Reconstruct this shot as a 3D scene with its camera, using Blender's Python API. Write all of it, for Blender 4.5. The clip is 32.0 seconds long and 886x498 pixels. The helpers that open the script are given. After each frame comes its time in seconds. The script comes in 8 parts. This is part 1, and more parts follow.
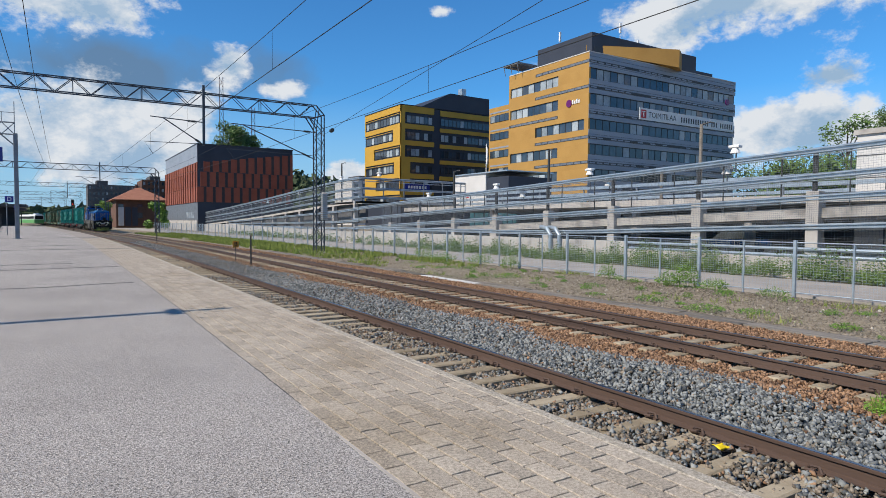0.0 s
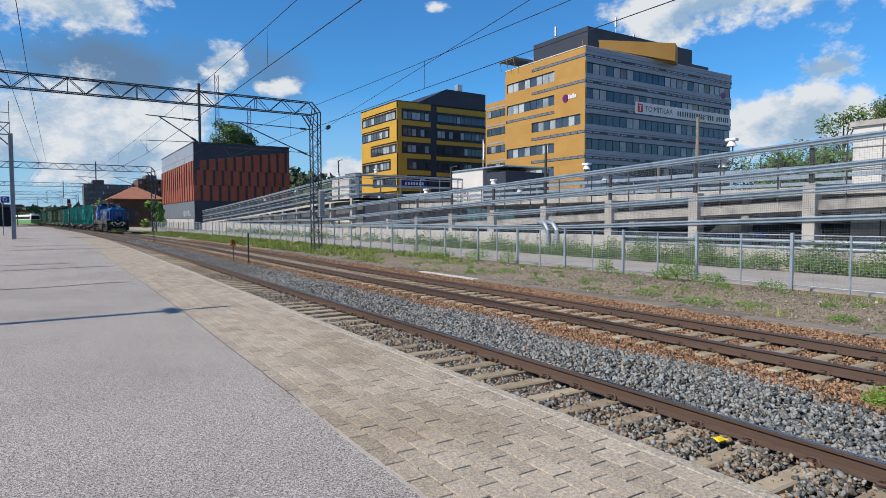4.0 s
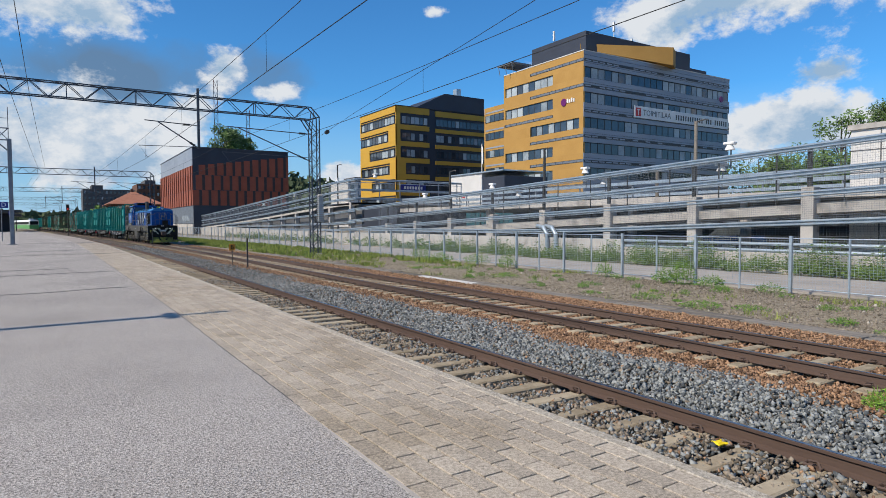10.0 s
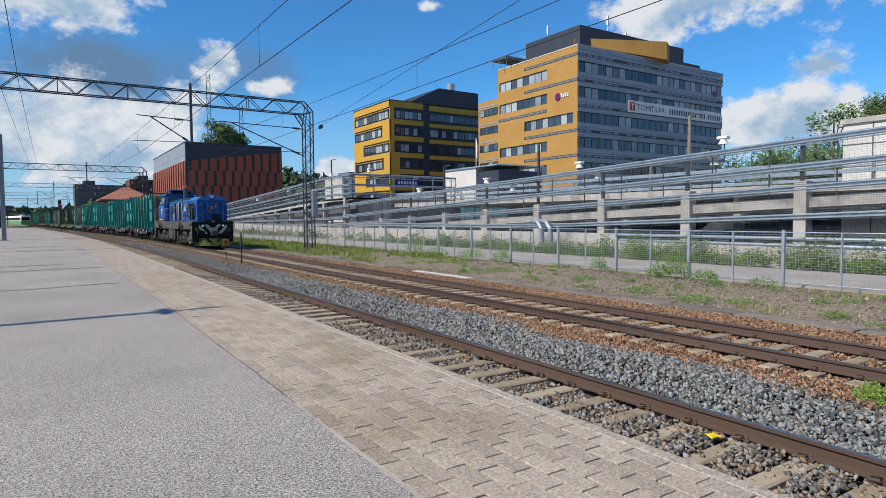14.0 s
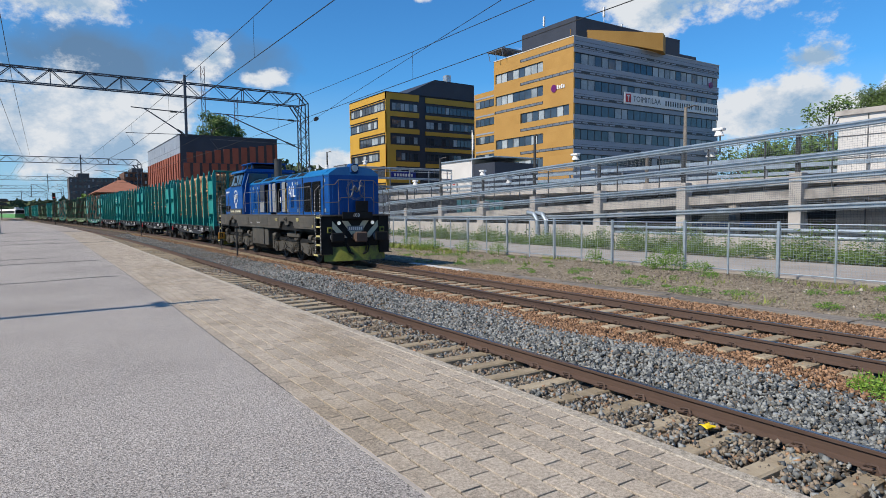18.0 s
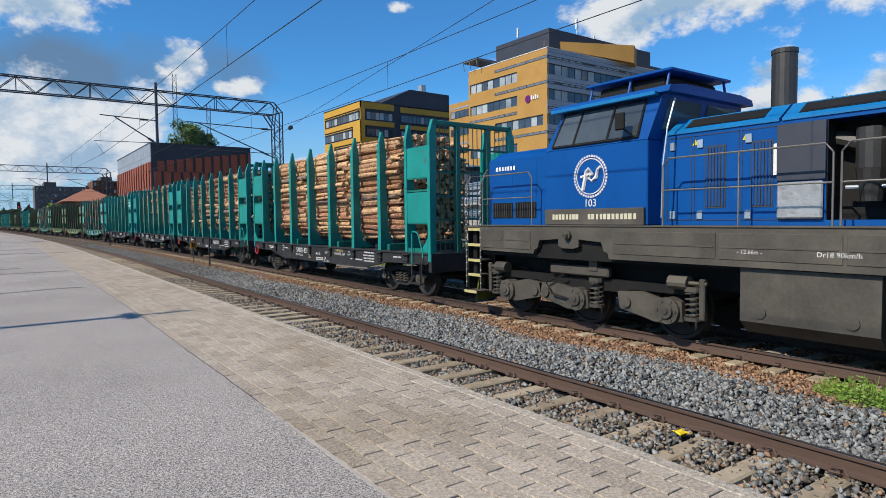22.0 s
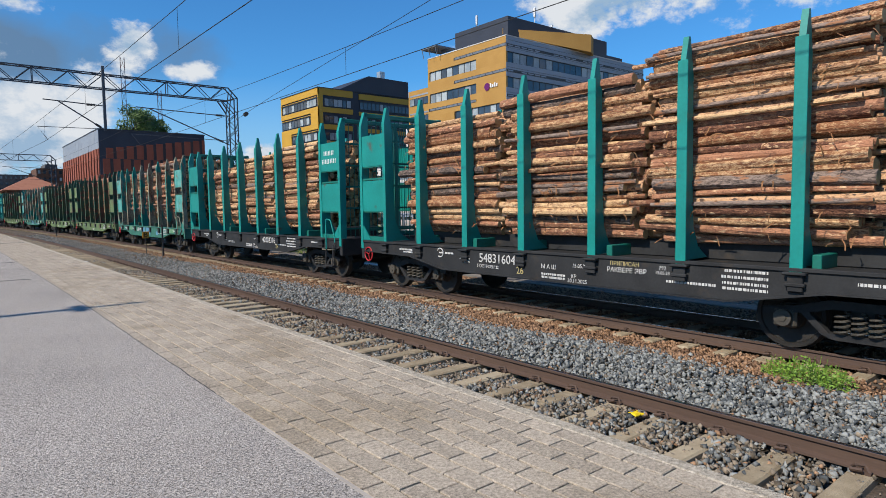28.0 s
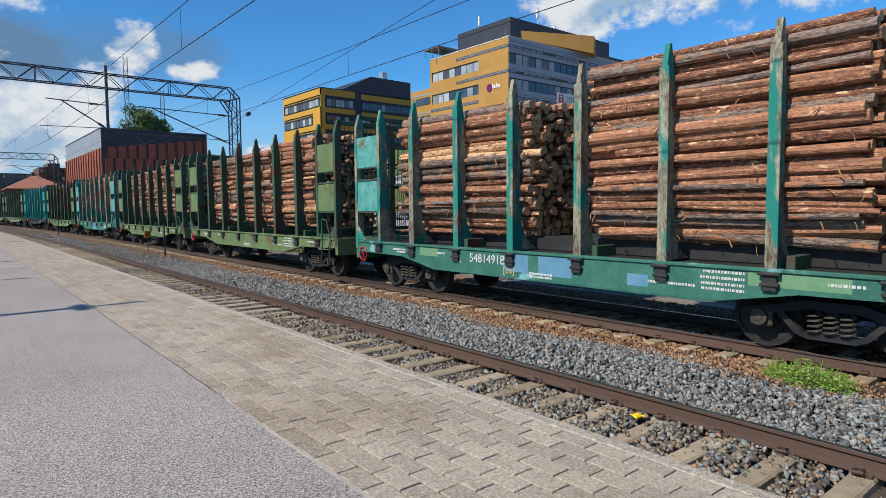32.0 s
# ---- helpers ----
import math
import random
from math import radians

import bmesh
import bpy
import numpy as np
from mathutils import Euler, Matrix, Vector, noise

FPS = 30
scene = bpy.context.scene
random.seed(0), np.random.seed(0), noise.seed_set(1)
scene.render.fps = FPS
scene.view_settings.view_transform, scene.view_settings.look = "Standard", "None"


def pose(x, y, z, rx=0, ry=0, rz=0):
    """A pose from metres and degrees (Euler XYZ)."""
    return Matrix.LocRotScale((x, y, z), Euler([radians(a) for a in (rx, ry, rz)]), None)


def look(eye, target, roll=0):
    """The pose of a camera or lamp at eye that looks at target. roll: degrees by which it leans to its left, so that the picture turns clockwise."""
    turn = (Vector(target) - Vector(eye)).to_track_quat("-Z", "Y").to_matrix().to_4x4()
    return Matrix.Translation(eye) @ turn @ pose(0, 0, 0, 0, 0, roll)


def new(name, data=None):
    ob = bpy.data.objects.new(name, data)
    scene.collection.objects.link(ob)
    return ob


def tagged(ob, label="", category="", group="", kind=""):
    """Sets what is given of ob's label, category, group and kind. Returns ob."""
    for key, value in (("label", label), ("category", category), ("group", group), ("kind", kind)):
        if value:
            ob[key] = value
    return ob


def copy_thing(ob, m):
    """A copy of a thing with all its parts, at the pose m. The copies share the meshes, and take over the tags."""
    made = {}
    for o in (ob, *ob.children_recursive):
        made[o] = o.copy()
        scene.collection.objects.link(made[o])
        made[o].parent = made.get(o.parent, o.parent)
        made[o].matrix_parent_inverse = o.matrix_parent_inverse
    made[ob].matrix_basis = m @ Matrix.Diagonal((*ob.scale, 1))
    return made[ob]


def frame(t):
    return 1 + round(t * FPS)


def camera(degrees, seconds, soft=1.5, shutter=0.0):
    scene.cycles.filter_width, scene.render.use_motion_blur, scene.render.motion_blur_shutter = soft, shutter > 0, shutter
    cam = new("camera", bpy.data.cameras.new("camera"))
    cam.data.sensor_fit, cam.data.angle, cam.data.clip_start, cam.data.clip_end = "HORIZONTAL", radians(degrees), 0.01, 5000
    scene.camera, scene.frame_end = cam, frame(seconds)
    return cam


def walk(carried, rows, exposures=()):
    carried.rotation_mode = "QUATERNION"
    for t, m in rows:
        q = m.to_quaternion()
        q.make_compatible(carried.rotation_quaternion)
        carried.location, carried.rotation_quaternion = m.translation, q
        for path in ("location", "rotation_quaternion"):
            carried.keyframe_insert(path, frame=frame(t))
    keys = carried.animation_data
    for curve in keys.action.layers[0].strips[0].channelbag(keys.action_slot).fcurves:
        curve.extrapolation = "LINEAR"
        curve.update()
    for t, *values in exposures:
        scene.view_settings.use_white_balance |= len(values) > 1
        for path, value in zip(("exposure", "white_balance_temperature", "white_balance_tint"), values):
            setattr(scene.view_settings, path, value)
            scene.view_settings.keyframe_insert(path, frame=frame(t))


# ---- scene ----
# Metres: y runs along the tracks away from the camera, x across them, z = 0 on the rail heads.
EYE = Vector((-0.006, -0.006, 2.125))
cam = camera(72.1, 32.0, soft=0.5)


def aim(yaw, pitch, roll):
    a, b = radians(yaw), radians(pitch)
    d = Vector((math.sin(a) * math.cos(b), math.cos(a) * math.cos(b), math.sin(b)))
    return look(EYE, EYE + d * 10, roll)


# seconds, turn from the track's line, tilt, roll in degrees
VIEW = (
    (0, 32.24, -2.52, 0.44), (0.5, 32.36, -2.60, 0.42), (1, 32.48, -2.70, 0.30), (1.5, 32.51, -2.92, 0.23),
    (2, 32.49, -3.03, 0.14), (2.5, 32.44, -3.06, 0.03), (3, 32.42, -3.02, -0.00), (3.5, 32.47, -2.95, -0.05),
    (5.5, 32.24, -2.79, -0.41), (6, 32.23, -2.72, -0.24), (6.5, 32.15, -2.64, -0.11), (7, 32.10, -2.52, -0.13),
    (7.5, 32.21, -2.51, -0.15), (8, 32.29, -2.57, -0.20), (8.5, 32.30, -2.52, -0.20), (9, 32.35, -2.52, -0.22),
    (9.5, 32.45, -2.45, -0.30), (10, 32.54, -2.49, -0.29), (10.5, 32.59, -2.59, -0.38), (11, 32.67, -2.78, -0.54),
    (11.5, 32.73, -3.02, -0.47), (12, 32.80, -3.13, -0.43), (12.5, 32.94, -3.11, -0.42), (13, 32.98, -3.07, -0.52),
    (13.5, 33.00, -3.03, -0.41), (14, 33.06, -2.98, -0.43), (14.5, 33.02, -3.04, -0.56), (16.5, 33.08, -3.62, -0.59),
    (17, 33.15, -3.65, -0.60), (17.5, 33.26, -3.71, -0.55), (18, 33.41, -3.71, -0.54), (18.5, 33.49, -3.70, -0.52),
    (19, 33.78, -3.56, -0.48), (19.5, 34.20, -3.48, -0.53), (20, 34.60, -3.31, -0.36), (20.5, 35.26, -3.09, -0.51),
    (21, 35.62, -2.96, -0.50), (21.5, 35.73, -2.87, -0.57), (22, 35.73, -2.87, -0.59), (22.5, 35.88, -2.86, -0.44),
    (23, 36.20, -2.85, -0.54), (23.5, 36.94, -2.89, -0.44), (24, 38.31, -3.04, -0.46), (24.5, 39.26, -3.48, -0.71),
    (25, 39.48, -3.61, -0.53), (25.5, 39.69, -3.66, -0.37), (27.5, 39.45, -3.94, -0.85), (28, 39.45, -4.04, -0.78),
    (28.5, 39.35, -4.05, -0.79), (29, 39.43, -3.99, -0.66), (29.5, 39.57, -3.86, -0.69), (30, 39.67, -3.78, -0.63),
    (30.5, 39.65, -3.86, -0.77), (31, 39.73, -4.02, -0.58), (31.5, 39.59, -4.04, -0.49), (32, 39.31, -3.97, -0.51),
)
walk(cam, [(t, aim(a, b, c)) for t, a, b, c in VIEW], exposures=[(0, 0.17), (32, 0.17)])

# ---- light ----
SUN_EL, SUN_AZ = radians(43), radians(-91)      # azimuth from +y, clockwise
sun_dir = Vector((math.sin(SUN_AZ) * math.cos(SUN_EL), math.cos(SUN_AZ) * math.cos(SUN_EL), math.sin(SUN_EL)))
sun = new("sun", bpy.data.lights.new("sun", "SUN"))
sun.data.energy, sun.data.angle, sun.data.color = 5.0, radians(0.53), (1.0, 0.89, 0.735)
sun.matrix_world = look(sun_dir * 60, (0, 0, 0))

# ---- sky ----
world = bpy.data.worlds.new("sky")
scene.world = world
world.use_nodes = True
wt = world.node_tree
wt.nodes.clear()


def wn(kind, **kw):
    n = wt.nodes.new(kind)
    for k, v in kw.items():
        if k == "op":
            n.operation = v
        else:
            n.inputs[int(k[1:])].default_value = v
    return n


def wlink(a, b, i=0, o=0):
    wt.links.new(a.outputs[o], b.inputs[i])
    return b


sky = wt.nodes.new("ShaderNodeTexSky")
sky.sky_type, sky.sun_disc, sky.sun_elevation, sky.sun_rotation = "NISHITA", False, SUN_EL, SUN_AZ
sky.air_density, sky.dust_density, sky.ozone_density = 1.0, 0.4, 2.0
tc = wt.nodes.new("ShaderNodeTexCoord")


def toward(az, el):
    a, e = radians(az), radians(el)
    return (math.sin(a) * math.cos(e), math.cos(a) * math.cos(e), math.sin(e))


# cumulus heaps: azimuth, elevation, half width, half height in degrees, weight
HEAPS = ((1.5, 6.5, 9, 5.0, 1.15), (13.4, 13.4, 1.9, 2.6, 1.1), (6, 8.3, 6.5, 2.9, 1.1), (-0.5, 17.4, 7.5, 3.3, 1.1),
         (57, 18.2, 10, 4.0, 1.0), (67, 18.6, 8, 3.8, 0.95), (62, 8.0, 6.5, 3.2, 1.1), (64.5, 11.6, 4.5, 1.6, 0.9), (72, 9.0, 4, 3.0, 1.0),
         (32, 18.8, 3.2, 1.3, 0.55), (41.5, 13.5, 2.6, 2.0, 0.6), (17.0, 11.6, 4.2, 1.3, 0.7), (23.5, 4.5, 2.5, 2.2, 1.0),
         (-25, 12, 16, 7, 1.0), (-70, 20, 20, 9, 1.0), (110, 14, 20, 7, 1.0), (150, 18, 18, 8, 1.0), (-130, 15, 22, 8, 1.0))
best = None
for az, el, rx, ry, wgt in HEAPS:
    sub = wn("ShaderNodeVectorMath", op="SUBTRACT")
    sub.inputs[1].default_value = toward(az, el)
    wlink(tc, sub)
    mul = wlink(sub, wn("ShaderNodeVectorMath", op="MULTIPLY"))
    mul.inputs[1].default_value = (1 / radians(rx), 1 / radians(rx), 1 / radians(ry))
    ln = wlink(mul, wn("ShaderNodeVectorMath", op="LENGTH"))
    inv = wn("ShaderNodeMath", op="SUBTRACT")
    inv.inputs[0].default_value = wgt
    wlink(ln, inv, 1, 1)
    best = inv if best is None else wlink(inv, wlink(best, wn("ShaderNodeMath", op="MAXIMUM")), 1)


def density(shift):
    """Cloud thickness in a direction, moved by shift."""
    add = wn("ShaderNodeVectorMath", op="ADD")
    add.inputs[1].default_value = shift
    wlink(tc, add)
    st = wlink(add, wn("ShaderNodeVectorMath", op="MULTIPLY"))
    st.inputs[1].default_value = (1, 1, 1.5)
    big = wlink(st, wn("ShaderNodeTexNoise"))
    for i, v in ((2, 9.0), (3, 9.0), (4, 0.6), (5, 2.1)):
        big.inputs[i].default_value = v
    sc = wlink(big, wn("ShaderNodeMath", op="MULTIPLY_ADD"))
    sc.inputs[1].default_value, sc.inputs[2].default_value = 2.9, -1.52
    return wlink(best, wlink(sc, wn("ShaderNodeMath", op="ADD")), 1)


d0 = density((0, 0, 0))
d1 = density((-0.022, 0.0, 0.03))
cover = wlink(d0, wn("ShaderNodeMapRange"))
cover.inputs[1].default_value, cover.inputs[2].default_value = 0.0, 0.42
cover.interpolation_type = "SMOOTHSTEP"
shade_a = wlink(d1, wn("ShaderNodeMath", op="MULTIPLY"))
shade_a.inputs[1].default_value = 2.0
shade_b = wlink(d0, wn("ShaderNodeMath", op="MULTIPLY_ADD"))
shade_b.inputs[1].default_value = -1.35
wlink(shade_a, shade_b, 2)
thick = wlink(shade_b, wn("ShaderNodeMapRange"))
thick.inputs[1].default_value, thick.inputs[2].default_value = -0.05, 1.05
tone = wlink(thick, wt.nodes.new("ShaderNodeValToRGB"))
tone.color_ramp.elements[0].color = (10.7, 11.2, 11.8, 1)
tone.color_ramp.elements[1].color = (4.6, 6.7, 9.2, 1)
deep = wn("ShaderNodeMix")
deep.data_type, deep.blend_type = "RGBA", "MULTIPLY"
deep.inputs[0].default_value = 1.0
deep.inputs[7].default_value = (0.58, 1.46, 2.18, 1)
wt.links.new(sky.outputs[0], deep.inputs[6])
mix = wn("ShaderNodeMix")
mix.data_type = "RGBA"
wt.links.new(cover.outputs[0], mix.inputs[0])
wt.links.new(tone.outputs[0], mix.inputs[7])
bg = wn("ShaderNodeBackground")
bg.inputs[1].default_value = 0.0615
# a flat grey-blue bank behind the heaps
sub = wn("ShaderNodeVectorMath", op="SUBTRACT")
sub.inputs[1].default_value = toward(4.5, 12.4)
wlink(tc, sub)
mul = wlink(sub, wn("ShaderNodeVectorMath", op="MULTIPLY"))
mul.inputs[1].default_value = (1 / radians(12), 1 / radians(12), 1 / radians(2.1))
ln = wlink(mul, wn("ShaderNodeVectorMath", op="LENGTH"))
bn1 = wlink(tc, wn("ShaderNodeTexNoise"))
bn1.inputs[2].default_value, bn1.inputs[3].default_value = 9.0, 9.0
bk = wlink(bn1, wn("ShaderNodeMath", op="MULTIPLY_ADD"))
bk.inputs[1].default_value, bk.inputs[2].default_value = 3.2, -0.8
bs = wlink(bk, wn("ShaderNodeMath", op="SUBTRACT"))
wlink(ln, bs, 1, 1)
bank_f = wlink(bs, wn("ShaderNodeMapRange"))
bank_f.inputs[1].default_value, bank_f.inputs[2].default_value, bank_f.inputs[4].default_value = -0.55, 0.55, 0.9
bmix = wn("ShaderNodeMix")
bmix.data_type = "RGBA"
bmix.inputs[7].default_value = (1.9, 3.3, 5.3, 1)
wt.links.new(bank_f.outputs[0], bmix.inputs[0])
# paler air towards the horizon
sep = wlink(tc, wt.nodes.new("ShaderNodeSeparateXYZ"))
pale = wn("ShaderNodeMapRange")
wt.links.new(sep.outputs[2], pale.inputs[0])
for i, v in ((1, 0.0), (2, 0.20), (3, 0.9), (4, 0.0)):
    pale.inputs[i].default_value = v
air = wn("ShaderNodeMix")
air.data_type = "RGBA"
air.inputs[7].default_value = (5.4, 8.2, 11.2, 1)
wt.links.new(pale.outputs[0], air.inputs[0])
wt.links.new(deep.outputs[2], air.inputs[6])
wt.links.new(air.outputs[2], bmix.inputs[6])
wt.links.new(bmix.outputs[2], mix.inputs[6])
wt.links.new(mix.outputs[2], bg.inputs[0])
wlink(bg, wt.nodes.new("ShaderNodeOutputWorld"))

# ---- materials ----


def lin(r, g, b):
    """Linear colour from 0-255 display values."""
    f = lambda c: (c / 255 / 12.92) if c <= 10 else ((c / 255 + 0.055) / 1.055) ** 2.4
    return (f(r), f(g), f(b), 1)


BASE_TONE = 0.82       # scales all base colours down, so shade deepens against the strong sun


def mat(name, a, b=None, rough=0.7, metal=0.0, scale=3.0, fine=40.0, mixin=0.5, bump=0.0, bscale=None, rand=0.0, stretch=(1, 1, 1),
        c=None, cscale=1.0, cat=(0.55, 0.7), spec=0.5, island=False, span=1.0, stain=None):
    """Base colour from a to b by coarse and fine noise, worn to c in patches, with fine relief."""
    a, b, c = (q and tuple(v * BASE_TONE for v in q[:3]) + (1,) for q in (a, b, c))
    m = bpy.data.materials.new(name)
    m.use_nodes = True
    t = m.node_tree
    p = t.nodes["Principled BSDF"]
    p.inputs["Roughness"].default_value, p.inputs["Metallic"].default_value = rough, metal
    p.inputs["Specular IOR Level"].default_value = spec
    co = t.nodes.new("ShaderNodeTexCoord")
    info = t.nodes.new("ShaderNodeObjectInfo")
    geo = t.nodes.new("ShaderNodeNewGeometry")
    off = t.nodes.new("ShaderNodeVectorMath")
    off.operation = "MULTIPLY_ADD"
    off.inputs[1].default_value = stretch
    t.links.new(co.outputs["Object"], off.inputs[0])
    sh = t.nodes.new("ShaderNodeMath")
    sh.operation = "MULTIPLY"
    sh.inputs[1].default_value = 37.0
    t.links.new(geo.outputs["Random Per Island"] if island else info.outputs["Random"], sh.inputs[0])
    t.links.new(sh.outputs[0], off.inputs[2])

    def noise_at(s, det):
        n = t.nodes.new("ShaderNodeTexNoise")
        n.inputs["Scale"].default_value, n.inputs["Detail"].default_value = s, det
        t.links.new(off.outputs[0], n.inputs["Vector"])
        return n
    n1, n2 = noise_at(scale, 4), noise_at(fine, 3)
    add = t.nodes.new("ShaderNodeMath")
    add.operation = "MULTIPLY_ADD"
    add.inputs[1].default_value = mixin
    t.links.new(n2.outputs[0], add.inputs[0])
    t.links.new(n1.outputs[0], add.inputs[2])
    rmp = t.nodes.new("ShaderNodeMapRange")
    lo = 0.5 + 0.5 * mixin
    half = (0.22 + 0.1 * mixin) * span
    rmp.inputs[1].default_value, rmp.inputs[2].default_value = lo - half, lo + half
    t.links.new(add.outputs[0], rmp.inputs[0])
    fac = rmp
    if rand:
        ra = t.nodes.new("ShaderNodeMath")
        ra.operation = "MULTIPLY_ADD"
        ra.inputs[1].default_value = rand
        t.links.new(geo.outputs["Random Per Island"] if island else info.outputs["Random"], ra.inputs[0])
        sub = t.nodes.new("ShaderNodeMath")
        sub.operation, sub.use_clamp = "SUBTRACT", True
        sub.inputs[1].default_value = rand / 2
        t.links.new(rmp.outputs[0], ra.inputs[2])
        t.links.new(ra.outputs[0], sub.inputs[0])
        fac = sub
    mx = t.nodes.new("ShaderNodeMix")
    mx.data_type = "RGBA"
    mx.inputs[6].default_value = a
    mx.inputs[7].default_value = b or tuple(min(1, v * 1.35) for v in a[:3]) + (1,)
    t.links.new(fac.outputs[0], mx.inputs[0])
    out = mx
    if c:
        n3 = noise_at(cscale, 6)
        r3 = t.nodes.new("ShaderNodeMapRange")
        r3.inputs[1].default_value, r3.inputs[2].default_value = cat
        t.links.new(n3.outputs[0], r3.inputs[0])
        m3 = t.nodes.new("ShaderNodeMix")
        m3.data_type = "RGBA"
        m3.inputs[7].default_value = c
        t.links.new(r3.outputs[0], m3.inputs[0])
        t.links.new(mx.outputs[2], m3.inputs[6])
        out = m3
    if stain:       # broad stains that run on from piece to piece: colour, size, from, to
        n4 = t.nodes.new("ShaderNodeTexNoise")
        n4.inputs["Scale"].default_value, n4.inputs["Detail"].default_value = stain[1], 5
        t.links.new(geo.outputs["Position"], n4.inputs["Vector"])
        r4 = t.nodes.new("ShaderNodeMapRange")
        r4.inputs[1].default_value, r4.inputs[2].default_value = stain[2], stain[3]
        t.links.new(n4.outputs[0], r4.inputs[0])
        m4 = t.nodes.new("ShaderNodeMix")
        m4.data_type, m4.blend_type = "RGBA", "MULTIPLY"
        m4.inputs[7].default_value = stain[0]
        t.links.new(r4.outputs[0], m4.inputs[0])
        t.links.new(out.outputs[2], m4.inputs[6])
        out = m4
    t.links.new(out.outputs[2], p.inputs["Base Color"])
    if bump:
        bn = n2 if not bscale else noise_at(bscale, 4)
        bp = t.nodes.new("ShaderNodeBump")
        bp.inputs["Strength"].default_value, bp.inputs["Distance"].default_value = bump, 0.02
        t.links.new(bn.outputs[0], bp.inputs["Height"])
        t.links.new(bp.outputs[0], p.inputs["Normal"])
    return m


def glass_mat(name, tint, rough=0.05):
    """Dark window glass over a room that is not lit: a glossy coat on a dark, slightly varied ground."""
    return mat(name, tint, tuple(v * 2.2 for v in tint[:3]) + (1,), rough=rough, scale=0.6, fine=2.0, rand=1.0, spec=0.8)


def g(v, k=1.0):
    return (v * k, v, v / k, 1)


M_ASPHALT = mat("asphalt", (0.06, 0.056, 0.053, 1), (0.74, 0.685, 0.64, 1), rough=0.95, scale=60, fine=150, mixin=1.0, bump=0.55, bscale=120, span=0.85, spec=0.2, stain=((0.80, 0.80, 0.80, 1), 0.4, 0.45, 0.72))
M_PAVER = mat("paver", (0.205, 0.176, 0.143, 1), (0.66, 0.572, 0.468, 1), rough=0.92, scale=45, fine=150, mixin=1.0, bump=0.4, bscale=130, rand=0.25, span=1.0, stain=((0.80, 0.765, 0.70, 1), 0.75, 0.50, 0.72), spec=0.2, island=True)
M_PAVER_JOINT = mat("paver_joint", (0.04, 0.034, 0.026, 1), (0.085, 0.07, 0.055, 1), rough=1.0, scale=8, fine=90)
M_BORDER = mat("border_strip", g(0.34, 1.1), g(0.46, 1.1), rough=0.95, scale=3, fine=60)
M_KERB = mat("kerb", (0.22, 0.192, 0.152, 1), (0.66, 0.59, 0.49, 1), rough=0.95, scale=30, fine=110, mixin=1.0, bump=0.7, bscale=90, span=0.9)
M_RAIL = mat("rail_rust", (0.066, 0.040, 0.030, 1), (0.115, 0.072, 0.054, 1), rough=0.75, scale=2, fine=60, stretch=(1, 0.1, 1))
M_RAILTOP = mat("rail_head", (0.26, 0.26, 0.27, 1), (0.36, 0.36, 0.37, 1), rough=0.25, metal=1.0, scale=4, fine=60, stretch=(1, 0.05, 1))
M_SLEEPER = mat("sleeper", (0.27, 0.215, 0.14, 1), (0.46, 0.385, 0.275, 1), rough=0.95, scale=6, fine=60, rand=0.7, bump=0.4)
M_BALLAST = mat("ballast", (0.062, 0.072, 0.080, 1), (0.335, 0.352, 0.35, 1), rough=0.9, scale=3.0, fine=30, rand=1.2, island=True, mixin=0.5)
M_BALLAST_DUST = mat("ballast_dusty", (0.08, 0.066, 0.05, 1), (0.33, 0.275, 0.215, 1), rough=0.95, scale=3.0, fine=30, rand=1.2, island=True, mixin=0.5)
M_BALLAST_RUST = mat("ballast_rust", (0.12, 0.062, 0.032, 1), (0.43, 0.26, 0.155, 1), rough=0.95, scale=3.0, fine=30, rand=1.3, island=True, mixin=0.5)
# bed darker than its stones: the shade in the gaps is in the colour
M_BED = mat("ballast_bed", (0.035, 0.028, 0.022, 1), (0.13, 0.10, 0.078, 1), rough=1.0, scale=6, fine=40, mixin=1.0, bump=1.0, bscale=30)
M_SOIL = mat("gravel_soil", (0.10, 0.079, 0.05, 1), (0.42, 0.355, 0.255, 1), rough=1.0, scale=4, fine=38, mixin=1.3, bump=0.9, bscale=45,
             c=(0.11, 0.125, 0.045, 1), cscale=0.33, cat=(0.57, 0.72))
M_PATH = mat("path", g(0.28, 1.09), g(0.40, 1.09), rough=0.95, scale=0.5, fine=100, bump=0.3)
M_GREEN = mat("leaf_green", (0.035, 0.085, 0.008, 1), (0.145, 0.27, 0.025, 1), rough=0.65, scale=0.8, fine=6, rand=1.0, island=True)
M_BUSH = mat("bush_leaf", (0.075, 0.155, 0.015, 1), (0.22, 0.38, 0.045, 1), rough=0.6, scale=0.6, fine=5, rand=1.0, island=True)
M_RANK = mat("rank_green", (0.030, 0.062, 0.012, 1), (0.125, 0.20, 0.040, 1), rough=0.7, scale=0.8, fine=6, rand=1.0, island=True)
M_GRASS = mat("grass_dry", (0.10, 0.155, 0.022, 1), (0.30, 0.36, 0.07, 1), rough=0.8, scale=0.8, fine=6, rand=1.0, island=True)
M_TREE = mat("tree_leaf", (0.035, 0.075, 0.012, 1), (0.14, 0.235, 0.045, 1), rough=0.6, scale=0.3, fine=3, rand=1.0, island=True)
M_BARK = mat("bark", (0.06, 0.045, 0.035, 1), (0.14, 0.11, 0.09, 1), rough=0.95, scale=3, fine=30, bump=0.5)
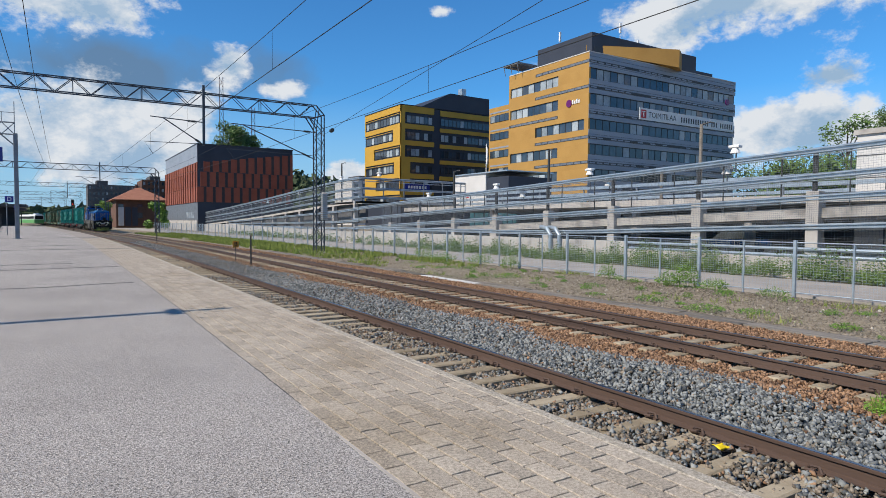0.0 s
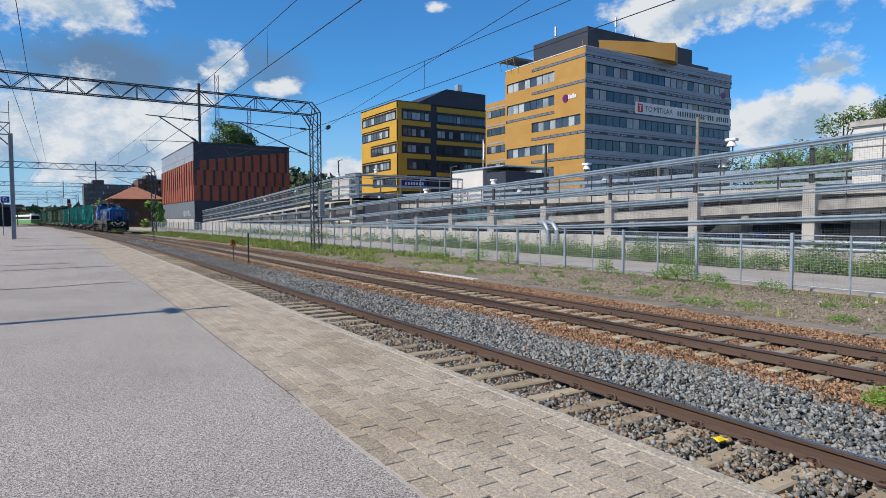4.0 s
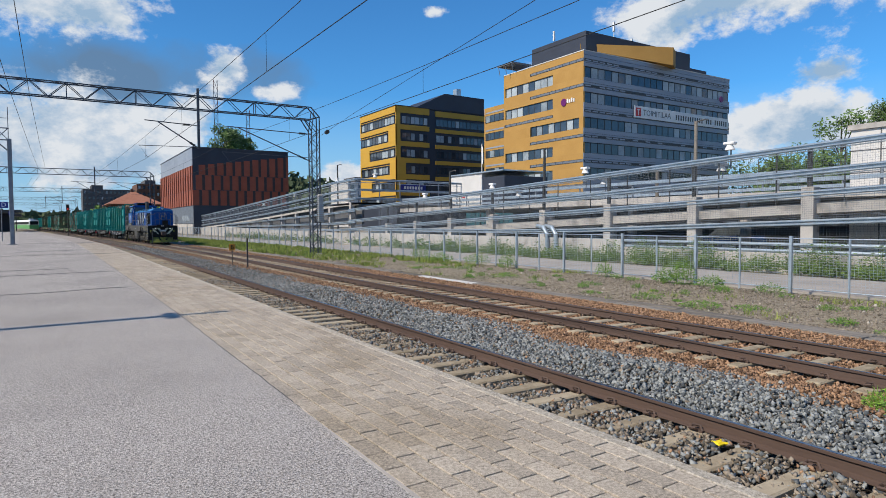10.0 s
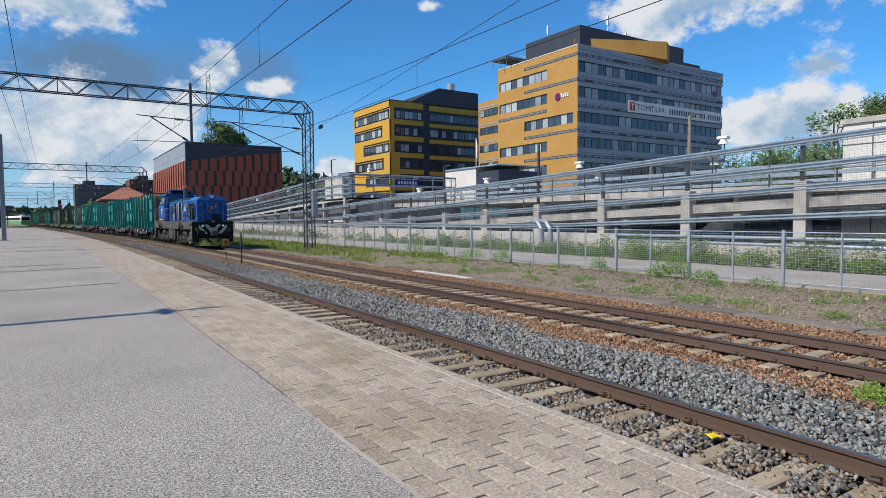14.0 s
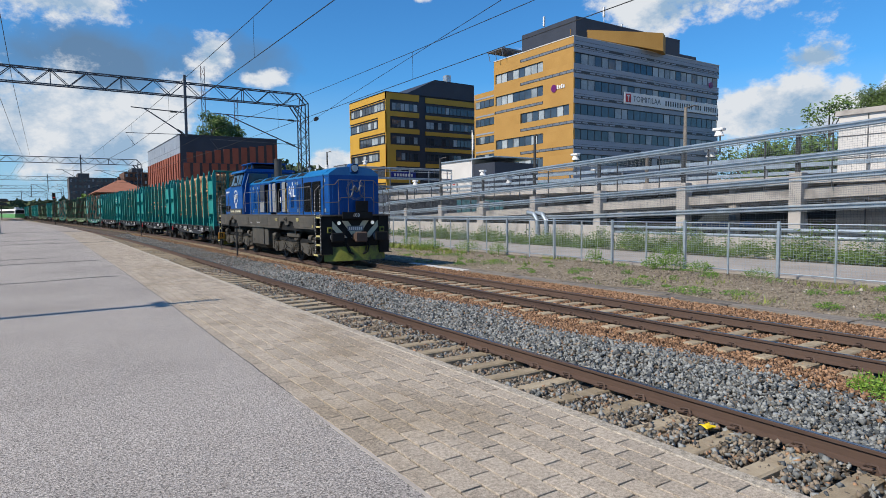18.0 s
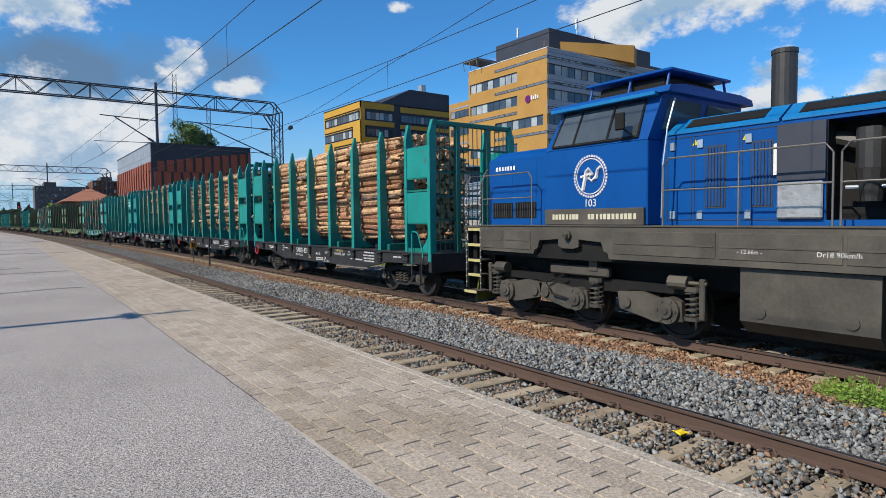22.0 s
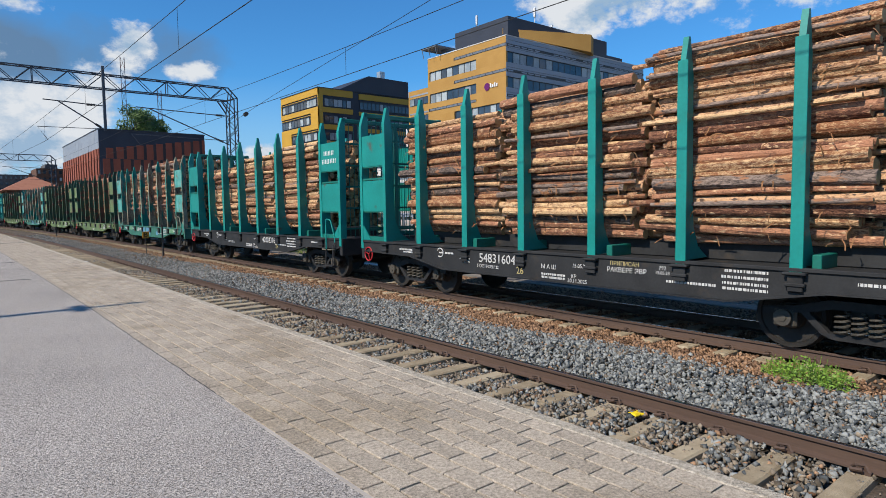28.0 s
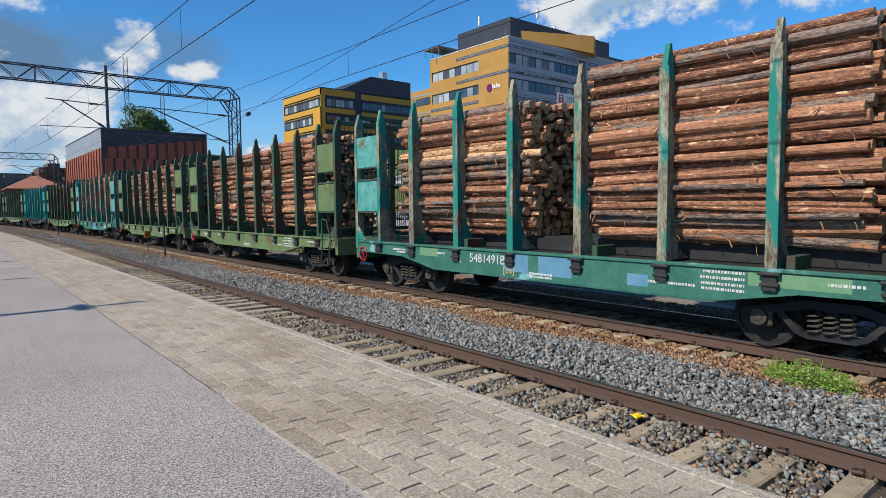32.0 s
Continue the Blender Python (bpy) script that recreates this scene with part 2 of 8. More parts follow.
M_GALV = mat("galvanised", (0.31, 0.37, 0.43, 1), (0.54, 0.62, 0.70, 1), rough=0.34, metal=0.5, scale=2, fine=40)
M_STEEL = mat("grey_steel", (0.13, 0.15, 0.18, 1), (0.24, 0.27, 0.31, 1), rough=0.55, metal=0.3, scale=1.5, fine=30)
M_DARKSTEEL = mat("dark_steel", g(0.035), g(0.07), rough=0.5, metal=0.4, scale=2, fine=30)
M_CONC = mat("concrete", g(0.36, 1.06), g(0.50, 1.06), rough=0.95, scale=0.9, fine=30, mixin=0.6, bump=0.3, c=g(0.18, 1.04), cscale=0.7, cat=(0.54, 0.74))
M_WIRE = mat("wire", g(0.02), g(0.035), rough=0.6, metal=0.3)
M_OCHRE = mat("ochre_brick", (0.39, 0.215, 0.052, 1), (0.47, 0.27, 0.072, 1), rough=0.85, scale=0.4, fine=8, mixin=0.6, bump=0.2)
M_YELLOW = mat("yellow_panel", (0.52, 0.295, 0.03, 1), (0.59, 0.345, 0.042, 1), rough=0.7, scale=0.3, fine=6)
M_GREYCLAD = mat("grey_cladding", (0.25, 0.285, 0.345, 1), (0.34, 0.38, 0.45, 1), rough=0.5, metal=0.1, scale=0.15, fine=4, stretch=(1, 1, 6))
M_NAVY = mat("navy_cladding", (0.023, 0.029, 0.047, 1), (0.036, 0.045, 0.068, 1), rough=0.6, scale=0.3, fine=6)
# bluish tint puts some of the reflected sky into the glass colour
M_WINDOW = glass_mat("window_glass", (0.028, 0.038, 0.052, 1))
# pale panes: drawn blinds, with sky reflection put into the colour too
M_BLIND = mat("blind", (0.20, 0.245, 0.285, 1), (0.44, 0.50, 0.54, 1), rough=0.4, scale=0.5, fine=3, rand=1.0)
M_FRAME = mat("window_frame", (0.02, 0.024, 0.03, 1), (0.03, 0.035, 0.045, 1), rough=0.5)
M_WHITE = mat("white_paint", g(0.72), g(0.82), rough=0.6, scale=1, fine=20)
M_WHITECONC = mat("white_render", g(0.55, 1.02), g(0.66, 1.02), rough=0.9, scale=0.4, fine=12)
M_TERRA = mat("terracotta", (0.26, 0.068, 0.038, 1), (0.34, 0.095, 0.055, 1), rough=0.8, scale=0.5, fine=8, rand=0.5)
M_TERRADARK = mat("terracotta_dark", (0.045, 0.032, 0.034, 1), (0.065, 0.05, 0.05, 1), rough=0.8, scale=0.5, fine=8)
M_BRICK = mat("brown_brick", (0.10, 0.05, 0.033, 1), (0.17, 0.085, 0.055, 1), rough=0.9, scale=1, fine=10)
M_ROOFTILE = mat("roof_tile", (0.30, 0.12, 0.07, 1), (0.40, 0.175, 0.11, 1), rough=0.85, scale=0.8, fine=6)
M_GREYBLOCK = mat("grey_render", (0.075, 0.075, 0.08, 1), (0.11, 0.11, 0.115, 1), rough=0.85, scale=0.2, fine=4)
M_TEAL = mat("teal_paint", (0.0, 0.205, 0.185, 1), (0.003, 0.295, 0.265, 1), rough=0.5, scale=1.5, fine=18, c=(0.10, 0.075, 0.05, 1), cscale=2.2, cat=(0.66, 0.76))
M_TEALDARK = mat("teal_dark", (0.0, 0.125, 0.098, 1), (0.003, 0.18, 0.145, 1), rough=0.55, scale=1.5, fine=18)
M_TEALWORN = mat("teal_worn", (0.004, 0.25, 0.23, 1), (0.16, 0.42, 0.40, 1), rough=0.7, scale=3.5, fine=12, c=(0.19, 0.10, 0.06, 1), cscale=2.2, cat=(0.62, 0.7))
M_OLIVE = mat("olive_paint", (0.085, 0.15, 0.06, 1), (0.15, 0.22, 0.09, 1), rough=0.7, scale=2, fine=20, c=(0.13, 0.06, 0.035, 1), cscale=2.5, cat=(0.58, 0.68))
M_OLIVEDARK = mat("green_rusty", (0.018, 0.07, 0.04, 1), (0.035, 0.10, 0.055, 1), rough=0.75, scale=2, fine=20, c=(0.075, 0.042, 0.03, 1), cscale=2.5, cat=(0.5, 0.62))
M_BLACK = mat("black_frame", (0.017, 0.018, 0.020, 1), (0.036, 0.038, 0.042, 1), rough=0.7, spec=0.3, scale=2, fine=25, c=(0.065, 0.052, 0.042, 1), cscale=3, cat=(0.60, 0.8))
M_STAKEWORN = mat("worn_stake", (0.085, 0.045, 0.032, 1), (0.34, 0.37, 0.27, 1), rough=0.8, scale=2.6, fine=16, mixin=0.9, stretch=(2, 2, 0.6), span=0.7, c=(0.004, 0.21, 0.175, 1), cscale=1.7, cat=(0.5, 0.56))
M_PATCHBLUE = mat("patch_blue", (0.07, 0.22, 0.36, 1), (0.13, 0.31, 0.46, 1), rough=0.7, scale=2, fine=12)
M_PATCHGREEN = mat("patch_green", (0.10, 0.25, 0.13, 1), (0.17, 0.34, 0.20, 1), rough=0.7, scale=2, fine=12)
M_GREENSILL = mat("green_sill", (0.012, 0.11, 0.085, 1), (0.05, 0.20, 0.15, 1), rough=0.7, scale=2.2, fine=15, c=(0.20, 0.42, 0.46, 1), cscale=1.3, cat=(0.62, 0.66))
M_WHEEL = mat("wheel", (0.012, 0.011, 0.010, 1), (0.032, 0.027, 0.023, 1), rough=0.65, scale=4, fine=25)
M_LOG = mat("log_bark", (0.12, 0.048, 0.030, 1), (0.47, 0.225, 0.13, 1), rand=0.9, rough=0.92, scale=17, fine=60, mixin=1.0, bump=1.0, bscale=46, span=0.62, stretch=(1.2, 0.55, 1.2), c=(0.74, 0.50, 0.30, 1), cscale=14, cat=(0.60, 0.66), island=True)
M_LOGEND = mat("log_end", (0.40, 0.25, 0.12, 1), (0.60, 0.42, 0.22, 1), rough=0.9, scale=4, fine=25, rand=0.8, island=True)
M_BLUE = mat("loco_blue", (0.0, 0.066, 0.285, 1), (0.001, 0.084, 0.34, 1), rough=0.45, spec=0.22, scale=0.8, fine=10, stain=((0.80, 0.82, 0.86, 1), 1.2, 0.5, 0.75))
# brighter copy of the loco blue, with sunlight on the tops painted in
M_BLUE_SUNLIT = mat("loco_blue_sunlit", (0.002, 0.15, 0.40, 1), (0.006, 0.19, 0.48, 1), rough=0.4, scale=0.8, fine=10)
M_LOCOGREY = mat("loco_grey", (0.050, 0.045, 0.037, 1), (0.098, 0.087, 0.070, 1), rough=0.6, scale=1.6, fine=20, c=(0.13, 0.115, 0.09, 1), cscale=1.4, cat=(0.55, 0.8))
M_HANDRAIL = mat("handrail_grey", (0.13, 0.125, 0.115, 1), (0.22, 0.21, 0.195, 1), rough=0.5, metal=0.3, scale=4, fine=30)
# black fittings and rubber; also shade in the engine bay and under the frame
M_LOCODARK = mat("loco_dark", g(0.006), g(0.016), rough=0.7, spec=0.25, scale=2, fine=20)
M_STEPYELLOW = mat("step_yellow", (0.42, 0.37, 0.13, 1), (0.58, 0.52, 0.24, 1), rough=0.7, scale=6, fine=30)
M_YELLOWPAINT = mat("yellow_paint", (0.55, 0.45, 0.03, 1), (0.68, 0.58, 0.10, 1), rough=0.6, scale=3, fine=20)
M_LIME = mat("lime_paint", (0.11, 0.13, 0.010, 1), (0.24, 0.26, 0.03, 1), rough=0.6, scale=3, fine=20, c=(0.05, 0.05, 0.02, 1), cscale=3, cat=(0.5, 0.66))
M_CREAM = mat("cream_paint", (0.55, 0.53, 0.38, 1), (0.66, 0.63, 0.47, 1), rough=0.6)
M_LOCOGLASS = glass_mat("loco_glass", (0.05, 0.06, 0.065, 1), 0.03)
M_SIGNBLUE = mat("sign_blue", (0.005, 0.02, 0.22, 1), (0.006, 0.025, 0.26, 1), rough=0.4)
M_ORANGE = mat("sign_orange", (0.55, 0.22, 0.01, 1), (0.62, 0.26, 0.015, 1), rough=0.5)
M_RED = mat("red_paint", (0.45, 0.015, 0.02, 1), (0.55, 0.02, 0.03, 1), rough=0.5)
M_MASTRED = mat("faded_red", (0.24, 0.10, 0.09, 1), (0.32, 0.15, 0.13, 1), rough=0.7)
M_GLOVE = mat("glove_yellow", (0.85, 0.60, 0.0, 1), (1.0, 0.74, 0.02, 1), rough=0.7, scale=20, fine=80)
M_PURPLE = mat("purple", (0.10, 0.004, 0.10, 1), (0.17, 0.008, 0.14, 1), rough=0.4)
M_QUILT = mat("silver_quilt", g(0.42), g(0.62), rough=0.35, metal=0.6, scale=6, fine=20, bump=0.8, bscale=9)
M_ENGINE = mat("engine_yellow", (0.50, 0.30, 0.01, 1), (0.62, 0.38, 0.02, 1), rough=0.45)
M_EMUGREEN = mat("railcar_green", (0.10, 0.34, 0.10, 1), (0.14, 0.42, 0.14, 1), rough=0.4)
M_HILL = mat("far_wood", (0.035, 0.055, 0.022, 1), (0.085, 0.12, 0.05, 1), rough=0.9, scale=0.05, fine=0.5, mixin=0.8, rand=0.8, island=True)

M_GRAVEL = mat("gravel_stone", (0.13, 0.105, 0.08, 1), (0.33, 0.285, 0.235, 1), rough=0.95, scale=1.0, fine=12, rand=1.2, island=True, mixin=0.4)
M_PALESTONE = mat("pale_stone", (0.36, 0.32, 0.27, 1), (0.62, 0.57, 0.50, 1), rough=0.95, scale=6, fine=30, rand=0.8, island=True)
M_OLDWOOD = mat("old_wood", (0.11, 0.095, 0.08, 1), (0.27, 0.24, 0.205, 1), rough=0.95, scale=2.0, fine=30, rand=0.8, stretch=(6, 0.5, 6), bump=0.4)
M_PAVER_ONE = mat("paver_single", (0.205, 0.176, 0.143, 1), (0.66, 0.572, 0.468, 1), rough=0.92, scale=45, fine=150, mixin=1.0, bump=0.4, bscale=130, rand=0.25, span=1.0, stain=((0.80, 0.765, 0.70, 1), 0.75, 0.50, 0.72), spec=0.2)
M_PAVER_FAR = mat("paver_far", (0.26, 0.225, 0.195, 1), (0.38, 0.335, 0.295, 1), rough=0.92, scale=0.6, fine=3.5, mixin=0.8)
M_TEALGLASS = glass_mat("teal_glass", (0.03, 0.09, 0.11, 1), 0.08)
# grey steel made darker all over, for beams shaded on their undersides
M_GANTRY = mat("gantry_steel_shaded", (0.045, 0.054, 0.07, 1), (0.085, 0.10, 0.125, 1), rough=0.5, metal=0.2, scale=1.5, fine=30)
M_CHALK = mat("stencil_white", g(0.52), g(0.72), rough=0.8, scale=9, fine=50, mixin=1.0, c=g(0.2), cscale=14, cat=(0.62, 0.75))
M_OCHREPAINT = mat("stencil_ochre", (0.42, 0.34, 0.14, 1), (0.55, 0.46, 0.22, 1), rough=0.8, scale=9, fine=50)
M_TAR = mat("tar", g(0.03), g(0.06), rough=0.8, scale=2, fine=30)

def lamp_mat(name, colour, power):
    m = bpy.data.materials.new(name)
    m.use_nodes = True
    p = m.node_tree.nodes["Principled BSDF"]
    p.inputs["Base Color"].default_value = colour
    p.inputs["Emission Color"].default_value, p.inputs["Emission Strength"].default_value = colour, power
    return m


M_REDLAMP = lamp_mat("red_light", (1, 0.05, 0.03, 1), 1.5)
M_LAMP = lamp_mat("headlight", (0.75, 0.78, 0.70, 1), 0.35)

# ---- building tools ----


class Mesh:
    """Collects boxes, bars, tubes and prisms into one mesh."""

    def __init__(self):
        self.v, self.f, self.m, self.slot = [], [], [], 0

    def add(self, vs, fs):
        n = len(self.v)
        self.v += [tuple(v) for v in vs]
        self.f += [tuple(i + n for i in f) for f in fs]
        self.m += [self.slot] * len(fs)
        return self

    def box(self, x0, x1, y0, y1, z0, z1, c=0.0):
        """A box between two corners, its edges cut by c."""
        lo, hi = (x0, y0, z0), (x1, y1, z1)
        c = min(c, (x1 - x0) / 2.2, (y1 - y0) / 2.2, (z1 - z0) / 2.2)
        if c <= 0:
            vs = [((x0, x1)[i & 1], (y0, y1)[i >> 1 & 1], (z0, z1)[i >> 2]) for i in range(8)]
            return self.add(vs, [(0, 2, 3, 1), (4, 5, 7, 6), (0, 1, 5, 4), (2, 6, 7, 3), (0, 4, 6, 2), (1, 3, 7, 5)])
        vs, fs = [], []
        for i in range(8):
            s = (i & 1, i >> 1 & 1, i >> 2)
            for k in range(3):      # the corner's point on the face across axis k
                vs.append([(hi[a] if s[a] else lo[a]) + (0 if a == k else (-c if s[a] else c)) for a in range(3)])
        quads = [(0, 2, 3, 1, 2), (4, 5, 7, 6, 2), (0, 1, 5, 4, 1), (2, 6, 7, 3, 1), (0, 4, 6, 2, 0), (1, 3, 7, 5, 0)]
        for a, b, d, e, k in quads:
            fs.append((a * 3 + k, b * 3 + k, d * 3 + k, e * 3 + k))
        mid = [(x0 + x1) / 2, (y0 + y1) / 2, (z0 + z1) / 2]

        def outward(f):
            p = [Vector(vs[i]) for i in f]
            nrm = (p[1] - p[0]).cross(p[2] - p[0])
            return f if nrm.dot(sum(p, Vector()) / len(p) - Vector(mid)) > 0 else tuple(reversed(f))
        for i in range(8):
            fs.append(outward((i * 3, i * 3 + 1, i * 3 + 2)))
            for k in range(3):
                j = i | (1 << k)
                if j != i:
                    a, b = [q for q in range(3) if q != k]
                    fs.append(outward((i * 3 + a, j * 3 + a, j * 3 + b, i * 3 + b)))
        return self.add(vs, fs)

    def prism(self, outline, axis, a, b, flip=False):
        """An outline of two coordinates drawn out along an axis from a to b."""
        n = len(outline)

        def at(p, t):
            return (t, p[0], p[1]) if axis == 0 else (p[0], t, p[1]) if axis == 1 else (p[0], p[1], t)
        vs = [at(p, a) for p in outline] + [at(p, b) for p in outline]
        fs = [(i, (i + 1) % n, (i + 1) % n + n, i + n) for i in range(n)]
        fs += [tuple(range(n - 1, -1, -1)), tuple(range(n, 2 * n))]
        area = sum(outline[i][0] * outline[(i + 1) % n][1] - outline[(i + 1) % n][0] * outline[i][1] for i in range(n))
        if (area < 0) != (axis == 1):
            fs = [tuple(reversed(f)) for f in fs]
        return self.add(vs, fs)

    def bar(self, p, q, r, n=6, r2=None, caps=True, spin=0.0):
        """A round or n-sided bar from p to q."""
        p, q = Vector(p), Vector(q)
        d = (q - p).normalized()
        u = d.orthogonal().normalized() if abs(d.z) > 0.9 else d.cross(Vector((0, 0, 1))).normalized()
        w = d.cross(u)
        r2 = r if r2 is None else r2
        vs = []
        for c, rr in ((p, r), (q, r2)):
            for i in range(n):
                a = 2 * math.pi * i / n + spin
                vs.append(c + (u * math.cos(a) + w * math.sin(a)) * rr)
        fs = [(i, (i + 1) % n, (i + 1) % n + n, i + n) for i in range(n)]
        if caps:
            fs += [tuple(range(n - 1, -1, -1)), tuple(range(n, 2 * n))]
        return self.add(vs, fs)

    def tube(self, pts, r, n=6):
        """A pipe of n sides through points, in one piece."""
        p = [Vector(q) for q in pts]
        d0 = (p[1] - p[0]).normalized()
        u = d0.orthogonal().normalized() if abs(d0.z) > 0.9 else d0.cross(Vector((0, 0, 1))).normalized()
        vs = []
        for i, c in enumerate(p):
            d = (p[min(i + 1, len(p) - 1)] - p[max(i - 1, 0)]).normalized()
            if d.length < 0.5:
                d = d0
            u = (u - d * u.dot(d)).normalized()
            w = d.cross(u)
            vs += [c + (u * math.cos(2 * math.pi * k / n) + w * math.sin(2 * math.pi * k / n)) * r for k in range(n)]
        fs = [(j * n + k, j * n + (k + 1) % n, (j + 1) * n + (k + 1) % n, (j + 1) * n + k) for j in range(len(p) - 1) for k in range(n)]
        fs += [tuple(range(n - 1, -1, -1)), tuple(range(len(vs) - n, len(vs)))]
        return self.add(vs, fs)

    def sweep(self, outline, path):
        """An outline (across, up) carried along points of a path, upright."""
        n, rows = len(outline), []
        path = [Vector(p) for p in path]
        for i, p in enumerate(path):
            d = path[min(i + 1, len(path) - 1)] - path[max(i - 1, 0)]
            s = Vector((d.y, -d.x, 0)).normalized()
            rows.append([p + s * a + Vector((0, 0, b)) for a, b in outline])
        vs = [v for r in rows for v in r]
        fs = [(k * n + i, (k + 1) * n + i, (k + 1) * n + (i + 1) % n, k * n + (i + 1) % n) for k in range(len(rows) - 1) for i in range(n)]
        fs += [tuple(range(n)), tuple(reversed(range(len(vs) - n, len(vs))))]
        area = sum(outline[i][0] * outline[(i + 1) % n][1] - outline[(i + 1) % n][0] * outline[i][1] for i in range(n))
        if area < 0:
            fs = [tuple(reversed(f)) for f in fs]
        return self.add(vs, fs)

    def data(self, name, *mats):
        me = bpy.data.meshes.new(name)
        me.from_pydata(self.v, [], self.f)
        for m in mats:
            me.materials.append(m)
        if len(mats) > 1:
            me.polygons.foreach_set("material_index", self.m)
        me.update()
        return me


def part(name, mesh, material, parent=None, label="", at=None):
    """One mesh object under a thing or a part; mesh: a Mesh or ready mesh data."""
    mats = material if isinstance(material, tuple) else (material,)
    ob = new(name, mesh.data(name, *mats) if isinstance(mesh, Mesh) else mesh)
    if parent is not None:
        ob.parent = parent
    if at is not None:
        ob.matrix_basis = at
    return tagged(ob, label) if label else ob


def thing(name, label, category, group="", kind="", at=None):
    ob = new(name)
    ob.empty_display_size = 0.2
    if at is not None:
        ob.matrix_basis = at
    return tagged(ob, label, category, group, kind)


def smooth(ob):
    ob.data.polygons.foreach_set("use_smooth", [True] * len(ob.data.polygons))
    return ob


def writing(name, text, size, material, parent, at, label="", depth=0.004):
    """Raised letters of the built-in font, turned into a mesh, reading along local x, up along local y."""
    cu = bpy.data.curves.new(name, "FONT")
    cu.body, cu.size, cu.extrude, cu.align_x, cu.align_y, cu.resolution_u = text, size, depth, "CENTER", "CENTER", 2
    tmp = new("tmp", cu)
    me = bpy.data.meshes.new_from_object(tmp)
    bpy.data.objects.remove(tmp)
    bpy.data.curves.remove(cu)
    me.materials.clear()
    me.materials.append(material)
    return part(name, me, material, parent, label, at)


TO_TRACK = pose(0, 0, 0, 90, 0, -90)     # writing on a side that faces -x


def bend(y):
    """How far the tracks swing towards -x at y."""
    if y < 36:
        return 0.0
    return -(y - 36) ** 2 / 2000 if y < 100 else -2.048 - 0.064 * (y - 100)


TRACK_1, TRACK_2 = 5.19, 10.33

# ---- ground, platform and tracks ----


def grid_mesh(name, xs, ys, height):
    """A sheet over crossing lines xs and ys, lifted by height(x, y)."""
    n = len(xs)
    vs = [(x, y, height(x, y)) for y in ys for x in xs]
    fs = [(j * n + i, j * n + i + 1, (j + 1) * n + i + 1, (j + 1) * n + i) for j in range(len(ys) - 1) for i in range(n - 1)]
    me = bpy.data.meshes.new(name)
    me.from_pydata(vs, [], fs)
    return me


def land(x, y):
    z = -0.46 + 0.02 * noise.noise(Vector((x * 0.3, y * 0.3, 0)))
    if x > 24:
        z += 1.3 * min(1, (x - 30) / 20) if x > 30 else 0
    return z


ground_x = [-4000, -1500, -600, -250, -120, -60, -30, 0, 4, 8, 12, 14, 17, 20, 22, 24, 27, 29, 30.5, 34, 40, 50, 70, 100, 140, 250, 600, 1500, 4000]
ground_y = [-4000, -1500, -500, -200, -100, -60, -30, -15] + [i * 6 for i in range(0, 30)] + [200, 240, 300, 400, 600, 1000, 2000, 4500]
ground = part("ground", grid_mesh("ground", ground_x, ground_y, land), None)
ground.data.materials.append(M_SOIL)
tagged(ground, "dry gravelly earth with thin weeds", "ground", kind="structure")

ALONG = [-60, -30, -15, -5] + [i * 3.0 for i in range(0, 67)]          # stations along the line


def ribbon(name, outline, material, label, category, kind="structure", stations=ALONG, z=0.0):
    """A strip of constant section (x, z) that follows the bend of the tracks."""
    m = Mesh().sweep([(a, b) for a, b in outline], [(bend(y), y, z) for y in stations])
    ob = part(name, m, material)
    return tagged(ob, label, category, kind=kind)


PLAT = 0.51
plat_y = [y for y in ALONG if y <= 178] + [180]
ribbon("platform", [(-40, -0.9), (3.30, -0.9), (3.30, PLAT - 0.07), (1.738, PLAT - 0.07), (1.738, PLAT), (-40, PLAT)], M_ASPHALT,
       "grey weathered asphalt station platform with joints", "platform", stations=plat_y)
ribbon("platform_edge", [(3.390, -0.9), (3.530, -0.9), (3.530, PLAT - 0.03), (3.50, PLAT), (3.405, PLAT), (3.390, PLAT - 0.01)], M_KERB,
       "pale concrete edge of the platform", "kerb", stations=plat_y)
ribbon("paver_border", [(1.739, PLAT - 0.06), (1.765, PLAT - 0.06), (1.765, PLAT + 0.003), (1.739, PLAT + 0.003)], M_BORDER,
       "narrow pale border strip between asphalt and pavers", "kerb", stations=plat_y)
paving = ribbon("paving_bed", [(1.766, PLAT - 0.066), (3.389, PLAT - 0.066), (3.389, PLAT - 0.014), (1.766, PLAT - 0.014)], M_PAVER_JOINT,
                "sanded joints of the paved platform edge", "paving", stations=plat_y)


def lap(y):
    """How far the asphalt laps over the first row of pavers."""
    return float(np.interp(y, [4.2, 5.6, 8, 11.4, 18.3, 30, 38, 60], [1.74, 1.768, 1.785, 1.822, 1.822, 1.775, 1.745, 1.742]))


lm = Mesh()
row, y = [], 4.2
while y < 60:
    row.append((1.70 + bend(y), lap(y) + bend(y) + (0.013 * noise.noise(Vector((y * 2.1, 0, 5))) + 0.011 * noise.noise(Vector((y * 9.0, 3, 5))) if y > 4.4 else 0), y))
    y += 0.06 if y < 16 else 0.3
for (a, b, c_), (d, e, f) in zip(row, row[1:]):
    lm.add([(a, c_, PLAT + 0.004), (b, c_, PLAT + 0.004), (e, f, PLAT + 0.004), (d, f, PLAT + 0.004), (b, c_, PLAT - 0.006), (e, f, PLAT - 0.006)], [(0, 1, 2, 3), (1, 4, 5, 2)])
dirt = Mesh()
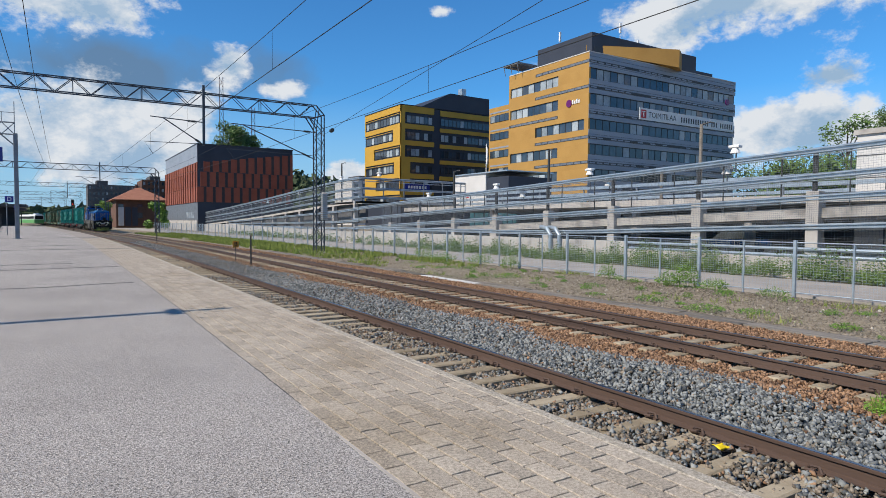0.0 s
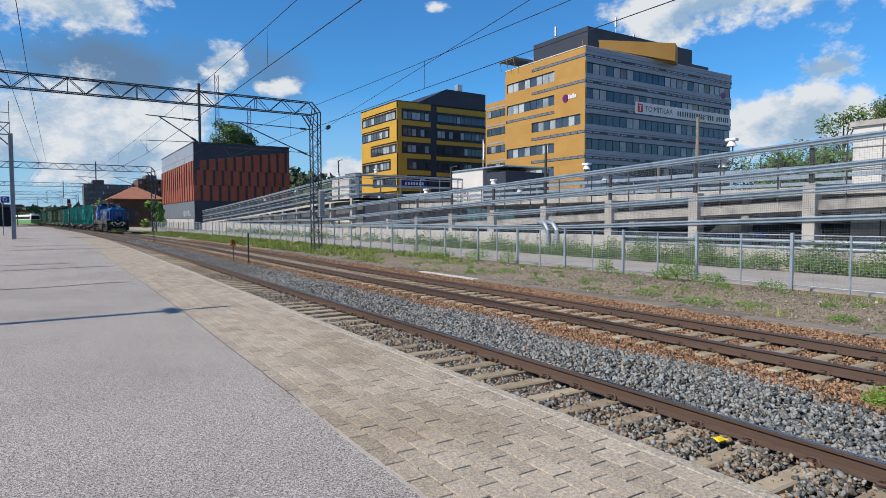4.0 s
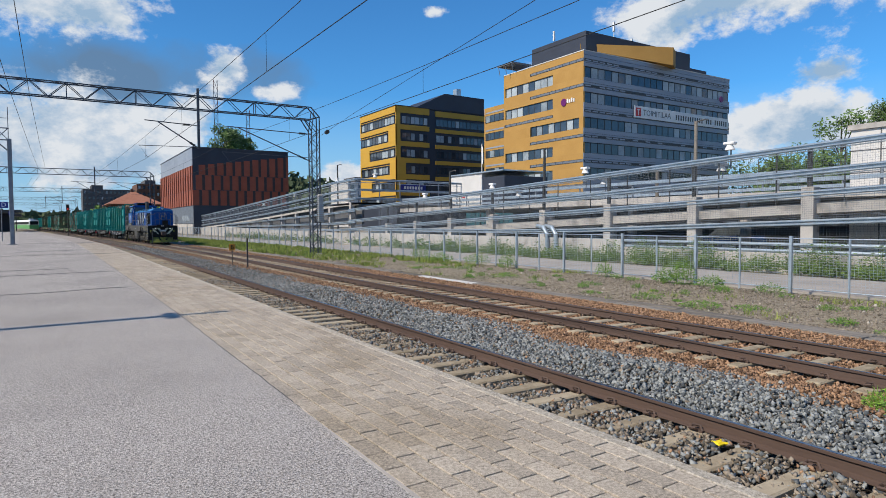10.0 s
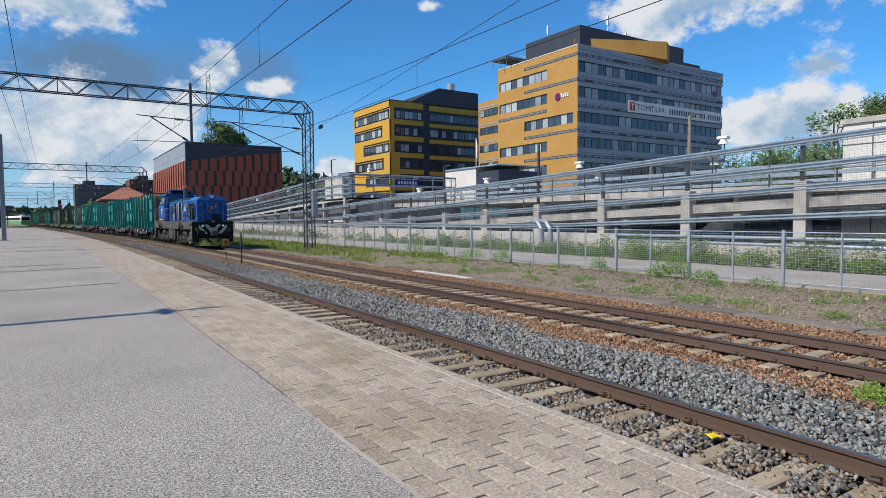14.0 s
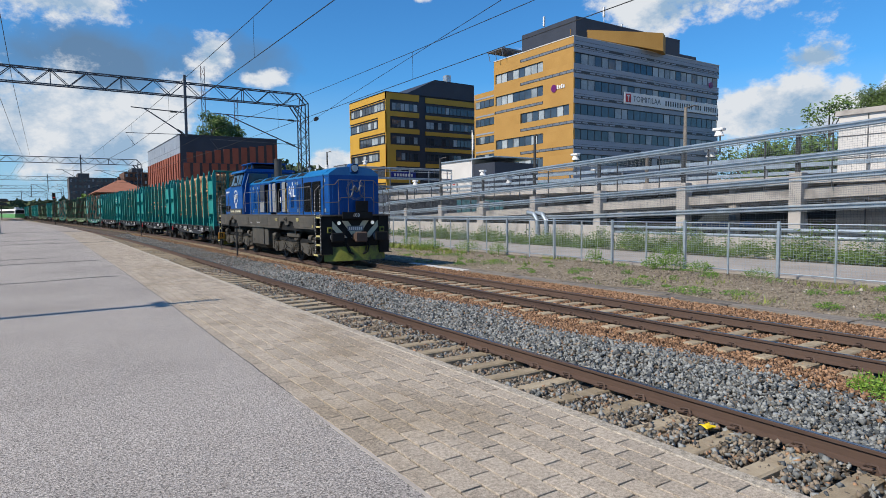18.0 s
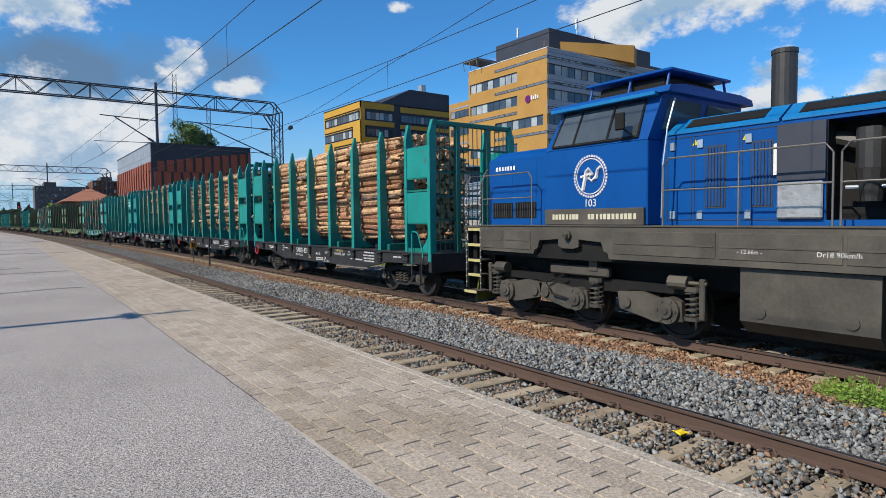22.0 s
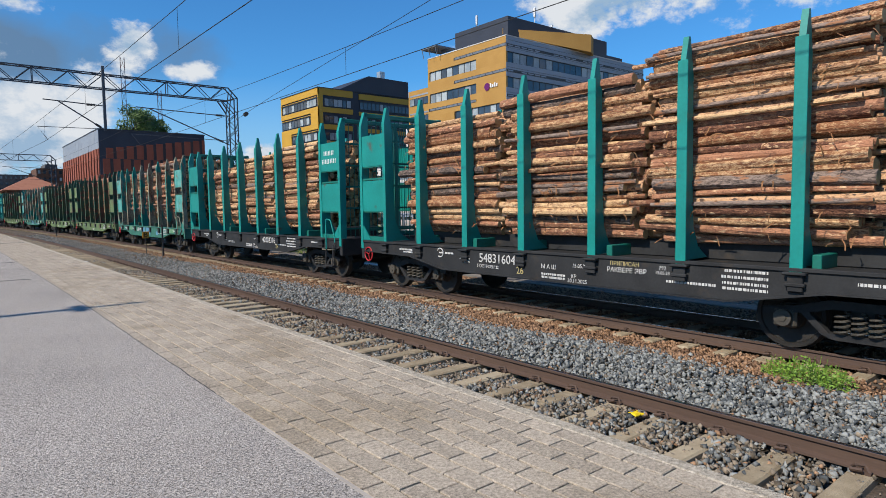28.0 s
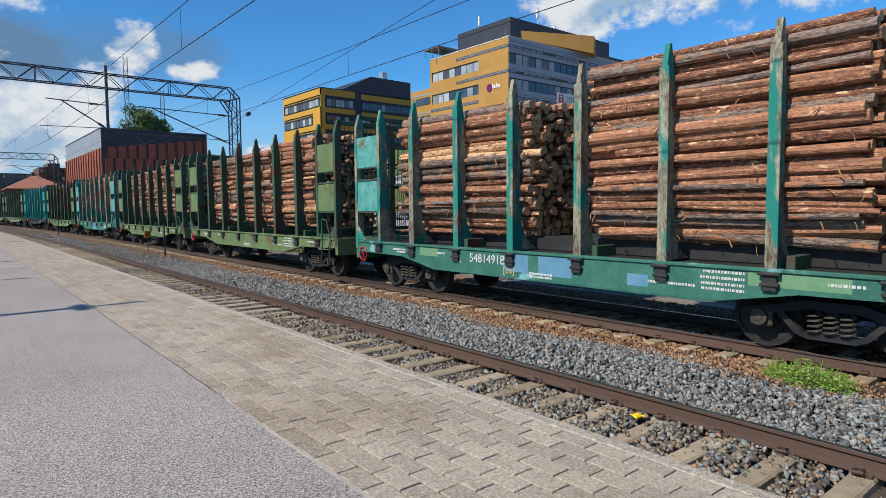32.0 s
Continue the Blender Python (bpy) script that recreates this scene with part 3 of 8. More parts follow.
for (a, b, c_), (d, e, f) in zip(row[12:], row[13:]):
    dirt.add([(b - 0.01, c_, PLAT + 0.002), (b + 0.013, c_, PLAT + 0.002), (e + 0.013, f, PLAT + 0.002), (e - 0.01, f, PLAT + 0.002)], [(0, 1, 2, 3)])
tagged(part("seam_dirt", dirt, M_TAR), "dark line of dirt along the asphalt's edge", "dirt", kind="structure")
tagged(part("asphalt_lip", lm, M_ASPHALT), "ragged asphalt edge lapping over the pavers", "asphalt", kind="structure")

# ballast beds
ribbon("ballast_bed", [(3.532, -0.75), (8.1, -0.75), (7.6, -0.31), (6.7, -0.262), (3.532, -0.262)], M_BED, "dusty ballast bed under the near track, stone-gap shade in its colour", "ballast")
ribbon("ballast_bed", [(7.5, -0.75), (13.9, -0.75), (13.2, -0.33), (12.1, -0.262), (8.5, -0.262), (7.9, -0.33)], M_BED, "rust-brown ballast bed under the far track, stone-gap shade in its colour", "ballast")

RAIL_FOOT = [(-0.075, -0.172), (0.075, -0.172), (0.075, -0.160), (0.012, -0.140), (0.010, -0.045), (0.035, -0.035), (0.036, -0.006), (0.030, -0.002),
             (-0.030, -0.002), (-0.036, -0.006), (-0.035, -0.035), (-0.010, -0.045), (-0.012, -0.140), (-0.075, -0.160)]
RAIL_HEAD = [(-0.026, -0.0018), (0.026, -0.0018), (0.022, 0.0), (-0.022, 0.0)]


def rail(x):
    ob = thing("rail", "rusty steel rail with a polished running surface", "rail", group="rails of the two tracks", kind="structure")
    path = [(x + bend(y), y, 0) for y in ALONG + [220, 260, 300, 340]]
    part("rail_web", Mesh().sweep(RAIL_FOOT, path), M_RAIL, ob)
    part("running_surface", Mesh().sweep(RAIL_HEAD, path), M_RAILTOP, ob, "polished steel")


for tx in (TRACK_1, TRACK_2):
    for s in (-0.795, 0.795):
        rail(tx + s)

# old planked edge and soil strip behind the far track
ribbon("soil_strip", [(13.1, -0.7), (20.6, -0.7), (20.6, -0.27), (16.5, -0.24), (13.1, -0.262)], M_SOIL, "stony dry soil with scattered weeds", "ground")
ribbon("footpath", [(21.6, -0.7), (27.6, -0.7), (27.6, -0.30), (21.6, -0.29)], M_PATH, "light grey asphalt footpath behind the fence", "path")



def plate(m, pts, t, back=None):
    """A flat plate through four points, t thick behind its face."""
    p = [Vector(q) for q in pts]
    n = (p[1] - p[0]).cross(p[3] - p[0]).normalized() * t
    vs = p + [q - n for q in p]
    return m.add(vs, [(0, 1, 2, 3), (7, 6, 5, 4), (0, 4, 5, 1), (1, 5, 6, 2), (2, 6, 7, 3), (3, 7, 4, 0)])

# ---- buildings ----
PANE_CACHE = {}


def pane_mesh(w, h, axis, material):
    """A window: glass set in a dark frame, facing -x (axis 0) or -y (axis 1), centred on its own origin."""
    key = (round(w, 2), round(h, 2), axis, material.name)
    if key not in PANE_CACHE:
        m = Mesh()
        t, d = 0.06, 0.05

        def bx(u0, u1, v0, v1, o0, o1):
            if axis == 0:
                m.box(-o1, -o0, u0, u1, v0, v1)
            else:
                m.box(u0, u1, -o1, -o0, v0, v1)
        m.slot = 1
        bx(-w / 2, -w / 2 + t, -h / 2, h / 2, 0, d)
        bx(w / 2 - t, w / 2, -h / 2, h / 2, 0, d)
        bx(-w / 2 + t, w / 2 - t, -h / 2, -h / 2 + t, 0, d)
        bx(-w / 2 + t, w / 2 - t, h / 2 - t, h / 2, 0, d)
        m.slot = 0
        bx(-w / 2 + t, w / 2 - t, -h / 2 + t, h / 2 - t, 0, d * 0.4)
        PANE_CACHE[key] = m.data("window", material, M_FRAME)
    return PANE_CACHE[key]


def window_row(parent, axis, wall, a, b, zc, h, width, rng, blinds=0.3, out=0.02):
    """Windows side by side from a to b along a wall."""
    n = max(1, round((b - a) / width))
    w = (b - a) / n
    for k in range(n):
        c = a + (k + 0.5) * w
        ww = w
        mt = M_BLIND if rng.random() < blinds else M_WINDOW
        at = (wall - out, c, zc) if axis == 0 else (c, wall - out, zc)
        part("window", pane_mesh(ww, h, axis, mt), None, parent, at=Matrix.Translation(at))


# office tower: ochre side to the tracks, grey side along the street
TX0, TX1, TY0, TY1, TZ = 63.1, 97.6, 62.0, 80.0, 26.1
tower = thing("office_tower", "eight-storey office building with ochre brick and grey metal sides", "office building")
part("wall", Mesh().box(TX0 + 0.3, TX1, TY0 + 0.3, TY1, -0.4, TZ), M_NAVY, tower)
rng = random.Random(41)
FLOORS = [25.0 - 3.53 * k for k in range(7)]
# ochre side, in horizontal bands
for k, zt in enumerate(FLOORS):
    z1, z0 = zt - 1.05, zt - 2.55
    lo, hi = (62.9, 73.4) if k == 2 else (68.3, 79.6)
    top = TZ if k == 0 else FLOORS[k - 1] - 2.55
    part("brick_band", Mesh().box(TX0, TX0 + 0.3, TY0 + 0.06, TY1, z1, top), M_OCHRE, tower, "ochre brick band")
    for a, b in ((TY0 + 0.06, lo), (hi, TY1)):
        if b - a > 0.05:
            part("brick_pier", Mesh().box(TX0, TX0 + 0.3, a, b, z0, z1), M_OCHRE, tower)
    window_row(tower, 0, TX0 + 0.24, lo, hi, (z0 + z1) / 2, z1 - z0, 1.4, rng, 0.6)
    sa, sb = (68.3, 79.8) if k == 2 else (62.0, 73.4)
    part("louvre_strip", Mesh().box(TX0 - 0.03, TX0, sa, sb, zt - 0.30, zt + 0.12), M_FRAME, tower, "narrow grey louvre strip")
    for q in range(int((sb - sa) / 1.4)):
        part("louvre", Mesh().box(TX0 - 0.045, TX0 - 0.03, sa + 0.06 + q * 1.4, sa + 1.36 + q * 1.4, zt - 0.24, zt + 0.06), M_STEEL, tower)
part("brick_band", Mesh().box(TX0, TX0 + 0.3, TY0 + 0.06, TY1, -0.4, FLOORS[-1] - 2.55), M_OCHRE, tower)
# grey side
for k, zt in enumerate(FLOORS):
    z1, z0 = zt - 1.05, zt - 2.55
    top = TZ if k == 0 else FLOORS[k - 1] - 2.55
    n = 4 if k == 0 else 3
    h = (top - z1) / n
    for q in range(n):
        part("cladding_strip", Mesh().box(TX0, TX1 + 0.02, TY0, TY0 + 0.055, z1 + q * h + 0.02, z1 + (q + 1) * h - 0.015, 0.015), M_GREYCLAD, tower, "grey metal cladding")
    part("louvre_strip", Mesh().box(TX0 + 0.1, TX1, TY0 - 0.03, TY0, zt - 0.32, zt + 0.02), M_FRAME, tower, "dark louvre strip")
    for q in range(24):
        if rng.random() < 0.8:
            x = TX0 + 0.3 + q * 1.42
            part("louvre", Mesh().box(x, x + 1.1, TY0 - 0.045, TY0 - 0.03, zt - 0.25, zt - 0.08), M_GREYCLAD, tower)
    window_row(tower, 1, TY0 + 0.24, TX0 + 0.15, TX1 - 0.1, (z0 + z1) / 2, z1 - z0, 1.42, rng, 0.36)
part("parapet", Mesh().box(TX0 - 0.05, TX1 + 0.05, TY0 - 0.05, TY1 + 0.05, TZ, TZ + 0.12), M_WHITECONC, tower, "pale parapet cap")
ph = part("penthouse", Mesh().box(66.5, 91, 65, 77, TZ, 30.2, 0.05), M_NAVY, tower, "dark roof storey")
part("roof_slot", Mesh().box(67, 84, 64.96, 65.0, 27.2, 28.2), M_FRAME, ph)
part("stair_house", Mesh().box(92, 97, 66, 72, TZ, 28.3), M_NAVY, tower)
cn = Mesh().add([(66.4, 66, 27.7), (80.2, 60.2, 25.9), (82.5, 61.5, 25.9), (82.5, 66, 26.6), (66.4, 66, 28.5), (80.2, 60.2, 28.6), (82.5, 61.5, 28.6), (82.5, 66, 28.6)],
                [(3, 2, 1, 0), (4, 5, 6, 7), (0, 1, 5, 4), (1, 2, 6, 5), (2, 3, 7, 6), (3, 0, 4, 7)])
part("roof_canopy", cn, M_OCHRE, tower, "ochre projecting canopy")
part("roof_terrace", Mesh().box(61.9, 66, 76.4, 80.2, 27.4, 27.65), M_STEEL, tower, "thin terrace roof")
for y in (76.6, 78.3, 80.0):
    part("terrace_post", Mesh().bar((62.3, y, TZ), (62.0, y, 27.4), 0.06, 6), M_STEEL, tower)
for x, y, h in ((68.6, 74, 3.4), (73.0, 65.5, 3.3), (80, 68, 2.2), (81, 70, 2.0)):
    an = part("antenna", Mesh().bar((x, y, 29.8), (x, y, 30.2 + h * 0.5), 0.05, 6).box(x - 0.15, x + 0.15, y - 0.15, y + 0.15, 30.2 + h * 0.3, 30.2 + h * 0.75, 0.03), M_WHITE, tower, "white roof antenna")
for x in (70.0, 72.2):
    part("skylight", Mesh().prism([(x, 30.2), (x + 1.9, 30.2), (x + 1.4, 30.95), (x + 0.5, 30.95)], 1, 67, 70), M_GALV, tower, "glazed roof light")
bd = part("emblem", Mesh().bar((TX0 - 0.12, 65.9, 19.5), (TX0, 65.9, 19.5), 0.55, 18), M_PURPLE, tower, "round purple emblem")
for k in range(4):
    part("sign_letter", Mesh().box(TX0 - 0.1, TX0, 65.0 - 0.42 * k, 65.28 - 0.42 * k, 19.3, 19.75 + (0.15 if k in (0, 2) else 0)), M_WHITE, tower)
part("emblem", Mesh().bar((95.3, TY0 - 0.14, 22.6), (95.3, TY0, 22.6), 0.5, 18), M_PURPLE, tower, "round purple emblem")
bn = thing("banner", "long white advertising banner on the grey facade", "banner")
part("sheet", Mesh().box(73.5, 97.2, TY0 - 0.12, TY0 - 0.05, 17.72, 19.45, 0.01), M_WHITE, bn)
part("red_square", Mesh().box(73.85, 75.0, TY0 - 0.135, TY0 - 0.12, 17.95, 19.2), M_RED, bn)
part("white_letter", Mesh().box(74.1, 74.75, TY0 - 0.145, TY0 - 0.135, 18.85, 19.0).box(74.34, 74.51, TY0 - 0.145, TY0 - 0.135, 18.1, 18.85), M_WHITE, bn)
writing("banner_word", "TOIMITILAA", 1.22, M_FRAME, bn, Matrix.Translation((78.75, TY0 - 0.125, 18.55)) @ pose(0, 0, 0, 90, 0, 0))
for k in range(23):
    if k not in (12, 16):
        part("banner_mark", Mesh().box(83.2 + k * 0.6, 83.50 + k * 0.6, TY0 - 0.13, TY0 - 0.12, 18.12, 18.92), M_FRAME, bn)
# lower wing behind
wing = thing("office_wing", "lower ochre brick wing between the office buildings", "office building")
part("wall", Mesh().box(74.6, 90, 92, 101, -0.4, 25.2), M_OCHRE, wing)
for k in range(6):
    z = 22.9 - 3.53 * k
    window_row(wing, 0, 74.6, 93, 100.5, z, 1.4, 1.4, rng, 0.3, out=0.03)
    part("louvre_strip", Mesh().box(74.55, 74.6, 92.2, 100.5, z + 1.1, z + 1.4), M_GREYCLAD, wing)
link = part("link_glass", Mesh().box(64.5, 75, 80, 93, -0.4, 8.2), M_TEALGLASS, wing, "greenish glass link")
for k in range(9):
    part("glazing_bar", Mesh().box(64.42, 64.5, 80.2 + k * 1.4, 80.3 + k * 1.4, 0, 8.2), M_FRAME, wing)
pod = thing("glass_base", "greenish glazed ground floor of the office tower", "facade")
for k in range(13):
    part("glass_panel", Mesh().box(TX0 - 0.12, TX0 - 0.06, TY0 + k * 1.38 + 0.05, TY0 + k * 1.38 + 1.33, 1.0, 6.4), M_TEALGLASS, pod)
part("mullion_rail", Mesh().box(TX0 - 0.14, TX0 - 0.002, TY0, TY1, 3.6, 3.75), M_FRAME, pod)

# yellow block
YX0, YX1, YY0, YY1, YZ = 62.2, 86.2, 116.0, 134.0, 27.2
yb = thing("office_block", "six-storey yellow office block with dark window bands", "office building")
part("wall", Mesh().box(YX0 + 0.2, YX1, YY0 + 0.2, YY1, -0.4, YZ), M_NAVY, yb)
for k in range(6):
    zt = 25.8 - 3.55 * k
    top = YZ if k == 0 else 25.8 - 3.55 * (k - 1) - 2.5
    part("panel_band", Mesh().box(YX0, YX0 + 0.2, YY0, YY1, zt, top), M_YELLOW, yb, "yellow facade panel")
    lo, hi = ((116.2, 133.6), (119.5, 133.8), (116.2, 129), (119, 133.6), (116.5, 128), (116.2, 133.6))[k]
    for a, b in ((YY0, lo), (hi, YY1)):
        if b - a > 0.3:
            part("panel_pier", Mesh().box(YX0, YX0 + 0.2, a, b, zt - 2.5, zt), M_YELLOW, yb)
    window_row(yb, 0, YX0 + 0.15, lo + 0.8, hi - 0.4, zt - 1.45, 1.6, 1.45, rng, 0.35)
    part("sun_blade", Mesh().box(YX0 - 0.25, YX0, lo, hi, zt - 0.5, zt - 0.4), M_YELLOW, yb)
    # side away from the sun
    for a, b in ((YX0, 70.6), (72.2, YX1)):
        if a > 71 and k > 4:
            continue
        part("panel_band", Mesh().box(a, b, YY0, YY0 + 0.2, zt - (0.1 if a > 71 else 0), top - (0.3 if a > 71 else 0)), M_YELLOW, yb, "yellow facade panel")
    part("panel_pier", Mesh().box(YX0, YX0 + 1.1 + 1.3 * (k in (3, 4)), YY0, YY0 + 0.2, zt - 2.5, zt), M_YELLOW, yb)
    window_row(yb, 1, YY0 + 0.15, YX0 + 1.5 + 1.2 * (k in (3, 4)), 70.2, zt - 1.45, 1.6, 1.15, rng, 0.3)
    window_row(yb, 1, YY0 + 0.15, 72.4, YX1 - 0.3, zt - 1.45, 1.6, 1.05, rng, 0.3)
part("roof_edge", Mesh().box(YX0 - 0.1, YX1 + 0.1, YY0 - 0.1, YY1 + 0.1, YZ, YZ + 0.15), M_NAVY, yb)
part("penthouse", Mesh().prism([(67.5, YZ + 0.15), (75.3, 31.2), (YX1, 31.1), (YX1, YZ + 0.15)], 1, YY0 + 0.8, YY1 - 2), M_NAVY, yb, "dark wedge-shaped roof storey")
part("roof_vent", Mesh().box(79.2, 80.5, 118, 119.5, 31.1, 33.0, 0.05), M_GALV, yb)
part("sign_board", Mesh().box(63.3, 69.5, YY0 - 0.1, YY0, 9.0, 10.4), M_SIGNBLUE, yb, "blue sign board")
m = Mesh()
for k in range(7):
    m.box(64.0 + k * 0.7, 64.45 + k * 0.7, YY0 - 0.12, YY0 - 0.1, 9.4, 10.0)
part("sign_letters", m, M_WHITE, yb, "line of white lettering")

# red hall
RX0, RX1, RY0, RY1 = 28.1, 51.5, 155.0, 206.0
rh = thing("panelled_hall", "windowless hall clad in terracotta and dark grey panels", "hall")
part("wall", Mesh().box(RX0 + 0.15, RX1, RY0 + 0.15, RY1, -0.4, 20.3), M_NAVY, rh)
part("parapet", Mesh().box(RX0, RX1 + 0.15, RY0, RY1, 20.3, 20.55), M_NAVY, rh)
for row, (z0, z1) in enumerate(((6.55, 10.25), (10.3, 13.85), (13.9, 19.3))):
    n = 11
    w = (RX1 - RX0) / n
    for k in range(n):
        x0 = RX0 + k * w + (row * 0.75 % w)
        x1 = min(x0 + w * 0.68, RX1)
        if x1 - x0 < 0.3:
            continue
        top = z1 if row < 2 else 16.0 + 3.2 * ((x0 + x1) / 2 - RX0) / (RX1 - RX0)
        part("clay_panel", Mesh().box(x0, x1, RY0, RY0 + 0.15, z0, top - 0.04), M_TERRA, rh, "terracotta panel")
        if x0 + w <= RX1 + 0.3:
            part("dark_panel", Mesh().box(x1 + 0.02, min(x0 + w - 0.02, RX1), RY0 + 0.05, RY0 + 0.15, z0, top - 0.04), M_TERRADARK, rh)
    n = 30
    w = (RY1 - RY0) / n
    for k in range(n):
        y0 = RY0 + k * w
        top = z1 if row < 2 else 16.05
        part("clay_fin", Mesh().box(RX0 - (0.05 + 0.12 * (k % 2)), RX0 + 0.15, y0 + 0.05 + 0.3 * (row % 2), y0 + w * 0.72, z0, top - 0.04), M_TERRA, rh)
for k in range(12):
    part("metal_panel", Mesh().box(RX0 + 0.05, RX0 + 0.15, RY0 + 0.1 + k * 4.2, RY0 + 4.2 + k * 4.2, 16.1, 20.25), M_GREYCLAD, rh, "pale grey metal panel")
    part("base_panel", Mesh().box(RX0 + 0.05, RX0 + 0.15, RY0 + 0.1 + k * 4.2, RY0 + 4.2 + k * 4.2, 2.2, 6.4), M_STEEL, rh)
part("plinth", Mesh().box(RX0 - 0.1, RX0 + 0.15, RY0, RY1, -0.4, 2.1), M_CONC, rh)
m = Mesh()
for k in range(9):
    m.bar((RX0 - 0.0, 160 + k * 1.1, 2.7), (RX0 - 0.0, 160.4 + k * 1.1 + (k % 3) * 0.2, 4.2), 0.09, 5)
part("scrawl", m, M_BLIND, rh, "white painted scrawl")

# old station house
sh_ = thing("station_house", "old brown brick station house with a red hipped roof", "house")
part("wall", Mesh().box(15.6, 30, 222, 246, -0.4, 8.8), M_BRICK, sh_)
rf = Mesh()
rf.add([(14.4, 220.8, 8.7), (31.2, 220.8, 8.7), (31.2, 247, 8.7), (14.4, 247, 8.7), (22.0, 230, 12.9), (23.6, 230, 12.9), (23.6, 238, 12.9), (22.0, 238, 12.9),
        (14.4, 220.8, 8.5), (31.2, 220.8, 8.5), (31.2, 247, 8.5), (14.4, 247, 8.5)],
       [(0, 1, 5, 4), (1, 2, 6, 5), (2, 3, 7, 6), (3, 0, 4, 7), (4, 5, 6, 7), (8, 9, 1, 0), (9, 10, 2, 1), (10, 11, 3, 2), (11, 8, 0, 3), (11, 10, 9, 8)])
part("roof", rf, M_ROOFTILE, sh_, "red tiled hipped roof")
for x, z in ((17.0, 6.6), (22.5, 6.8), (25.5, 6.8), (28, 6.8), (22.5, 3.6), (28, 3.6)):
    part("window", pane_mesh(1.5, 1.1 if z > 5 else 1.8, 1, M_WINDOW), None, sh_, at=Matrix.Translation((x, 221.96, z)))
for x in (17.0, 19.0, 21.0):
    part("gate", Mesh().box(x - 0.8, x + 0.8, 221.9, 222.0, 0.2, 6.2), M_NAVY if x > 18 else M_WHITECONC, sh_)
part("chimney", Mesh().box(22.2, 23, 232, 233, 12.4, 14.2, 0.03), M_BRICK, sh_)


def far_block(name, label, x0, x1, y0, y1, z1, wall, floors, bays):
    ob = thing(name, label, "apartment block", group="far apartment blocks")
    part("wall", Mesh().box(x0, x1, y0, y1, -0.4, z1), wall, ob)
    fh = (z1 - 2) / floors
    for k in range(floors):
        for q in range(bays):
            w = (x1 - x0) / bays
            part("window", pane_mesh(w * 0.5, fh * 0.5, 1, M_BLIND if (k * 7 + q * 3) % 5 == 0 else M_WINDOW), None, ob, at=Matrix.Translation((x0 + (q + 0.5) * w, y0 - 0.03, 2 + fh * (k + 0.5))))
    part("roof_house", Mesh().box(x0 + 4, x0 + 9, y0 + 3, y1 - 3, z1, z1 + 2.2), M_GREYBLOCK, ob)
    return ob


far_block("apartment_block", "dark grey apartment block in the distance", 12.3, 35, 350, 372, 19.6, M_GREYBLOCK, 6, 12)
far_block("apartment_block", "brown brick apartment block in the distance", 36, 62, 345, 368, 22.5, M_BRICK, 6, 12)
far_block("apartment_block", "grey apartment block in the distance", -75, -48, 640, 660, 22, M_GREYBLOCK, 7, 9)
far_block("apartment_block", "pale grey block beyond the yellow office", 88, 112, 200, 216, 16.5, M_WHITECONC, 4, 8)

# steel antenna masts on the hill
for x, y, h in ((87, 400, 92), (106.6, 400, 75)):
    at_ = thing("radio_mast", "red and white lattice radio mast far behind", "mast", group="radio masts")
    seg = 14
    for k in range(seg):
        z0, z1 = h * k / seg - 0.4, h * (k + 1) / seg - 0.4
        sec = part("mast_section", Mesh().bar((x - 1.1, y - 1.1, z0), (x + 1.1, y - 1.1, z1), 0.11, 4), M_MASTRED if k % 2 else M_STEEL, at_)
        part("brace", Mesh().bar((x + 1.1, y - 1.1, z0), (x - 1.1, y - 1.1, z1), 0.11, 4), M_MASTRED if k % 2 else M_STEEL, sec)
        for sx in (-1, 1):
            part("mast_leg", Mesh().box(x + sx * 1.1 - 0.17, x + sx * 1.1 + 0.17, y - 1.19, y - 1.01, z0, z1), M_MASTRED if k % 2 else M_STEEL, sec)

# ---- parking deck and ramps ----
RX = 30.0
deck = thing("parking_deck", "concrete parking deck with galvanised guard rails and sloping ramps", "parking deck")


def on_ramp(y, k):
    """Heights of the rising ramp: k 0 slab, 1 low rail, 2 middle rail, 3 top rail."""
    base = 4.98 - 0.0385 * y
    return (base - 1.45, base - 1.0, base, base + 1.17 + 0.002 * y)[k]


W_RAIL = [(-0.03, -0.14), (0.02, -0.14), (0.09, -0.10), (0.09, -0.06), (0.0, -0.02), (0.0, 0.02), (0.09, 0.06), (0.09, 0.10), (0.02, 0.14), (-0.03, 0.14)]
ys = [-16 + 4 * i for i in range(22)]
for k in (1, 2, 3):
    part("guard_rail", Mesh().sweep([(-a, b) for a, b in reversed(W_RAIL)], [(RX, y, on_ramp(y, k)) for y in ys]), M_GALV, deck, "galvanised W-beam guard rail")
    part("tube_rail", Mesh().tube([(RX - 0.02, y, on_ramp(y, k) - 0.20) for y in (ys[0], ys[-1])], 0.028, 6), M_GALV, deck)
part("ramp_slab", Mesh().sweep([(0, -0.5), (0.0, 0), (5.5, 0), (5.5, -0.5)][::-1], [(RX + 0.25, y, on_ramp(y, 0)) for y in ys]), M_CONC, deck, "sloping concrete ramp slab")
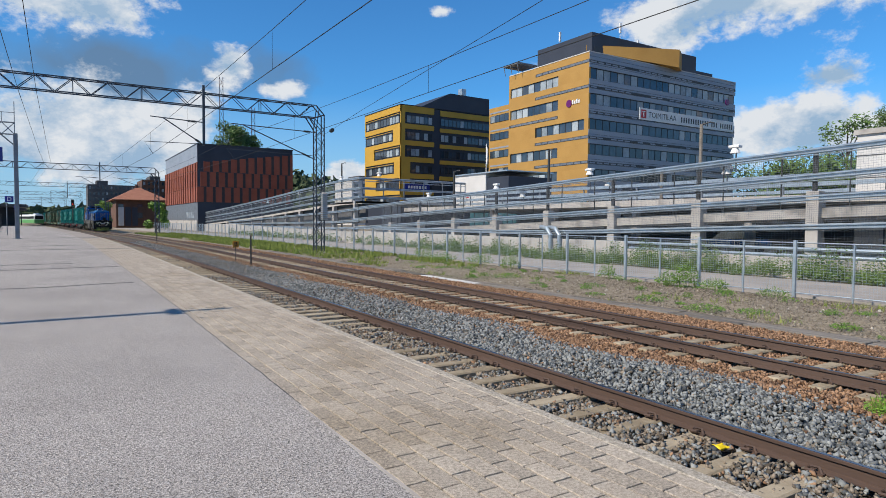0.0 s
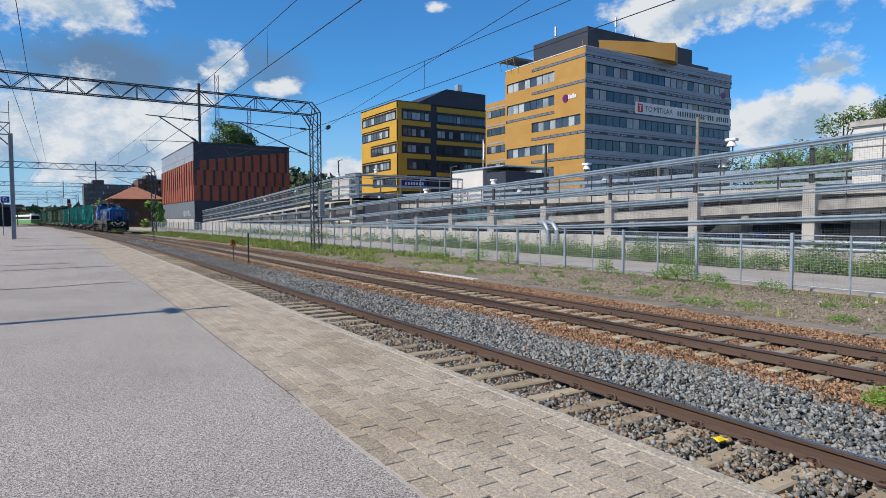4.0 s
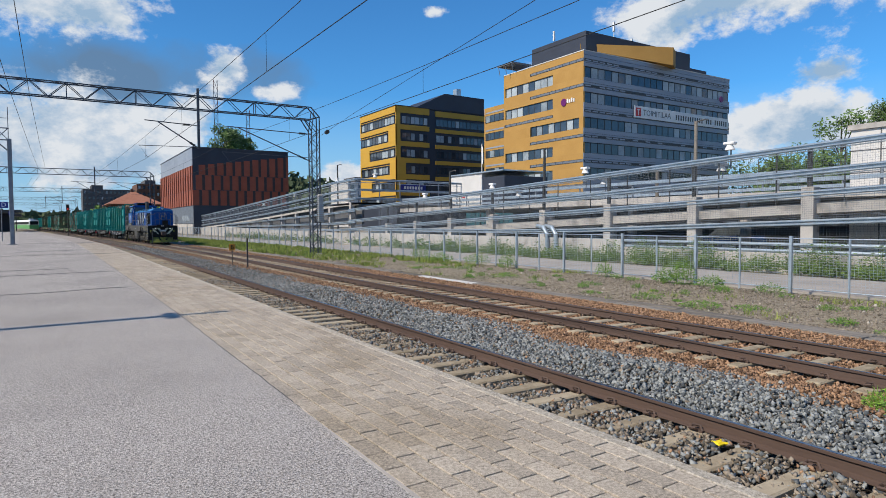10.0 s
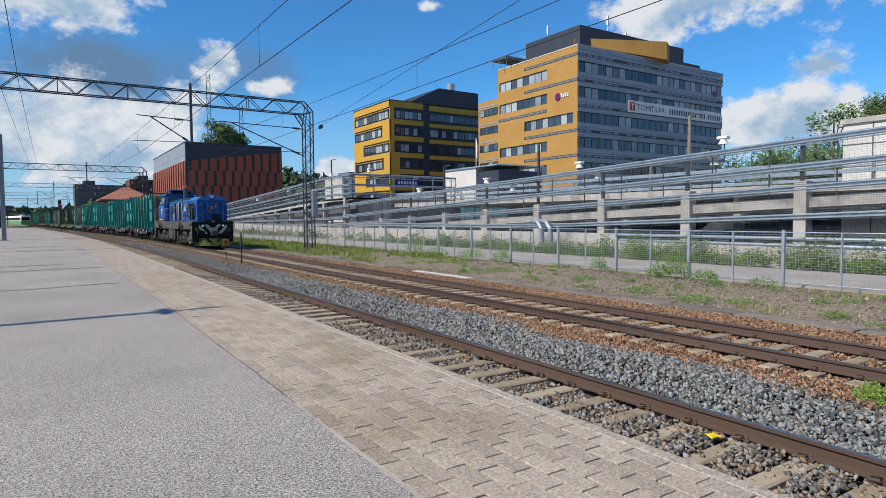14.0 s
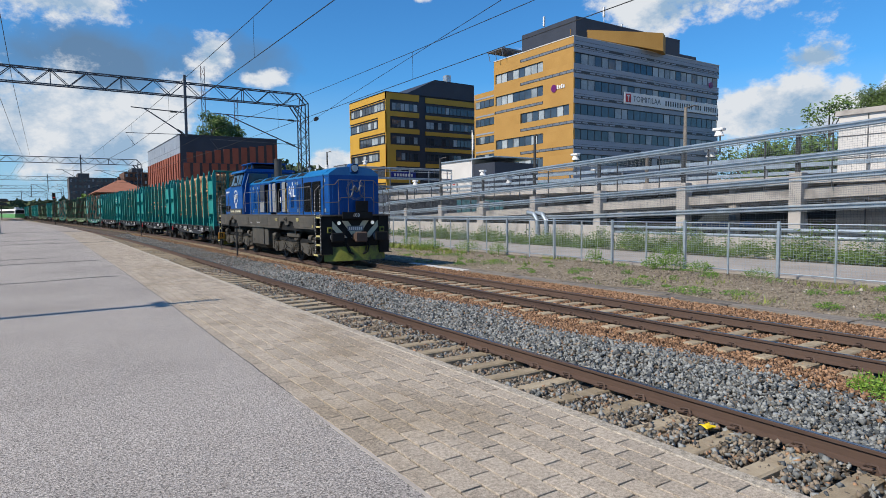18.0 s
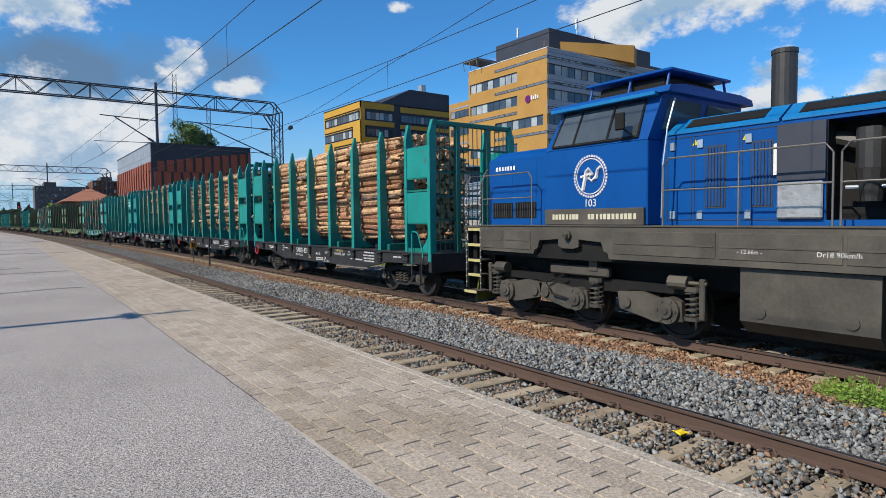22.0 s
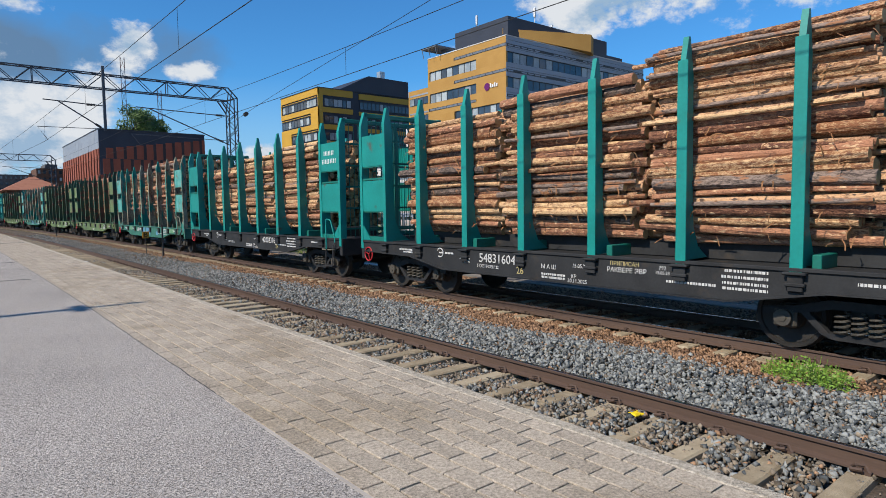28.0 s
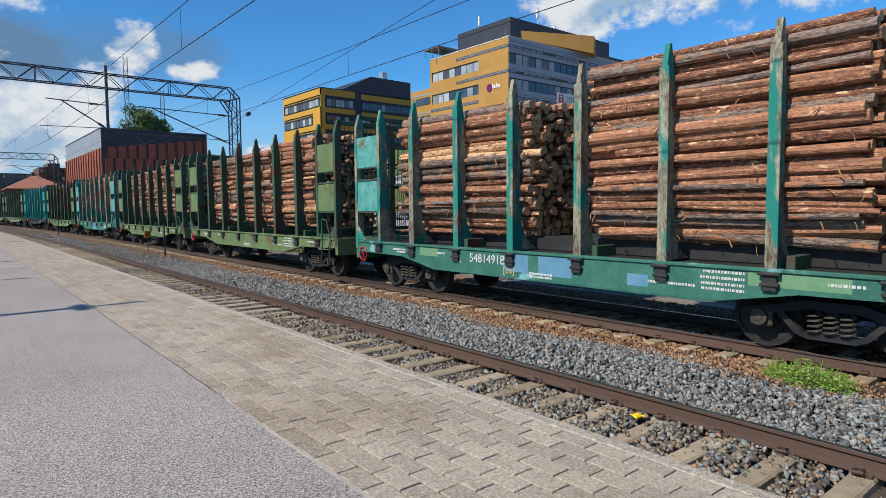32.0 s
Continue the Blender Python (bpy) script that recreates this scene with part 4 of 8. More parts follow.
for k in range(-4, 8):
    y = 15.0 + 6.18 * k
    part("column", Mesh().box(RX - 0.06, RX + 0.55, y - 0.29, y + 0.29, -0.4, on_ramp(y, 1) + 0.32, 0.02), M_CONC, deck, "square concrete column")
    if k > -2:
        part("rail_post", Mesh().box(RX + 0.08, RX + 0.24, y - 0.10, y + 0.10, on_ramp(y, 1) + 0.32, on_ramp(y, 3), 0.01), M_DARKSTEEL, deck)
for k in range(-5, 15):
    y = 15.0 + 3.09 * (k + 0.5)
    part("rail_post", Mesh().box(RX + 0.06, RX + 0.11, y - 0.025, y + 0.025, on_ramp(y, 0), on_ramp(y, 3)), M_DARKSTEEL, deck)
wm = Mesh()
y = -14.0
while y < 60:
    wm.bar((RX - 0.072, y, 2.4 - 0.034 * min(y, 34) if y < 34 else 1.3), (RX - 0.072, y, on_ramp(y, 3)), 0.0042, 3, caps=False)
    y += 0.10
for q in range(-11, 27):
    wm.bar((RX - 0.075, -14, on_ramp(-14, 0) + 0.10 * q), (RX - 0.075, 60 if q > -7 else 30, on_ramp(60 if q > -7 else 30, 0) + 0.10 * q), 0.0048, 3, caps=False)
y = -14.0
while y < 60:
    wm.bar((RX + 0.3, y, 0.5), (RX + 0.3, y, on_ramp(y, 0) - 0.5), 0.006, 3, caps=False)
    y += 0.14
for q in range(1, 22):
    wm.bar((RX + 0.31, -14, 0.5 + 0.14 * q), (RX + 0.31, 30, 0.5 + 0.095 * q), 0.006, 3, caps=False)
tagged(part("wire_screen", wm, M_STEEL, deck, "fine welded wire screen"), kind="stuff")
part("lower_rail", Mesh().sweep([(-a, b) for a, b in reversed(W_RAIL)], [(RX - 0.05, y, 2.55 - 0.034 * y if y < 34 else 1.42) for y in [-16, -4, 6, 14, 22, 30, 38, 50, 66]]), M_GALV, deck, "galvanised W-beam guard rail")
for z in (0.62, 0.95):
    part("kerb_rail", Mesh().bar((RX - 0.1, -16, z + 0.1), (RX - 0.1, 30, z), 0.09, 8), M_GALV, deck)
# level deck behind, with its far rails
part("deck_slab", Mesh().box(RX + 5.9, 54, -20, 66, 3.4, 3.85), M_CONC, deck, "level concrete deck")
part("lower_floor", Mesh().box(RX + 0.6, 54, -20, 66, -0.2, 0.25), M_ASPHALT, deck)
# dark sheet added to keep the depth of the deck in shade
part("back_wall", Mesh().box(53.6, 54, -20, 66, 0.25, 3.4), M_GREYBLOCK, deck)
for x in (36.2, 44, 53.5):
    for z in (4.45, 4.95):
        part("guard_rail", Mesh().box(x - 0.04, x + 0.04, -20, 66, z - 0.12, z + 0.12, 0.02), M_GALV, deck)
    for k in range(16):
        part("rail_post", Mesh().box(x + 0.05, x + 0.13, -18 + 5.4 * k, -17.9 + 5.4 * k, 3.85, 5.05), M_STEEL, deck)
for x in (37, 45):
    for k in range(8):
        part("column", Mesh().box(x - 0.25, x + 0.25, -14 + 9 * k, -13.5 + 9 * k, 0.25, 3.4, 0.02), M_CONC, deck)
# second ramp, up from the far end, and the first one running out below it
up = [(66, 4.55), (72, 4.5), (85, 4.0), (103, 3.2), (130, 2.15), (162, 1.1)]
out = [(66, 3.60, 2.24, 1.38), (72, 3.36, 2.05, 1.25), (100, 2.62, 1.72, 1.15), (131, 1.86, 1.45, 1.05)]


def height_on(line, y):
    return float(np.interp(y, [q[0] for q in line], [q[1] for q in line]))


W_SIDE = [(-a, b) for a, b in reversed(W_RAIL)]
for d in (2.7, 1.5, 0.45):
    part("guard_rail", Mesh().sweep(W_SIDE, [(RX, y, z + d) for y, z in up]), M_GALV, deck, "galvanised W-beam guard rail")
for d in (2.35, 1.05):
    part("tube_rail", Mesh().tube([(RX - 0.02, y, z + d) for y, z in up], 0.035, 6), M_GALV, deck)
for k in (1, 2, 3):
    part("guard_rail", Mesh().sweep(W_SIDE, [(RX - 0.12, q[0], q[k]) for q in out]), M_GALV, deck, "galvanised W-beam guard rail")
part("ramp_slab", Mesh().sweep([(0, -0.3), (0, 0), (5.4, 0), (5.4, -0.3)][::-1], [(RX + 0.3, y, z) for y, z in up]), M_CONC, deck, "sloping concrete ramp slab")
# dark wall added between the columns in place of shaded openings
part("ramp_side", Mesh().sweep([(0, -2.6), (0, -0.3), (0.3, -0.3), (0.3, -2.6)][::-1], [(RX + 0.75, y, z) for y, z in up]), M_GREYBLOCK, deck, "dark wall standing in for the shaded openings under the ramp")
part("upper_slab", Mesh().box(RX + 0.3, 58, 66, 76, 4.3, 4.55), M_CONC, deck)
for z in (7.25, 6.05, 5.0):
    m = Mesh().sweep([(-0.06, -0.13), (0.03, -0.13), (0.09, -0.08), (0.0, 0.0), (0.09, 0.08), (0.03, 0.13), (-0.06, 0.13)], [(RX + 0.02, 66, z), (56, 66, z - 0.15)])
    part("guard_rail", m, M_GALV, deck)
part("tube_rail", Mesh().bar((RX, 65.95, 6.9), (56, 65.95, 6.75), 0.04, 6), M_GALV, deck)
for k in range(10):
    part("rail_post", Mesh().box(RX + 0.3 + k * 2.8, RX + 0.4 + k * 2.8, 66.05, 66.15, 4.5, 7.2), M_STEEL, deck)
for k in range(14):
    y = 68.0 + 6.6 * k
    z = height_on(up, y)
    part("column", Mesh().box(RX + 0.1, RX + 0.6, y - 0.26, y + 0.26, -0.4, z - (0.3 if k else -0.1), 0.02), M_CONC, deck, "square concrete column")
    part("rail_post", Mesh().box(RX + 0.1, RX + 0.2, y - 0.05, y + 0.05, z, z + 2.7), M_STEEL, deck)
    if k < 9:
        part("rail_post", Mesh().box(RX - 0.1, RX - 0.02, y - 0.04, y + 0.04, 0.9, height_on(out, y)), M_STEEL, deck)
wm = Mesh()
y = 66.0
while y < 158:
    z = height_on(up, y)
    wm.bar((RX + 0.1, y, z), (RX + 0.1, y, z + 2.6), 0.011, 3, caps=False)
    if y < 128:
        wm.bar((RX + 0.0, y, 0.9), (RX + 0.0, y, height_on(out, y)), 0.011, 3, caps=False)
    y += 0.22
for q in range(1, 12):
    wm.tube([(RX + 0.11, a, b + 0.22 * q) for a, b in up], 0.010, 3)
tagged(part("wire_screen", wm, M_STEEL, deck), kind="stuff")
wallp = thing("retaining_wall", "stained concrete retaining wall below the ramps", "wall")
part("wall_face", Mesh().box(29.75, 30.0, 26, 66, -0.5, 1.02, 0.02), M_CONC, wallp)
part("wall_face", Mesh().sweep([(0, -3), (0, 0), (0.3, 0), (0.3, -3)][::-1], [(29.7, 66, 0.90), (29.7, 100, 1.1), (29.7, 129, 1.45), (29.7, 156, 1.15)]), M_CONC, wallp)
part("side_ramp_wall", Mesh().box(29.8, 30.05, -20, 26, -0.5, 0.55, 0.02), M_CONC, wallp)
for k in range(7):
    part("joint", Mesh().box(29.735, 29.75, 28.5 + 5.4 * k, 28.55 + 5.4 * k, -0.4, 1.0), M_GREYBLOCK, wallp)
pipe = thing("drain_pipe", "thick grey pipes bending down the retaining wall", "pipe")
for y in (31.7, 32.6):
    part("pipe", Mesh().tube([(29.6, y, -0.4), (29.6, y, 1.3), (29.7, y + 0.5, 1.75), (30.1, y + 1.6, 1.85)], 0.15, 10), M_GALV, pipe)

# lamps on the ramp
for x, y, z in ((30.2, 19.1, 6.1), (30.4, 19.7, 5.05), (30.2, 29.5, 5.6), (30.4, 28.0, 4.8), (30.2, 39.8, 5.1), (30.4, 36.7, 4.35), (30.2, 50.5, 4.75), (30.2, 61.3, 7.4), (30.2, 72, 7.6), (30.2, 88, 6.3), (30.2, 104, 5.4), (30.2, 9.6, 5.45)):
    lp = thing("deck_lamp", "white bell-shaped lamp on a short post", "lamp", group="lamps along the ramp", at=Matrix.Translation((x, y, z)))
    part("shade", Mesh().bar((0, 0, -0.22), (0, 0, 0.05), 0.26, 14, 0.14), M_WHITE, lp, "white bell shade")
    part("cap", Mesh().box(-0.18, 0.18, -0.3, 0.3, 0.05, 0.20, 0.03), M_WHITE, lp)
    part("stem", Mesh().bar((0.1, 0, -1.2), (0.1, 0, 0.08), 0.04, 6), M_STEEL, lp)
for x, y, z0, z1 in ((38, 26.6, 3.85, 9.1), (38, 42.2, 3.85, 8.8), (38, 29.8, 3.85, 6.0), (38, 58, 3.85, 7.9), (36, 85.7, 0, 10.8)):
    lp = thing("deck_post", "tall dark lamp pole standing on the parking deck", "street lamp", group="poles on the deck", at=Matrix.Translation((x, y, 0)))
    part("pole", Mesh().bar((0, 0, z0), (0, 0, z1), 0.14, 8, 0.11), M_OLDWOOD if y < 30 else M_DARKSTEEL, lp)
    part("arm", Mesh().tube([(0, 0, z1 - 0.05), (0.3, -0.5, z1 + 0.1), (0.35, -0.7, z1 + 0.02)], 0.05, 6), M_DARKSTEEL, lp)
car = thing("parked_car", "dark blue car parked under the deck", "car", at=Matrix.Translation((38, 24.0, 0.25)) @ Matrix.Rotation(radians(90), 4, "Z"))
part("body", Mesh().prism([(-2.1, 0.35), (2.1, 0.35), (2.15, 0.7), (1.2, 0.9), (-1.9, 0.95), (-2.15, 0.7)], 1, -0.85, 0.85), M_BLUE, car)
part("cabin", Mesh().prism([(-1.7, 0.93), (1.1, 0.9), (0.4, 1.4), (-1.2, 1.42)], 1, -0.72, 0.72), M_LOCOGLASS, car)
for x in (-1.3, 1.35):
    for s in (-0.82, 0.82):
        part("wheel", Mesh().bar((x, s - 0.09, 0.32), (x, s + 0.09, 0.32), 0.32, 14), M_LOCODARK, car)
booth = thing("stair_house", "white stair house with a dark glazed front on the deck", "building", at=Matrix.Translation((0, 0, 0)))
part("wall", Mesh().box(45, 52, 61.5, 68.4, 3.85, 8.25), M_WHITECONC, booth)
part("glazed_front", Mesh().box(45.2, 52, 57.2, 61.5, 3.85, 7.7), M_NAVY, booth)
part("roof", Mesh().box(44.8, 52.2, 57.0, 68.6, 8.25, 8.4), M_GALV, booth)
part("red_notice", Mesh().box(44.95, 45, 65.2, 65.7, 5.3, 5.9), M_RED, booth)
flag = thing("flag", "white flag hanging from a slim pole", "flag", at=Matrix.Translation((52, 71, 0)))
part("pole", Mesh().bar((0, 0, 4), (0, 0, 13.4), 0.06, 6), M_WHITE, flag)
fm = Mesh()
plate(fm, [(0.0, -0.05, 13.2), (-0.1, -0.45, 12.6), (-0.2, -0.55, 10.4), (0.0, -0.05, 10.6)], 0.03)
part("cloth", fm, M_WHITE, flag)
wb = thing("white_building", "low white concrete building beside the deck", "building")
part("wall", Mesh().box(40, 60, -30, 17.6, -0.4, 7.45), M_WHITECONC, wb)
part("roof_edge", Mesh().box(39.85, 60, -30.1, 17.75, 7.45, 7.75), M_CONC, wb)
for k in range(16):
    part("wall_joint", Mesh().box(39.97, 40, -29 + 3.0 * k, -28.94 + 3.0 * k, 0, 7.4), M_GREYBLOCK, wb)
for z in (2.6, 4.9, 6.2):
    part("wall_joint", Mesh().box(39.975, 40, -30, 17.6, z, z + 0.05), M_GREYBLOCK, wb)
part("red_notice", Mesh().box(39.95, 40, 13.6, 14.4, 3.7, 4.0), M_RED, wb)
part("window_band", Mesh().box(39.95, 40, -10, 9, 1.0, 2.2), M_NAVY, wb)


# ---- trees and hills ----
def tree(x, y, z, h, r, n, leaf, seed, label, material=None, clumps=11, low=0.30):
    rng = random.Random(seed)
    ob = thing("tree", label, "tree", group="trees", at=Matrix.Translation((x, y, z)))
    tr = Mesh()
    tr.bar((0, 0, 0), (0.1, 0, h * 0.5), 0.022 * h, 8, 0.014 * h)
    tr.bar((0.1, 0, h * 0.5), (0, 0.1, h * 0.92), 0.014 * h, 7, 0.003 * h)
    blobs = []
    for k in range(clumps):
        a, u = rng.uniform(0, 6.28), rng.uniform(low, 0.98)
        d = r * (1.05 - 0.75 * abs(u - 0.45) - 0.9 * max(0, u - 0.85)) * rng.uniform(0.35, 0.95)
        c = Vector((d * math.cos(a), d * math.sin(a), h * u))
        blobs.append((c, r * rng.uniform(0.28, 0.5)))
        tr.bar((0.05, 0, h * max(0.25, u - 0.25)), c, 0.007 * h, 5, 0.002 * h)
    part("trunk", tr, M_BARK, ob, "brown trunk with limbs")
    lm = Mesh()
    for _ in range(n):
        c, br = blobs[rng.randrange(len(blobs))]
        d = Vector((rng.gauss(0, 1), rng.gauss(0, 1), rng.gauss(0, 0.8))).normalized() * br * (rng.random() ** 0.4)
        p = c + d
        u = Vector((rng.gauss(0, 1), rng.gauss(0, 1), rng.gauss(0, 1))).normalized() * leaf * rng.uniform(0.6, 1.3)
        w = u.orthogonal().normalized() * leaf * rng.uniform(0.4, 0.8)
        lm.add([p - u, p + w, p + u, p - w], [(0, 1, 2, 3)])
    part("crown", lm, material or M_TREE, ob, "uneven leafy crown")
    return ob


tree(53.0, 228, 0.4, 37.0, 6.8, 6500, 0.42, 1, "broad green tree rising behind the panelled hall", clumps=34, low=0.55)
tree(61, 232, 0.4, 34, 4.5, 3000, 0.42, 2, "green tree rising behind the panelled hall", clumps=16, low=0.55)
tree(128, 58, 0.6, 22.5, 5.5, 2600, 0.34, 3, "slender birch behind the white building")
tree(139, 60, 0.6, 17, 5.5, 2200, 0.34, 4, "green birch behind the white building")
tree(62, 24.0, 0.6, 11.9, 2.3, 11000, 0.10, 5, "birch top showing over the white building", M_RANK, 60, 0.3)
tree(63, 19.5, 0.6, 11.2, 1.8, 8000, 0.10, 6, "birch top showing over the white building", M_RANK, 48, 0.3)
for k, (x, y, h, r) in enumerate(((100, 58, 11.5, 6), (106, 54, 10, 5.5), (112, 58, 12, 6), (119, 56, 12.5, 6), (94, 50, 9, 5), (101, 46, 9.5, 5), (109, 44, 10, 5), (118, 46, 12, 6), (86, 40, 8, 4))):
    tree(x, y, 0.6, h + 1.4, r, 1700, 0.34, 20 + k, "leafy green tree behind the parking deck")
for k, (x, y, h, r) in enumerate(((17.6, 140, 6.2, 2.1), (11.5, 214, 8, 2.6))):
    tree(x, y, -0.5, h, r, 3600, 0.20, 40 + k, "bright green bushy tree beside the tracks", M_BUSH, 18, 0.2)


def hill(name, x0, x1, y, z_of, rows, n, leaf, seed, label):
    """A wooded ridge: a slope beneath and many leaf clumps on it."""
    rng = random.Random(seed)
    m = Mesh()
    steps = 40
    top = [(x0 + (x1 - x0) * i / steps, y, z_of(i / steps) * 0.9) for i in range(steps + 1)]
    vs = [(a, y - 60, -0.5) for a, _, _ in top] + top + [(a, y + 80, -0.5) for a, _, _ in top]
    k = steps + 1
    m.add(vs, [(i, i + 1, i + 1 + k, i + k) for i in range(steps)] + [(i + k, i + 1 + k, i + 1 + 2 * k, i + 2 * k) for i in range(steps)])
    for _ in range(n):
        u, v = rng.random(), rng.random()
        a = x0 + (x1 - x0) * u
        base = z_of(u) * 0.9 * v
        p = Vector((a, y - 60 * (1 - v), base + rng.uniform(0, 0.10) * (z_of(u) + 14)))
        d = Vector((rng.gauss(0, 1), rng.gauss(0, 1), rng.gauss(0, 1))).normalized() * leaf * rng.uniform(0.5, 1.4)
        w = d.orthogonal().normalized() * leaf * rng.uniform(0.5, 1.0)
        m.add([p - d, p + w, p + d, p - w], [(0, 1, 2, 3)])
    return tagged(part(name, m, M_HILL), label, "woods", kind="stuff")


hill("far_woods", -420, 260, 700, lambda u: 26 + 10 * math.sin(u * 7) + 6 * math.sin(u * 19), 0, 6000, 4.5, 50, "dark wooded ridge on the horizon")
hill("far_woods", 50, 330, 330, lambda u: 29 + 4 * math.sin(u * 14), 0, 7000, 2.2, 51, "wooded hill behind the office buildings")
hill("far_woods", 260, 900, 420, lambda u: 34 + 8 * math.sin(u * 6), 0, 4000, 4.5, 52, "wooded hill far behind the deck")

# green railcar at the next platform
emu = thing("railcar", "green and white commuter railcar standing beyond the platform", "railcar", at=Matrix.Translation((-6.5, 284, 0)) @ Matrix.Rotation(radians(9), 4, "Z"))
part("body", Mesh().prism([(-1.55, 0.9), (1.55, 0.9), (1.6, 2.2), (1.5, 3.5), (0.9, 4.0), (-0.9, 4.0), (-1.5, 3.5), (-1.6, 2.2)], 1, 0, 46), M_WHITE, emu, "white upper body")
part("green_skirt", Mesh().box(-1.62, 1.62, -0.03, 46, 0.5, 2.0, 0.05), M_EMUGREEN, emu, "green lower body")
part("windscreen", Mesh().box(-1.35, 1.35, -0.08, 0.0, 2.1, 3.45, 0.03), M_LOCODARK, emu)
part("window_band", Mesh().box(-1.64, -1.5, 1.5, 45, 2.2, 3.2), M_LOCODARK, emu)
part("roof_gear", Mesh().box(-0.7, 0.7, 6, 9, 4.0, 4.5, 0.1), M_GALV, emu)
canopy = thing("platform_canopy", "dark flat canopy over the far platform", "canopy")
part("roof", Mesh().box(-40, -9.5, 250, 262, 4.9, 5.8, 0.05), M_DARKSTEEL, canopy)
for x in (-30, -20, -11):
    part("post", Mesh().bar((x, 256, 0), (x, 256, 4.9), 0.15, 8), M_DARKSTEEL, canopy)
near_canopy = thing("platform_canopy", "dark flat canopy on the platform, a dark panel for the shade beneath", "canopy")
part("roof", Mesh().box(-22, -6.1, 164, 176, 4.8, 5.4, 0.05), M_DARKSTEEL, near_canopy)
# dark panel added to stand for the shade below the canopy
part("back_wall", Mesh().box(-21, -8.0, 175.6, 175.9, PLAT, 4.8), M_NAVY, near_canopy)
for x in (-20, -14, -8):
    part("post", Mesh().bar((x, 165, PLAT), (x, 165, 4.8), 0.15, 8), M_DARKSTEEL, near_canopy)
sig = thing("rail_signal", "dark railway signal with a red light beside the track", "signal", at=Matrix.Translation((TRACK_2 - 2.6 + bend(150), 150, 0)))
part("mast", Mesh().bar((0, 0, -0.4), (0, 0, 5.2), 0.07, 8), M_DARKSTEEL, sig)
part("head", Mesh().box(-0.3, 0.3, -0.15, 0.15, 5.0, 6.3, 0.05), M_LOCODARK, sig)
part("red_lens", Mesh().bar((0, -0.16, 5.35), (0, -0.19, 5.35), 0.09, 12), M_REDLAMP, sig, "lit red lens")

# ---- overhead line ----
GANTRIES = (44.2, 112.0, 172.0, 232.0, 292.0)


def lattice_column(parent, x, y, z0, z1, w):
    """Four angle legs with zigzag lacing."""
    for sx in (-1, 1):
        for sy in (-1, 1):
            part("leg", Mesh().box(x + sx * w / 2 - 0.035, x + sx * w / 2 + 0.035, y + sy * w / 2 - 0.035, y + sy * w / 2 + 0.035, z0, z1), M_GANTRY, parent)
    lace = Mesh()
    n = int((z1 - z0) / 0.55)
    h = (z1 - z0) / n
    for k in range(n):
        a, b = (-1, 1) if k % 2 else (1, -1)
        za, zb = z0 + k * h, z0 + (k + 1) * h
        for s in (-1, 1):
            lace.bar((x + a * w / 2, y + s * w / 2, za), (x + b * w / 2, y + s * w / 2, zb), 0.026, 4)
            lace.bar((x + s * w / 2, y + a * w / 2, za), (x + s * w / 2, y + b * w / 2, zb), 0.026, 4)
    part("lacing", lace, M_GANTRY, parent, "zigzag lacing bars")


